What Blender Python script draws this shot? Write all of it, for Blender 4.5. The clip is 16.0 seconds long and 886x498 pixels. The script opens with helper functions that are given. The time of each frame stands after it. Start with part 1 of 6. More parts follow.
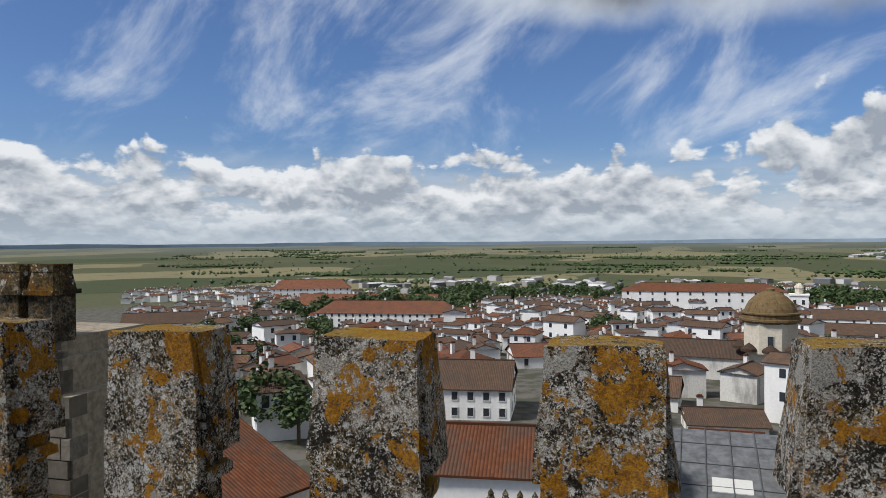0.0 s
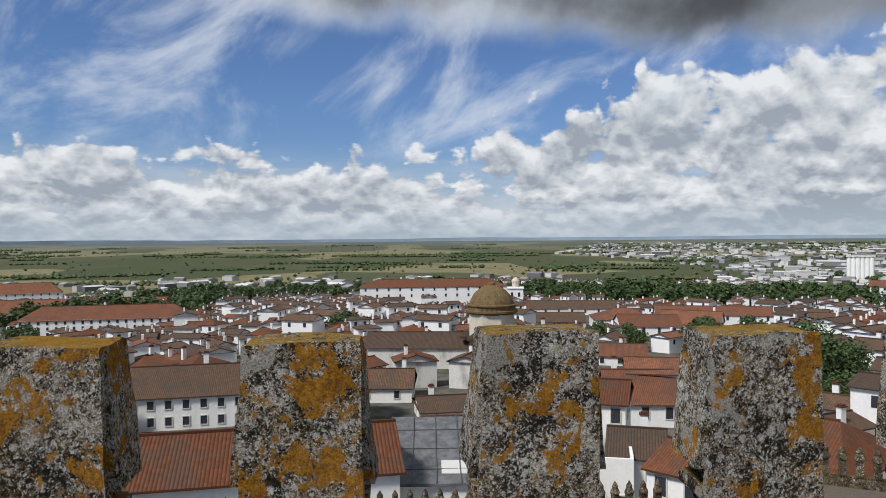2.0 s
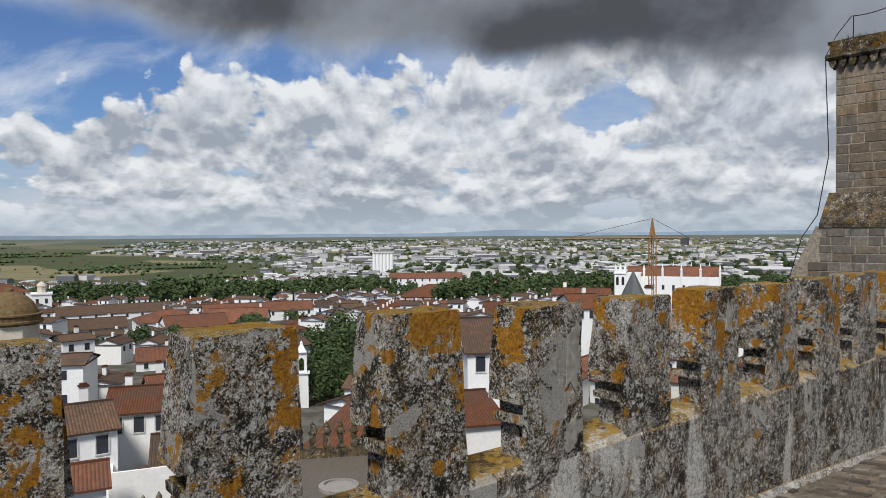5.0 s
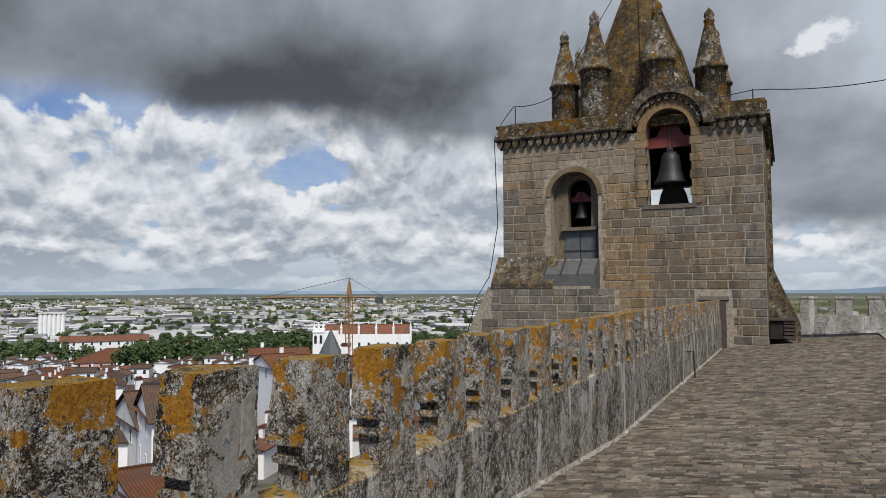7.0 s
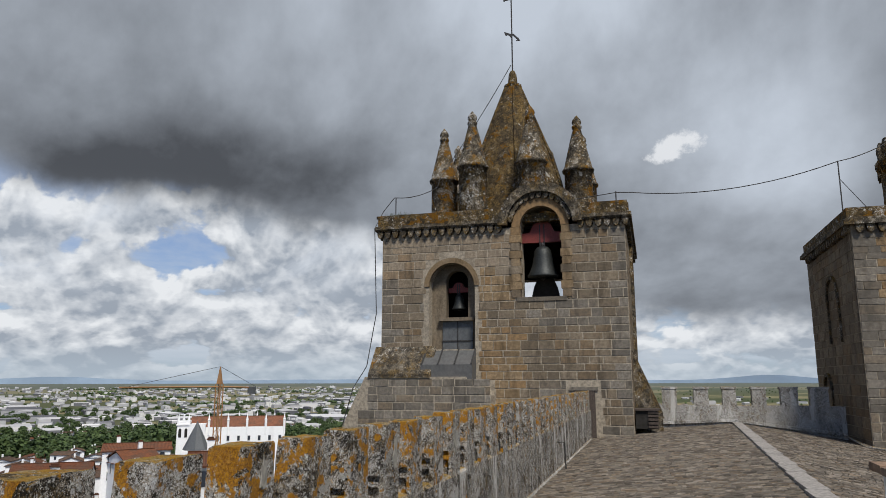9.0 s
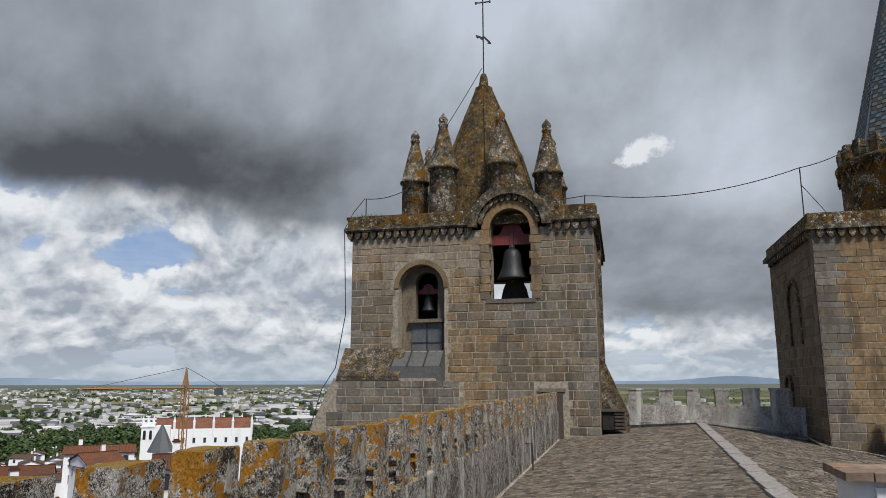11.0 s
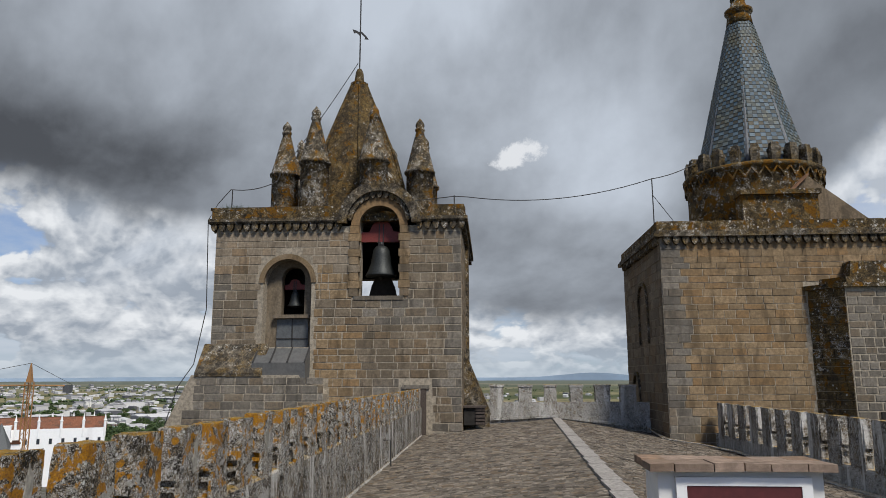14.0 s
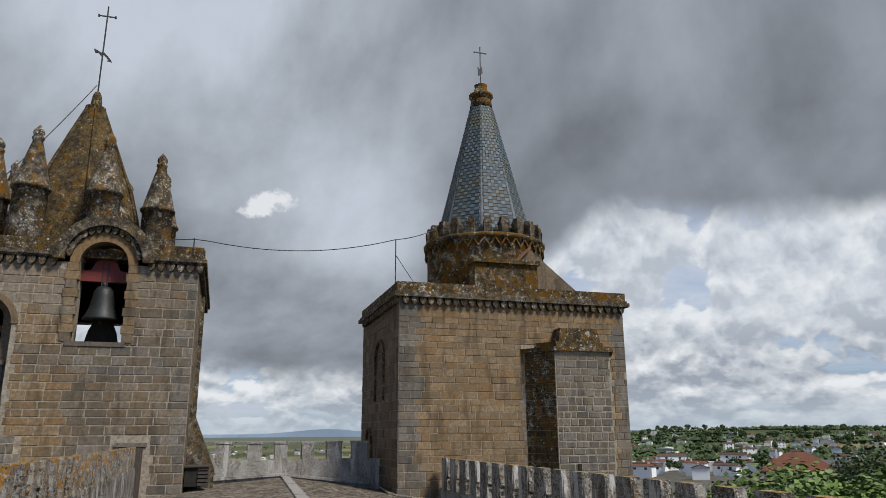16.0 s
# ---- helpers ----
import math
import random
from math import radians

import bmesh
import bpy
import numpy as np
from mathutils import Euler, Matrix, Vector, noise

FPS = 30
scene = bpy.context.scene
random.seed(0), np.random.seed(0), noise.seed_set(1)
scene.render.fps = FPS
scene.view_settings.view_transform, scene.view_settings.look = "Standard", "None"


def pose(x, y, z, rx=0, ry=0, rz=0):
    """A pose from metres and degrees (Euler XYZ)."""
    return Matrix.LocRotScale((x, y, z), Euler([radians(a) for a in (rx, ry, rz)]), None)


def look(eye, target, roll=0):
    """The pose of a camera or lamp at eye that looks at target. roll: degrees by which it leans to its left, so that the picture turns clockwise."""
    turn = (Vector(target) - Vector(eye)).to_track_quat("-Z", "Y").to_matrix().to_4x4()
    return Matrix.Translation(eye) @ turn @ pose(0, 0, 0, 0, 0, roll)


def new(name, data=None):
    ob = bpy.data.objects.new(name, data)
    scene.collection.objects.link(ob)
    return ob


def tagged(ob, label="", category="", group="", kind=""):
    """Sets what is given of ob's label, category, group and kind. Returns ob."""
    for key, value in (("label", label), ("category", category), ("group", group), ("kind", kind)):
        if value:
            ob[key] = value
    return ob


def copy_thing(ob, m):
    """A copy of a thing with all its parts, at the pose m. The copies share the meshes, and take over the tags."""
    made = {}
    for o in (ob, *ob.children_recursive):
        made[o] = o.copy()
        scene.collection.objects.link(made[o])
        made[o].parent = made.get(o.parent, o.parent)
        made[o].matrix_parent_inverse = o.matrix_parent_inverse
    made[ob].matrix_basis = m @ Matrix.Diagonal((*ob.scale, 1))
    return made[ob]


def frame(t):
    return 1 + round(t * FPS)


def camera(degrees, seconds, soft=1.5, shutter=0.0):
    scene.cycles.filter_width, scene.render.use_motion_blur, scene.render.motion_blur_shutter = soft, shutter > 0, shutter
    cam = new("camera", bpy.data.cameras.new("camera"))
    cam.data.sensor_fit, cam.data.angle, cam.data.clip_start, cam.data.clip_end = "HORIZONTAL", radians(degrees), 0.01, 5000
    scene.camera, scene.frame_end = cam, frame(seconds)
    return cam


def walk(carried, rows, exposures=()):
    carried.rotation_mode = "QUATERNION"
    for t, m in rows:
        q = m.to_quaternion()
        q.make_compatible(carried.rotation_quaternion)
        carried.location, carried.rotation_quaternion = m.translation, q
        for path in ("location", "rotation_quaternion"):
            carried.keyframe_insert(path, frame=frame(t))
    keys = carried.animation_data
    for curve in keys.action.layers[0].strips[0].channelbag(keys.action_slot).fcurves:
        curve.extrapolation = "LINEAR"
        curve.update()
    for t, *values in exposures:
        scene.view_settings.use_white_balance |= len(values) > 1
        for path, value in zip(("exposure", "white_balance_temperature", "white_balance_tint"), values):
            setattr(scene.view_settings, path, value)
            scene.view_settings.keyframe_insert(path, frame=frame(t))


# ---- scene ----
cam = camera(63.7, 16.0, soft=0.75)

# seconds, x, y, z, tilt, lean, turn
PATH = [
    (0, -0.290, 0.308, 2.260, 89.46, 0.49, 15.52),
    (0.5, -0.277, 0.316, 2.255, 89.34, 0.49, 9.39),
    (1, -0.238, 0.330, 2.245, 89.25, 0.52, 4.38),
    (1.5, -0.197, 0.320, 2.254, 89.21, 0.55, -0.34),
    (2, -0.160, 0.307, 2.257, 89.16, 0.49, -5.21),
    (2.5, -0.093, 0.298, 2.263, 89.08, 0.46, -10.43),
    (3, -0.028, 0.307, 2.264, 89.01, 0.41, -16.00),
    (3.5, 0.024, 0.300, 2.258, 88.96, 0.36, -20.87),
    (4, 0.040, 0.321, 2.254, 88.91, 0.35, -25.81),
    (4.5, 0.050, 0.306, 2.260, 88.88, 0.39, -32.74),
    (5, 0.065, 0.282, 2.262, 88.77, 0.40, -40.38),
    (7.5, 0.165, 0.215, 2.275, 95.78, 0.06, -67.85),
    (8, 0.160, 0.205, 2.286, 98.50, 0.05, -70.38),
    (8.5, 0.163, 0.188, 2.284, 100.03, 0.06, -72.28),
    (9, 0.165, 0.138, 2.301, 100.44, 0.06, -73.79),
    (11.5, 0.120, 0.082, 2.321, 100.48, 0.06, -76.39),
    (12, 0.114, 0.039, 2.313, 100.45, 0.02, -76.66),
    (12.5, 0.110, 0.001, 2.307, 100.44, 0.02, -76.96),
    (13, 0.101, -0.059, 2.309, 100.39, 0.02, -77.40),
    (13.5, 0.087, -0.145, 2.326, 100.32, 0.06, -80.44),
    (14, 0.138, -0.196, 2.335, 100.23, 0.10, -86.27),
    (14.5, 0.184, -0.232, 2.347, 100.15, 0.18, -93.52),
    (15, 0.177, -0.260, 2.354, 100.20, 0.24, -99.36),
    (15.5, 0.164, -0.254, 2.342, 101.70, 0.25, -103.94),
    (16, 0.215, -0.229, 2.319, 104.50, 0.30, -106.95),
]
walk(cam, [(t, pose(*p)) for t, *p in PATH])

# ---------------------------------------------------------------- light
SUN_EL, SUN_AZ = 52.0, 234.0   # elevation; compass bearing from +y clockwise
sun = new("sun", bpy.data.lights.new("sun", "SUN"))
sun.data.energy, sun.data.angle, sun.data.color = 4.1, radians(12), (1.0, 0.95, 0.88)
_a, _e = radians(SUN_AZ), radians(SUN_EL)
sun.matrix_world = look((math.sin(_a) * math.cos(_e) * 100, math.cos(_a) * math.cos(_e) * 100, math.sin(_e) * 100), (0, 0, 0))


class Nodes:
    """Short notation for node graphs."""

    def __init__(self, tree):
        self.tree = tree

    def add(self, kind, **inputs):
        node = self.tree.nodes.new(kind)
        for key, value in inputs.items():
            self.put(node, key, value)
        return node

    def put(self, node, key, value):
        sockets = node.inputs
        socket = sockets[int(key[1:])] if key[0] == "i" and key[1:].isdigit() else sockets[key.replace("_", " ")]
        if isinstance(value, bpy.types.NodeSocket):
            self.tree.links.new(value, socket)
        else:
            socket.default_value = value

    def math(self, op, a, b=0.0, c=0.0, clamp=False):
        node = self.add("ShaderNodeMath", i0=a, i1=b, i2=c)
        node.operation, node.use_clamp = op, clamp
        return node.outputs[0]

    def vmath(self, op, a, b=(0, 0, 0)):
        node = self.add("ShaderNodeVectorMath", i0=a, i1=b)
        node.operation = op
        return node.outputs[0]

    def step(self, value, lo, hi, a=0.0, b=1.0):
        node = self.add("ShaderNodeMapRange", Value=value, From_Min=lo, From_Max=hi, To_Min=a, To_Max=b)
        node.interpolation_type = "SMOOTHSTEP"
        return node.outputs[0]

    def mix(self, f, a, b, mode="MIX"):
        node = self.tree.nodes.new("ShaderNodeMix")
        node.data_type, node.blend_type = "RGBA", mode
        for k, v in ((0, f), (6, a), (7, b)):
            if isinstance(v, bpy.types.NodeSocket):
                self.tree.links.new(v, node.inputs[k])
            else:
                node.inputs[k].default_value = v if k == 0 or len(v) == 4 else (*v, 1)
        return node.outputs[2]

    def noise(self, vector, scale, detail=5.0, rough=0.55, distort=0.0):
        return self.add("ShaderNodeTexNoise", Vector=vector, Scale=scale, Detail=detail, Roughness=rough, Distortion=distort).outputs[0]

    def combine(self, x, y, z=0.0):
        return self.add("ShaderNodeCombineXYZ", X=x, Y=y, Z=z).outputs[0]


def make_world():
    world = bpy.data.worlds.new("sky")
    scene.world = world
    world.use_nodes = True
    world.node_tree.nodes.clear()
    n = Nodes(world.node_tree)
    d = n.add("ShaderNodeTexCoord").outputs["Generated"]
    s = n.add("ShaderNodeSeparateXYZ", Vector=d)
    x, y, z = s.outputs
    az = n.math("MULTIPLY", n.math("ARCTAN2", x, y), 57.2958)      # degrees clockwise from +y
    el = n.math("MULTIPLY", n.math("ARCSINE", z), 57.2958)
    lift = n.math("LOGARITHM", n.math("ADD", n.math("MAXIMUM", z, 0.0), 0.16), 2.71828)
    u = n.math("MULTIPLY", az, 0.0174533)
    v = n.math("MULTIPLY", lift, 0.36)
    sky = n.add("ShaderNodeTexSky")
    sky.sky_type, sky.sun_disc = "NISHITA", False
    sky.sun_elevation, sky.sun_rotation = radians(SUN_EL), radians(SUN_AZ)
    sky.dust_density, sky.ozone_density = 0.6, 2.5
    blue = n.mix(1.0, sky.outputs[0], (0.056, 0.070, 0.095), "MULTIPLY")
    # pale layers low over the plain
    layer = n.noise(n.combine(u, n.math("MULTIPLY", v, 3.2), 21.0), 5.0, 7.0, 0.6, 0.3)
    low = n.math("MULTIPLY", n.step(el, 2.5, 8.0), n.step(az, 30.0, 48.0, -1.0, -0.25))
    blue = n.mix(n.math("MULTIPLY", n.math("ADD", low, 1.0), n.step(layer, 0.30, 0.62, 0.35, 1.0)), blue, n.mix(layer, (0.36, 0.43, 0.54), (0.66, 0.71, 0.77)))

    # cumulus: heaps with lit tops and grey bases
    def heap(shift):
        q = n.combine(u, n.math("ADD", v, shift), 0.0)
        soft = n.noise(q, 6.5, 9.0, 0.52, 0.1)
        cell = n.tree.nodes.new("ShaderNodeTexVoronoi")
        cell.feature = "SMOOTH_F1"
        bent = n.vmath("ADD", q, n.vmath("MULTIPLY", n.combine(soft, n.noise(q, 17.0, 5.0), 0.0), (0.07, 0.06, 0.0)))
        for key, value in (("Vector", bent), ("Scale", 16.0), ("Detail", 3.0), ("Roughness", 0.55), ("Smoothness", 0.35)):
            n.put(cell, key, value)
        return n.math("ADD", n.math("MULTIPLY", soft, 0.80), n.math("MULTIPLY", n.math("SUBTRACT", 0.75, cell.outputs["Distance"]), 0.30))
    big, big_up = heap(0.0), heap(0.020)
    fine = n.noise(n.combine(u, n.math("MULTIPLY", v, 1.5), 3.0), 26.0, 8.0, 0.62)
    tier = n.noise(n.combine(n.math("MULTIPLY", u, 0.8), n.math("MULTIPLY", v, 2.6), 15.0), 6.0, 5.0, 0.55, 0.2)
    crest = n.math("ADD", n.step(az, -2.0, 34.0, 8.6, 15.5), n.step(az, 44.0, 62.0, 0.0, 6.0))
    over = n.math("SUBTRACT", el, crest)
    cover = n.math("ADD", n.step(over, -6.0, 2.4, 0.14, -0.36), n.step(tier, 0.34, 0.60, -0.10, 0.05))
    dens = n.math("ADD", n.math("ADD", big, cover), n.math("MULTIPLY", n.math("SUBTRACT", fine, 0.5), 0.13))
    mask = n.step(dens, 0.25, 0.34)
    slope = n.math("MULTIPLY", n.math("SUBTRACT", big, big_up), 4.4)
    lit = n.math("ADD", n.math("ADD", slope, n.step(fine, 0.3, 0.7, 0.30, 0.62)), n.step(tier, 0.35, 0.62, -0.26, 0.20))
    lit = n.math("SUBTRACT", lit, n.step(dens, 0.33, 0.62, -0.12, 0.34), clamp=True)
    white = n.mix(lit, (0.33, 0.375, 0.44), (0.80, 0.825, 0.855))
    col = n.mix(mask, blue, white)
    # thin high veil in drifting strands
    strand = n.noise(n.combine(n.math("ADD", n.math("MULTIPLY", u, 0.9), n.math("MULTIPLY", v, -0.5)), v, 7.0), 6.0, 9.0, 0.60, 0.5)
    veil = n.math("MAXIMUM", n.step(az, 106.0, 116.0, 0.0, 0.35), n.step(strand, 0.44, 0.70, 0.0, 0.72))
    col = n.mix(n.math("MULTIPLY", veil, n.step(el, 5.0, 9.0)), col, (0.71, 0.76, 0.83))
    # dark deck overhead: its lower edge sinks westwards and lifts again in the north-west
    edge = n.math("ADD", n.math("ADD", n.math("MULTIPLY", az, -0.085), 17.0), n.math("ADD", n.step(az, 78.0, 92.0, 0.0, -4.5), n.step(az, 103.0, 121.0, 0.0, 14.0)))
    ragged = n.noise(n.combine(u, v, 11.0), 4.0, 8.0, 0.55)
    h = n.math("ADD", n.math("SUBTRACT", el, edge), n.math("MULTIPLY", n.math("SUBTRACT", ragged, 0.5), 8.0))
    deck = n.math("MULTIPLY", n.step(h, -1.3, 1.7), n.step(az, -19.0, -11.0))
    deck_n = n.noise(n.combine(n.math("SUBTRACT", u, n.math("MULTIPLY", v, 0.4)), n.math("MULTIPLY", v, 1.3), 5.0), 3.8, 5.0, 0.48, 0.15)
    light = n.math("ADD", n.math("MAXIMUM", n.step(h, 2.0, 12.0, 0.0, 0.56), n.step(az, 80.0, 90.0, 0.0, 0.36)), n.step(deck_n, 0.32, 0.74, -0.12, 0.46))
    light = n.math("ADD", light, n.math("MULTIPLY", n.math("SUBTRACT", fine, 0.5), 0.22), clamp=True)
    west = n.math("MULTIPLY", n.step(az, 56.0, 82.0, 0.82, 1.05), n.step(az, 99.0, 114.0, 1.0, 0.56))
    east = n.math("ADD", n.step(az, 2.0, 36.0, 1.9, 0.45), n.step(h, -0.5, 2.5, 0.35, 0.0))
    light = n.math("MULTIPLY", light, n.math("MAXIMUM", n.math("MULTIPLY", east, n.step(az, 40.0, 60.0, 1.0, 0.0)), west))
    rim = n.math("MULTIPLY", n.step(h, -1.0, 2.5, 0.55, 0.0), n.step(az, 10.0, 45.0, 1.0, 0.15))
    light = n.math("ADD", light, rim, clamp=True)
    col = n.mix(deck, col, n.mix(light, (0.078, 0.085, 0.098), (0.53, 0.585, 0.665)))
    # a bright rift in the deck
    ra = n.math("DIVIDE", n.math("SUBTRACT", n.math("ADD", az, n.math("MULTIPLY", el, -0.9)), 76.8), 2.1)
    re = n.math("DIVIDE", n.math("SUBTRACT", el, 17.6), 1.1)
    rift = n.math("ADD", n.math("MULTIPLY", ra, ra), n.math("MULTIPLY", re, re))
    rift = n.math("ADD", rift, n.math("MULTIPLY", n.math("SUBTRACT", fine, 0.5), 6.0))
    col = n.mix(n.step(rift, 0.1, 1.1, 0.85, 0.0), col, (0.80, 0.82, 0.85))
    # haze near the horizon
    col = n.mix(n.step(el, 0.0, 3.5, 0.7, 0.0), col, (0.42, 0.50, 0.58))
    bg = n.add("ShaderNodeBackground", Color=col, Strength=1.0)
    out = n.add("ShaderNodeOutputWorld")
    n.tree.links.new(bg.outputs[0], out.inputs[0])


make_world()

# ---------------------------------------------------------------- materials
def material(name, build, rough=0.85, bump=0.0, metal=0.0):
    """build(n, pos) gives (colour, height or None[, roughness])."""
    m = bpy.data.materials.new(name)
    m.use_nodes = True
    n = Nodes(m.node_tree)
    bsdf = m.node_tree.nodes["Principled BSDF"]
    got = build(n, n.add("ShaderNodeNewGeometry").outputs["Position"])
    n.put(bsdf, "Base_Color", got[0] if isinstance(got[0], bpy.types.NodeSocket) else (*got[0], 1))
    n.put(bsdf, "Roughness", got[2] if len(got) > 2 else rough)
    n.put(bsdf, "Metallic", metal)
    bsdf.inputs["Specular IOR Level"].default_value = 0.12 if rough > 0.8 else 0.4
    if got[1] is not None and bump:
        b = n.add("ShaderNodeBump", Height=got[1], Strength=1.0, Distance=bump)
        n.put(bsdf, "Normal", b.outputs[0])
    return m


def own_random(n):
    """A number for each object and each loose piece."""
    a = n.add("ShaderNodeObjectInfo").outputs["Random"]
    b = n.add("ShaderNodeNewGeometry").outputs["Random Per Island"]
    return n.math("FRACT", n.math("ADD", a, b))


def lichen(white, orange, base=(0.17, 0.15, 0.12), streak=False, soot=1.0, size=1.0, rise=0.12, rust=1.0):
    """Old stone under a crust of white, black and orange lichen; size stretches the pattern."""
    def build(n, pos):
        q = n.vmath("MULTIPLY", pos, (1 / size, 1 / size, 1 / size))
        flat = n.vmath("MULTIPLY", q, (1, 1, 0.5)) if streak else q
        large = n.noise(flat, 2.6, 5, 0.6, 0.5)
        mid = n.noise(q, 13, 8, 0.70)
        speck = n.noise(n.vmath("ADD", q, (2, 8, 4)), 58, 6, 0.80)
        speck2 = n.noise(n.vmath("ADD", q, (7, 1, 9)), 47, 6, 0.80)
        grain = n.noise(q, 190, 4, 0.75)
        col = n.mix(n.step(mid, 0.34, 0.66), tuple(c * 0.50 for c in base), tuple(c * 1.45 for c in base))
        if streak:
            run = n.noise(n.vmath("MULTIPLY", n.vmath("ADD", q, (3, 0, 0)), (1, 1, 0.16)), 2.3, 5, 0.55, 0.3)
            col = n.mix(n.step(run, 0.40, 0.49, 0.75 * soot, 0.0), col, (0.050, 0.043, 0.035))
        # black crust in ragged patches
        dark = n.math("ADD", n.math("MULTIPLY", n.noise(n.vmath("ADD", flat, (8, 1, 5)), 6.0, 7, 0.70), 0.75), n.math("MULTIPLY", speck2, 0.50))
        col = n.mix(n.step(dark, 0.585, 0.655, 0.95 * soot, 0.0), col, (0.018, 0.016, 0.013))
        # ochre-brown stain
        brown = n.math("ADD", n.noise(n.vmath("ADD", q, (4, 9, 2)), 5.5, 6, 0.68), n.math("MULTIPLY", n.math("SUBTRACT", speck, 0.5), 0.6))
        col = n.mix(n.step(brown, 0.46, 0.62, 0, 0.85), col, n.mix(n.step(speck2, 0.35, 0.65), (0.085, 0.052, 0.016), (0.25, 0.165, 0.055)))
        # pale and black grit at two sizes
        warp = n.vmath("MULTIPLY", n.combine(speck, speck2, grain), (0.02, 0.02, 0.02))
        for scale, rare in ((90.0, 0.03), (215.0, 0.0)):
            cells = n.add("ShaderNodeTexVoronoi", Vector=n.vmath("ADD", q, warp), Scale=scale).outputs["Color"]
            tone = n.add("ShaderNodeSeparateXYZ", Vector=cells)
            grit = n.math("ADD", tone.outputs[0], n.math("MULTIPLY", n.math("SUBTRACT", large, 0.5), 0.9))
            grit = n.math("ADD", grit, n.math("MULTIPLY", n.math("SUBTRACT", mid, 0.5), 1.3))
            col = n.mix(n.step(grit, 0.86 + rare - 0.14 * white, 0.91 + rare - 0.14 * white, 0, 0.92), col, n.mix(tone.outputs[1], (0.27, 0.255, 0.22), (0.74, 0.72, 0.67)))
            col = n.mix(n.step(grit, 0.16 - rare, 0.25 - rare, 0.9 * soot, 0.0), col, (0.010, 0.009, 0.007))
        # grey-white rosettes
        ring = n.add("ShaderNodeTexVoronoi", Vector=n.vmath("ADD", q, n.vmath("MULTIPLY", warp, (2, 2, 2))), Scale=27.0)
        pick = n.add("ShaderNodeSeparateXYZ", Vector=ring.outputs["Color"])
        rosette = n.math("MULTIPLY", n.step(ring.outputs["Distance"], 0.30, 0.42, 1.0, 0.0), n.step(pick.outputs[0], 0.80 - 0.12 * white, 0.84 - 0.12 * white))
        col = n.mix(n.math("MULTIPLY", rosette, n.step(grain, 0.36, 0.52, 0.35, 0.9)), col, n.mix(pick.outputs[1], (0.36, 0.355, 0.33), (0.66, 0.66, 0.63)))
        if streak:
            col = n.mix(n.math("MULTIPLY", n.step(run, 0.56, 0.62), n.step(speck, 0.40, 0.54, 0.15, 0.9)), col, (0.62, 0.60, 0.55))
        # smooth pale scabs
        scab = n.noise(n.vmath("ADD", q, (13, 2, 6)), 3.6, 5, 0.5, 0.6)
        col = n.mix(n.step(scab, 0.665 - 0.04 * white, 0.675 - 0.04 * white, 0, 0.92), col, n.mix(n.step(grain, 0.3, 0.7), (0.30, 0.285, 0.25), (0.44, 0.425, 0.385)))
        # orange crust: uneven from stone to stone, thicker towards the tops, and in round spots
        gold = n.noise(n.vmath("ADD", q, (1.3, 7, 3.1)), 6.4, 7, 0.64, 0.5)
        share = n.math("MULTIPLY", n.math("SUBTRACT", n.noise(n.vmath("MULTIPLY", n.vmath("ADD", q, (5.5, 0, 1)), (1, 1, 0.5)), 1.5, 2, 0.5), 0.5), 0.30)
        hue = n.mix(n.step(speck, 0.36, 0.66), tuple(c * rust for c in (0.20, 0.078, 0.006)), tuple(c * rust for c in (0.52, 0.245, 0.012)))
        up = n.math("MULTIPLY", n.math("SUBTRACT", n.add("ShaderNodeSeparateXYZ", Vector=pos).outputs[2], 1.62), rise)
        crust = n.math("ADD", n.math("ADD", gold, n.math("MULTIPLY", mid, 0.18)), n.math("ADD", n.math("MULTIPLY", speck, 0.26), n.math("ADD", up, share)))
        spot = n.add("ShaderNodeTexVoronoi", Vector=n.vmath("ADD", q, n.vmath("MULTIPLY", warp, (2.5, 2.5, 2.5))), Scale=10.0)
        chosen = n.math("ADD", n.add("ShaderNodeSeparateXYZ", Vector=spot.outputs["Color"]).outputs[2], share)
        round_spot = n.math("MULTIPLY", n.step(spot.outputs["Distance"], 0.30, 0.40, 1.0, 0.0), n.step(chosen, orange + 0.24, orange + 0.26))
        hit = n.math("MAXIMUM", n.step(crust, orange + 0.145, orange + 0.175), round_spot)
        col = n.mix(n.math("MULTIPLY", hit, n.step(grain, 0.30, 0.46, 0.55, 0.96)), col, hue)
        top = n.step(n.add("ShaderNodeSeparateXYZ", Vector=n.add("ShaderNodeNewGeometry").outputs["Normal"]).outputs[2], 0.6, 0.85)
        col = n.mix(n.math("MULTIPLY", top, n.step(mid, 0.40, 0.56, 0.10, 0.9)), col, tuple(c * rust for c in (0.34, 0.20, 0.02)))
        col = n.mix(n.step(grain, 0.38, 0.54, 0.62, 0.0), col, (0.035, 0.03, 0.024))
        height = n.math("ADD", n.math("MULTIPLY", mid, 0.8), n.math("ADD", n.math("MULTIPLY", grain, 0.25), n.math("MULTIPLY", speck, 0.6)))
        return col, height
    return build


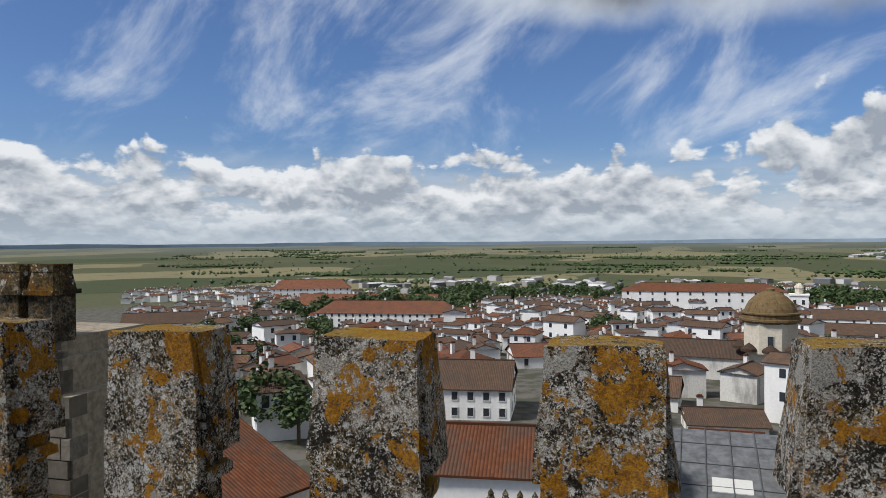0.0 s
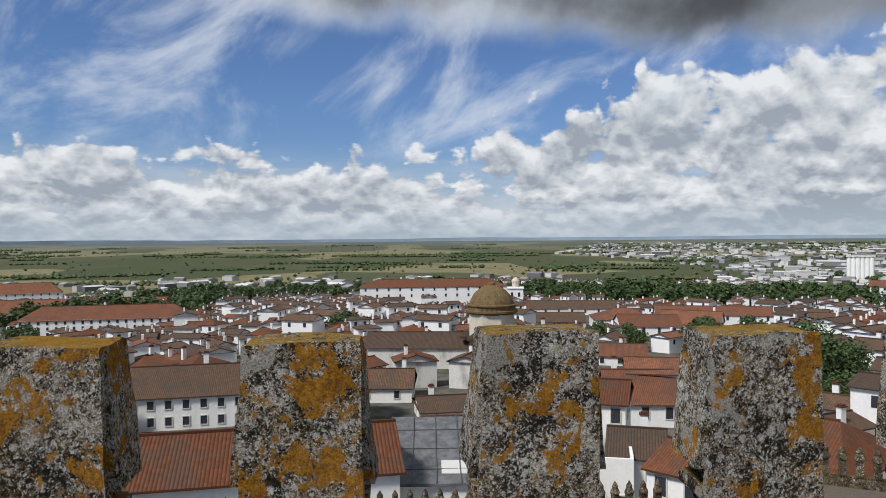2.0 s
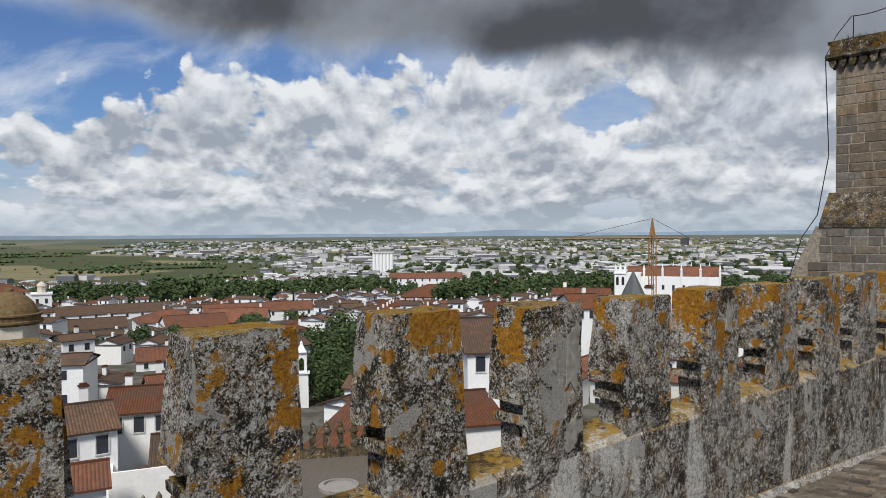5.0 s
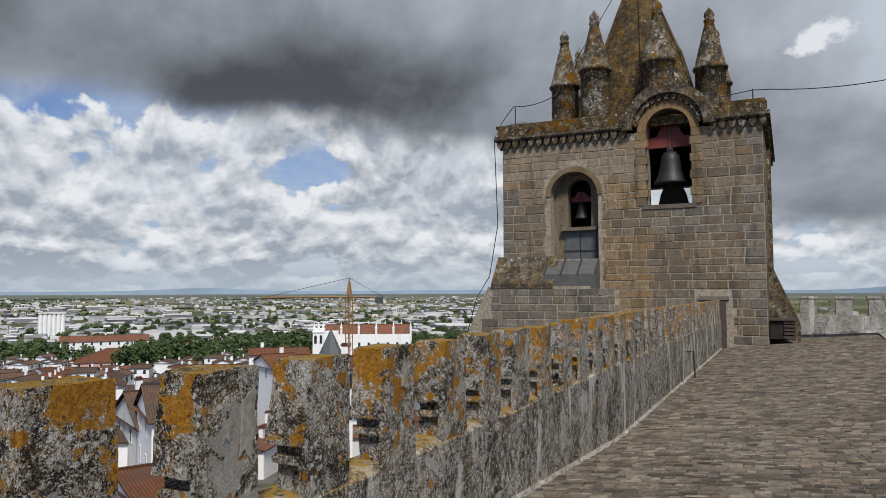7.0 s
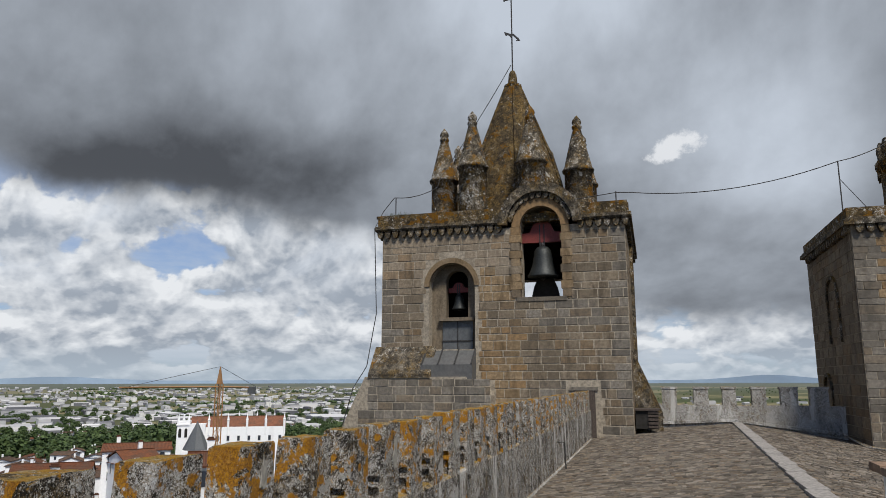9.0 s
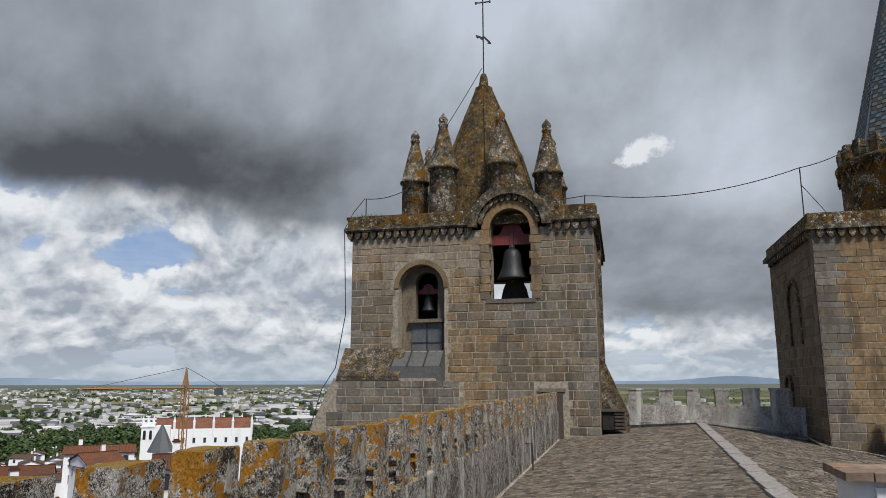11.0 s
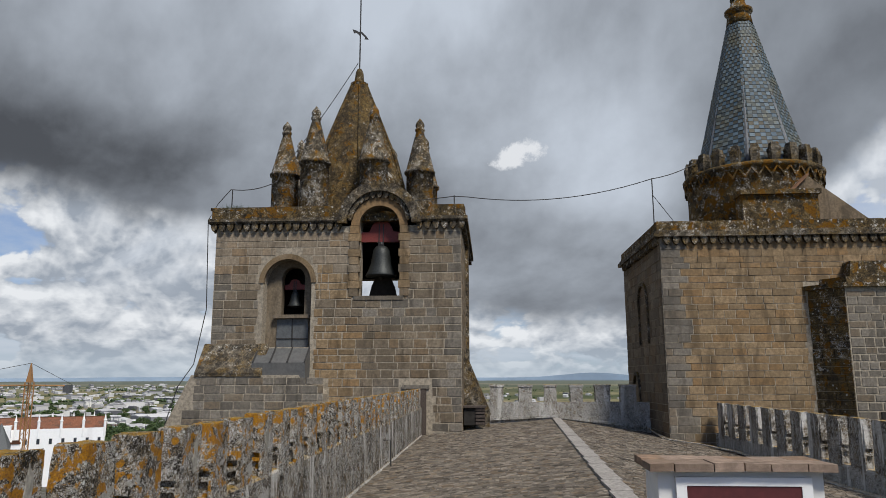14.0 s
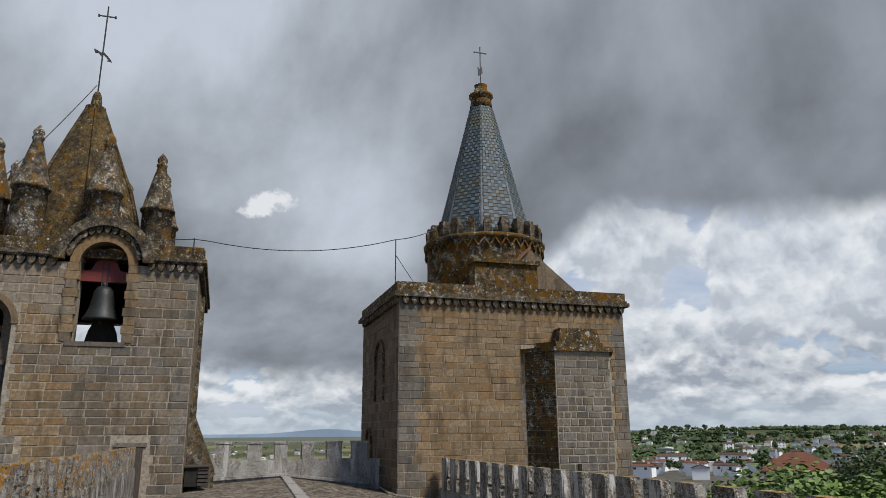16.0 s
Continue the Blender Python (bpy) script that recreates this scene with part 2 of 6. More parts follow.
def stone(base, spread, lich=0.0, vein=0.0):
    """Weathered masonry; each block its own tone."""
    def build(n, pos):
        r = own_random(n)
        a = n.noise(pos, 0.9, 5, 0.6)
        b = n.noise(pos, 9, 7, 0.65)
        c = n.noise(n.vmath("MULTIPLY", pos, (1, 1, 0.25)), 2.2, 6, 0.6, 0.4)
        lo, hi = tuple(v * (1 - spread) for v in base), tuple(v * (1 + spread) for v in base)
        col = n.mix(r, lo, hi)
        col = n.mix(n.step(n.math("FRACT", n.math("MULTIPLY", r, 7.3)), 0.62, 0.9, 0, 0.55), col, (base[0] * 1.02, base[1] * 0.80, base[2] * 0.55))
        col = n.mix(n.step(b, 0.35, 0.7, 0.6, 0.0), col, tuple(v * 0.42 for v in base))
        col = n.mix(n.step(c, 0.50, 0.66, 0, 0.68), col, tuple(v * 0.32 for v in base))
        col = n.mix(n.step(a, 0.52, 0.72, 0, 0.30), col, (0.30, 0.255, 0.19))
        if lich != 0.0:
            col = n.mix(n.step(n.noise(n.vmath("ADD", pos, (5, 5, 5)), 1.6, 7, 0.66, 0.4), 0.62 - lich, 0.70 - lich, 0, 0.85), col, (0.20, 0.115, 0.016))
        return col, n.math("ADD", b, n.math("MULTIPLY", n.noise(pos, 40, 4, 0.6), 0.4))
    return build


def plain(colour, grain=20.0, amount=0.2, dirt=0.0, dirt_colour=(0.12, 0.11, 0.1)):
    def build(n, pos):
        g = n.noise(pos, grain, 5, 0.6)
        col = n.mix(n.step(g, 0.3, 0.7), tuple(c * (1 - amount) for c in colour), tuple(min(1, c * (1 + amount)) for c in colour))
        if dirt:
            s = n.noise(n.vmath("MULTIPLY", pos, (1, 1, 0.3)), grain * 0.07, 6, 0.65)
            col = n.mix(n.step(s, 0.48, 0.72, 0, dirt), col, dirt_colour)
        return col, g
    return build


def roof_tiles(lo, hi, moss=0.5):
    """Clay tiles in rows; each roof its own tone."""
    def build(n, pos):
        r = own_random(n)
        uv = n.add("ShaderNodeUVMap").outputs[0]
        s = n.add("ShaderNodeSeparateXYZ", Vector=uv)
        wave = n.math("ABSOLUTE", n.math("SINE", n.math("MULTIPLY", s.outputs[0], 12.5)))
        rows = n.math("FRACT", n.math("MULTIPLY", s.outputs[1], 2.6))
        cell = n.add("ShaderNodeTexWhiteNoise", Vector=n.vmath("FLOOR", n.vmath("MULTIPLY", uv, (3.98, 2.6, 1)))).outputs[0]
        a, b = n.noise(pos, 0.35, 5, 0.65), n.noise(pos, 2.5, 5, 0.6)
        col = n.mix(r, lo, hi)
        col = n.mix(n.math("MULTIPLY", cell, 0.45), col, tuple(c * 0.45 for c in lo))
        col = n.mix(n.step(b, 0.5, 0.8, 0, 0.3), col, (0.25, 0.14, 0.08))
        col = n.mix(n.step(n.math("ADD", a, n.math("MULTIPLY", b, 0.4)), 0.62, 0.85, 0, moss), col, (0.075, 0.062, 0.05))
        h = n.math("ADD", wave, n.math("MULTIPLY", rows, 0.4))
        # clay darkened in the troughs between tiles, their crease shade put into the colour
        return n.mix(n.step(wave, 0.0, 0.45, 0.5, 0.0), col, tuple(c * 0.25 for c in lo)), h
    return build


def field_colours(n, pos):
    q = n.vmath("MULTIPLY", pos, (1, 1, 0))
    cells = n.add("ShaderNodeTexVoronoi", Vector=n.vmath("ADD", n.vmath("MULTIPLY", q, (0.0032, 0.0021, 1)), n.vmath("MULTIPLY", n.combine(n.noise(q, 0.004, 3), n.noise(q, 0.003, 2), 0.0), (0.5, 0.5, 0))), Scale=1.0).outputs["Color"]
    f = n.add("ShaderNodeSeparateXYZ", Vector=cells).outputs[0]
    small = n.noise(q, 0.02, 6, 0.65)
    tiny = n.noise(q, 0.25, 4, 0.6)
    col = n.mix(f, (0.060, 0.074, 0.034), (0.125, 0.118, 0.062))
    col = n.mix(n.step(f, 0.62, 0.70, 0, 0.85), col, (0.24, 0.21, 0.115))
    col = n.mix(n.step(small, 0.54, 0.66, 0, 0.6), col, (0.04, 0.055, 0.022))
    col = n.mix(n.step(tiny, 0.4, 0.7, 0.25, 0.0), col, (0.03, 0.04, 0.018))
    dist = n.add("ShaderNodeVectorMath", i0=q)
    dist.operation = "LENGTH"
    town = n.step(n.math("ADD", dist.outputs["Value"], n.math("MULTIPLY", small, 200.0)), 620.0, 760.0, 1.0, 0.0)
    # town ground coloured dark, as if its streets lay in shade
    col = n.mix(town, col, n.mix(n.step(tiny, 0.4, 0.6), (0.13, 0.12, 0.105), (0.07, 0.07, 0.05)))
    # distance haze painted into the land colour, greyer towards the horizon
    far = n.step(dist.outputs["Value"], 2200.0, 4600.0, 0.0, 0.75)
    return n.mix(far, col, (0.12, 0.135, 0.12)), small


M = {}
M["merlon"] = material("lichen_stone", lichen(0.95, 0.632, (0.275, 0.225, 0.16)), 0.95, 0.022)
M["parapet"] = material("streaked_plaster", lichen(0.6, 0.74, (0.21, 0.175, 0.13), True), 0.95, 0.012)
M["merlon_pale"] = material("weathered_merlon_plaster", lichen(0.45, 0.90, (0.20, 0.18, 0.15), True, 0.7), 0.95, 0.01)
M["leaf_fresh"] = material("fresh_foliage", lambda n, p: (n.mix(own_random(n), (0.045, 0.095, 0.013), (0.14, 0.21, 0.04)), None), 0.6)
M["parapet_pale"] = material("pale_plaster", lichen(1.5, 0.90, (0.36, 0.345, 0.315), True, 0.6), 0.95, 0.01)
M["ashlar"] = material("granite_block", stone((0.205, 0.164, 0.114), 0.30), 0.92, 0.016)
M["ashlar_warm"] = material("warm_granite_block", stone((0.275, 0.196, 0.112), 0.24), 0.92, 0.02)
M["ashlar_pale"] = material("pale_granite_block", stone((0.29, 0.235, 0.168), 0.14), 0.92, 0.01)
M["quoin"] = material("grey_quoin", stone((0.195, 0.172, 0.138), 0.30), 0.92, 0.016)
M["mortar"] = material("mortar", plain((0.285, 0.245, 0.185), 9, 0.3, 0.6, (0.15, 0.125, 0.09)), 0.95, 0.008)
M["carved"] = material("carved_stone", lichen(-1.3, 0.78, (0.175, 0.148, 0.108), False, 0.75, 3.0, 0.0, 0.5), 0.92, 0.03)
M["pinnacle"] = material("pinnacle_stone", lichen(-0.7, 0.655, (0.18, 0.152, 0.108), False, 0.75, 3.0, 0.0, 0.5), 0.95, 0.04)
M["mossy"] = material("mossy_stone", lichen(-0.8, 0.62, (0.13, 0.095, 0.045), False, 0.7, 3.0, 0.0, 0.42), 0.95, 0.03)
M["spire"] = material("spire_stone", lichen(-1.5, 0.66, (0.105, 0.075, 0.036), False, 0.7, 3.0, 0.0, 0.36), 0.95, 0.04)
M["paver"] = material("paving_stone", stone((0.185, 0.158, 0.126), 0.75), 0.9, 0.006)
M["joint"] = material("paving_joint", plain((0.12, 0.105, 0.085), 15, 0.3, 0.5), 0.95, 0.004)
M["ridge"] = material("ridge_slab", plain((0.27, 0.25, 0.225), 12, 0.25, 0.4), 0.9, 0.004)
M["white"] = material("whitewash", plain((0.80, 0.80, 0.78), 3, 0.04, 0.25, (0.45, 0.44, 0.41)), 0.9)
M["oldwhite"] = material("stained_whitewash", plain((0.62, 0.61, 0.57), 5, 0.12, 0.7, (0.16, 0.15, 0.13)), 0.92)
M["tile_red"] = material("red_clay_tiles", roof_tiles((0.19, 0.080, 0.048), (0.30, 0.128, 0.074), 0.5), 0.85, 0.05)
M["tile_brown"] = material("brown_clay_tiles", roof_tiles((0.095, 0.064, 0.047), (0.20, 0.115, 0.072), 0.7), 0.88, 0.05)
M["glass"] = material("dark_pane", lambda n, p: ((0.035, 0.04, 0.05), None), 0.15)
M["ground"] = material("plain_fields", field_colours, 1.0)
M["leaf"] = material("foliage", lambda n, p: (n.mix(own_random(n), (0.022, 0.045, 0.012), (0.065, 0.10, 0.025)), None), 0.7)
M["bark"] = material("bark", plain((0.10, 0.075, 0.05), 8, 0.3), 0.95)
M["iron"] = material("wrought_iron", plain((0.03, 0.028, 0.026), 30, 0.2), 0.6)
M["bronze"] = material("bell_bronze", plain((0.032, 0.035, 0.033), 15, 0.3), 0.55, 0, 0.5)
M["redwood"] = material("red_painted_wood", plain((0.16, 0.028, 0.022), 20, 0.25), 0.6)
M["maroon"] = material("maroon_panel", plain((0.085, 0.02, 0.02), 20, 0.12), 0.5)
M["oldwood"] = material("weathered_wood", plain((0.075, 0.06, 0.05), 25, 0.35), 0.85)
# near-black colour that stands in for the shade inside openings
M["dark"] = material("interior_shade", plain((0.03, 0.028, 0.025), 6, 0.2), 1.0)
M["metal"] = material("grey_sheet", plain((0.10, 0.105, 0.105), 6, 0.2), 0.55, 0, 0.3)
# the hills' pale blue is haze put into their base colour
M["hill"] = material("haze_blue_hills", plain((0.29, 0.37, 0.46), 0.004, 0.12), 1.0)

# ---------------------------------------------------------------- mesh helpers
def thing(name, label, category, group="", kind="", at=(0, 0, 0), turn=0.0):
    e = new(name)
    e.matrix_world = pose(*at, 0, 0, turn)
    return tagged(e, label, category, group, kind)


def part(name, bm, mat, parent=None, label="", smooth=False):
    me = bpy.data.meshes.new(name)
    bm.normal_update()
    bm.to_mesh(me)
    bm.free()
    if smooth:
        me.polygons.foreach_set("use_smooth", [True] * len(me.polygons))
    me.materials.append(M[mat] if isinstance(mat, str) else mat)
    ob = new(name, me)
    ob.parent = parent
    return tagged(ob, label)


def quad_uv(bm, face, uvs):
    layer = bm.loops.layers.uv.verify()
    for loop, uv in zip(face.loops, uvs):
        loop[layer].uv = uv


def add_poly(bm, pts):
    return bm.faces.new([bm.verts.new(p) for p in pts])


def add_box(bm, x0, x1, y0, y1, z0, z1, dx=0.0, dy=0.0):
    """A box; dx, dy narrow its top on each side."""
    lo = [bm.verts.new(p) for p in ((x0, y0, z0), (x1, y0, z0), (x1, y1, z0), (x0, y1, z0))]
    hi = [bm.verts.new(p) for p in ((x0 + dx, y0 + dy, z1), (x1 - dx, y0 + dy, z1), (x1 - dx, y1 - dy, z1), (x0 + dx, y1 - dy, z1))]
    bm.faces.new(lo[::-1])
    bm.faces.new(hi)
    for i in range(4):
        bm.faces.new((lo[i], lo[(i + 1) % 4], hi[(i + 1) % 4], hi[i]))


def boxes(*all_boxes):
    bm = bmesh.new()
    for b in all_boxes:
        add_box(bm, *b)
    return bm


def add_lathe(bm, profile, cx=0.0, cy=0.0, seg=16, phase=0.0):
    """profile: (radius, z) from bottom to top."""
    rings = []
    for r, z in profile:
        if r < 1e-4:
            rings.append([bm.verts.new((cx, cy, z))])
        else:
            rings.append([bm.verts.new((cx + r * math.cos(phase + 2 * math.pi * k / seg), cy + r * math.sin(phase + 2 * math.pi * k / seg), z)) for k in range(seg)])
    for a, b in zip(rings, rings[1:]):
        for k in range(seg):
            q = [a[k % len(a)], a[(k + 1) % len(a)], b[(k + 1) % len(b)], b[k % len(b)]]
            q = list(dict.fromkeys(q))
            if len(q) > 2:
                bm.faces.new(q)
    for ring, flip in ((rings[0], True), (rings[-1], False)):
        if len(ring) > 2:
            bm.faces.new(ring[::-1] if flip else ring)


def add_prism(bm, outline, axis, a, b):
    """Extrude a 2D outline along an axis from a to b. axis x: outline is (y, z); y: (x, z); z: (x, y)."""
    def put(p, c):
        return {"x": (c, p[0], p[1]), "y": (p[0], c, p[1]), "z": (p[0], p[1], c)}[axis]
    A = [bm.verts.new(put(p, a)) for p in outline]
    B = [bm.verts.new(put(p, b)) for p in outline]
    bm.faces.new(A[::-1])
    bm.faces.new(B)
    for i in range(len(A)):
        j = (i + 1) % len(A)
        bm.faces.new((A[i], A[j], B[j], B[i]))
    bmesh.ops.recalc_face_normals(bm, faces=bm.faces)


def prism(outline, axis, a, b):
    bm = bmesh.new()
    add_prism(bm, outline, axis, a, b)
    return bm


def tube(points, radius, seg=6):
    bm = bmesh.new()
    rings = []
    for i, p in enumerate(points):
        p = Vector(p)
        d = (Vector(points[min(i + 1, len(points) - 1)]) - Vector(points[max(i - 1, 0)])).normalized()
        side = d.cross(Vector((0, 0, 1)) if abs(d.z) < 0.9 else Vector((1, 0, 0))).normalized()
        up = side.cross(d)
        rings.append([bm.verts.new(p + radius * (math.cos(6.2832 * k / seg) * side + math.sin(6.2832 * k / seg) * up)) for k in range(seg)])
    for a, b in zip(rings, rings[1:]):
        for k in range(seg):
            bm.faces.new((a[k], a[(k + 1) % seg], b[(k + 1) % seg], b[k]))
    return bm


def roughen(bm, amount, freq=3.0, seed=0.0):
    for vert in bm.verts:
        vert.co += amount * noise.noise_vector(vert.co * freq + Vector((seed, seed * 1.7, seed * 0.6)))


def arch(cy, half, z0, spring, seg=14):
    """Outline (y, z) of a round-headed opening."""
    pts = [(cy + half, z0), (cy + half, spring)]
    pts += [(cy + half * math.cos(math.pi * k / seg), spring + half * math.sin(math.pi * k / seg)) for k in range(1, seg)]
    return pts + [(cy - half, spring), (cy - half, z0)]


# ---------------------------------------------------------------- ground
def level(pts, r):
    for (r0, z0), (r1, z1) in zip(pts, pts[1:]):
        if r <= r1:
            return z0 + (z1 - z0) * (r - r0) / (r1 - r0)
    return pts[-1][1]


def ground_z(x, y):
    """The hill town falls to the plain on the south and west; a wooded rise lies to the north."""
    r, a = math.hypot(x, y), math.degrees(math.atan2(x, y)) % 360
    south = level(((0, -21), (90, -22), (250, -30), (500, -42), (900, -54), (1500, -56), (2600, -46), (4900, -13)), r)
    north = level(((0, -21), (90, -19), (300, -17), (650, -20), (1300, -6), (1900, 9), (2600, 2), (4900, -13)), r)
    f = max(0.0, min(1.0, (a - 106) / 20)) * max(0.0, min(1.0, (230 - a) / 30))
    f = f * f * (3 - 2 * f)
    return south + (north - south) * f


def make_ground():
    bm = bmesh.new()
    radii = [20, 45, 90, 150, 200, 250, 320, 400, 500, 600, 750, 900, 1200, 1500, 2000, 2600, 3300, 4000, 4900]
    seg = 96
    rings = [[bm.verts.new((r * math.cos(6.283185 * k / seg), r * math.sin(6.283185 * k / seg), ground_z(r * math.cos(6.283185 * k / seg), r * math.sin(6.283185 * k / seg)) + (1.5 * noise.noise(Vector((r * math.cos(6.283185 * k / seg), r * math.sin(6.283185 * k / seg), 0)) * 0.004) if r > 600 else 0))) for k in range(seg)] for r in radii]
    bm.faces.new(rings[0])
    for a, b in zip(rings, rings[1:]):
        for k in range(seg):
            bm.faces.new((a[k], b[k], b[(k + 1) % seg], a[(k + 1) % seg]))
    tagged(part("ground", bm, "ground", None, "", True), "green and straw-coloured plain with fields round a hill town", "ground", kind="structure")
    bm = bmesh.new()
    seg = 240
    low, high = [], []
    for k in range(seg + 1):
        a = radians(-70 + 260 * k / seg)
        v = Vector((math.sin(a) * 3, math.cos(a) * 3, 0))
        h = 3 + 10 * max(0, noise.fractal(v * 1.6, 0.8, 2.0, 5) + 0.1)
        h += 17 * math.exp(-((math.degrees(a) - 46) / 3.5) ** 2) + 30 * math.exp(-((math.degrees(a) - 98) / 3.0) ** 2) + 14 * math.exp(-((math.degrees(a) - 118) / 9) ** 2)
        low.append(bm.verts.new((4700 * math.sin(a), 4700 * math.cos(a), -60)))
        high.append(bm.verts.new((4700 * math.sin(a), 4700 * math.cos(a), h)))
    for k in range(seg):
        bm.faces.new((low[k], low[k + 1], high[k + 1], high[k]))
    tagged(part("backdrop", bm, "hill"), "low hills along the far horizon, painted haze-blue", "hills", kind="structure")


make_ground()

# ---------------------------------------------------------------- roof terrace
EDGE_L, EDGE_R, FACE = 2.6, -9.0, 29.6     # inner faces of the two parapets; east face of the towers


def ridge_y(x):
    return -1.75 - 0.041 * x


def floor_z(x, y):
    """The terrace: two falls to either side of a ridge, and a rise towards the crossing."""
    rise = 0.42 * max(0.0, min(1.0, (11.0 - x) / 7.0))
    base, top = 0.05, 0.48
    if y > ridge_y(x):
        f = (EDGE_L - y) / (EDGE_L - ridge_y(x))
        return base + rise * (1 - 0.5 * f) + top * f
    f = (y - EDGE_R) / (ridge_y(x) - EDGE_R)
    return base - 0.40 + (top + 0.4 + rise * 0.5) * f


def make_terrace():
    bm = bmesh.new()
    xs = [-14, -8, -4] + [k for k in range(0, 30)] + [31.5, 33.2]
    grid = []
    for x in xs:
        ys = [EDGE_R - 0.4] + [EDGE_R + (ridge_y(x) - EDGE_R) * k / 4 for k in range(5)] + [ridge_y(x) + (EDGE_L - ridge_y(x)) * k / 4 for k in range(1, 5)] + [EDGE_L + 0.3]
        grid.append([bm.verts.new((x, y, floor_z(x, max(EDGE_R, min(EDGE_L, y))))) for y in ys])
    for a, b in zip(grid, grid[1:]):
        for k in range(len(a) - 1):
            bm.faces.new((a[k], b[k], b[k + 1], a[k + 1]))
    for f in bm.faces:
        if f.normal.z < 0:
            f.normal_flip()
    bmesh.ops.recalc_face_normals(bm, faces=bm.faces)
    return tagged(part("floor", bm, "joint"), "roof terrace paved with small worn grey-brown stones", "terrace floor", kind="structure")


terrace = make_terrace()


def wall_strip(name, mat, x0, x1, y0, y1, tops, label, foot=-22.0, step=0.4):
    """A parapet wall along x with an uneven top; tops(x) gives its height."""
    bm = bmesh.new()
    k = max(2, int((x1 - x0) / step))
    rows = []
    for i in range(k + 1):
        x = x0 + (x1 - x0) * i / k
        z = tops(x)
        w = 0.012 * noise.noise(Vector((x * 1.3, y0, 2)))
        rows.append([bm.verts.new(p) for p in ((x, y0 - 0.02 + w, -1.2), (x, y0 - 0.01 + w, z * 0.5), (x, y0 + w, z - 0.03), (x, y0 + 0.03, z), (x, y1 - 0.03, z + 0.01), (x, y1, z - 0.03), (x, y1, foot))])
    for a, b in zip(rows, rows[1:]):
        for j in range(len(a) - 1):
            bm.faces.new((a[j], b[j], b[j + 1], a[j + 1]))
    bm.faces.new(rows[0])
    bm.faces.new(rows[-1][::-1])
    bmesh.ops.recalc_face_normals(bm, faces=bm.faces)
    return tagged(part(name, bm, mat), label, "parapet", kind="structure")


def shell(half_lo, half_hi, y0, y1, z0, z1, cuts, seed):
    """A tapering block, subdivided and worn."""
    bm = bmesh.new()
    rings = []
    for i in range(cuts + 1):
        f = i / cuts
        hw = half_lo + (half_hi - half_lo) * f
        z = z0 + (z1 - z0) * f
        ring = []
        for (ax, ay, bx, by) in ((-hw, y0, hw, y0), (hw, y0, hw, y1), (hw, y1, -hw, y1), (-hw, y1, -hw, y0)):
            for s in range(5):
                ring.append(bm.verts.new((ax + (bx - ax) * s / 5, ay + (by - ay) * s / 5, z)))
        rings.append(ring)
    for a, b in zip(rings, rings[1:]):
        for k in range(20):
            bm.faces.new((a[k], a[(k + 1) % 20], b[(k + 1) % 20], b[k]))
    bm.faces.new(rings[0][::-1])
    top = bm.faces.new(rings[-1])
    bmesh.ops.bevel(bm, geom=[e for e in top.edges], offset=0.012, segments=2, affect="EDGES")
    roughen(bm, 0.014, 4.0, seed)
    roughen(bm, 0.006, 17.0, seed)
    return bm


def merlon(seed, mat, label, group, w=0.39, h=0.80):
    """Inner slab with a flared cap, a ledge and a recessed foot behind it; base at z 0, inner face at y 0."""
    e = thing("merlon", label, "merlon", group)
    part("slab", shell(w * 0.55, w * 0.47, 0.0, 0.045, -0.05, h, 9, seed), mat, e)
    part("outer_cap", shell(w * 0.60, w * 0.468, 0.035, 0.26, h * 0.42, h - 0.004, 6, seed), mat, e)
    part("ledge", shell(w * 0.53, w * 0.53, 0.038, 0.245, h * 0.28, h * 0.34, 1, seed), mat, e)
    part("neck", shell(w * 0.43, w * 0.46, 0.036, 0.235, h * 0.33, h * 0.43, 1, seed), mat, e)
    part("foot", shell(w * 0.40, w * 0.40, 0.036, 0.235, -0.05, h * 0.29, 2, seed), mat, e)
    return e


M["old_plaster"] = material("old_plaster", plain((0.25, 0.235, 0.20), 26, 0.28, 0.6, (0.13, 0.115, 0.09)), 0.95, 0.004)
PATCHES = ((7, -0.03, 0.56, 0.07, 0.20), (7, 0.11, 0.52, 0.13, 0.30), (7, 0.10, 0.14, 0.10, 0.16), (9, 0.06, 0.60, 0.09, 0.22), (12, 0.08, 0.5, 0.1, 0.3), (15, -0.05, 0.5, 0.1, 0.35))


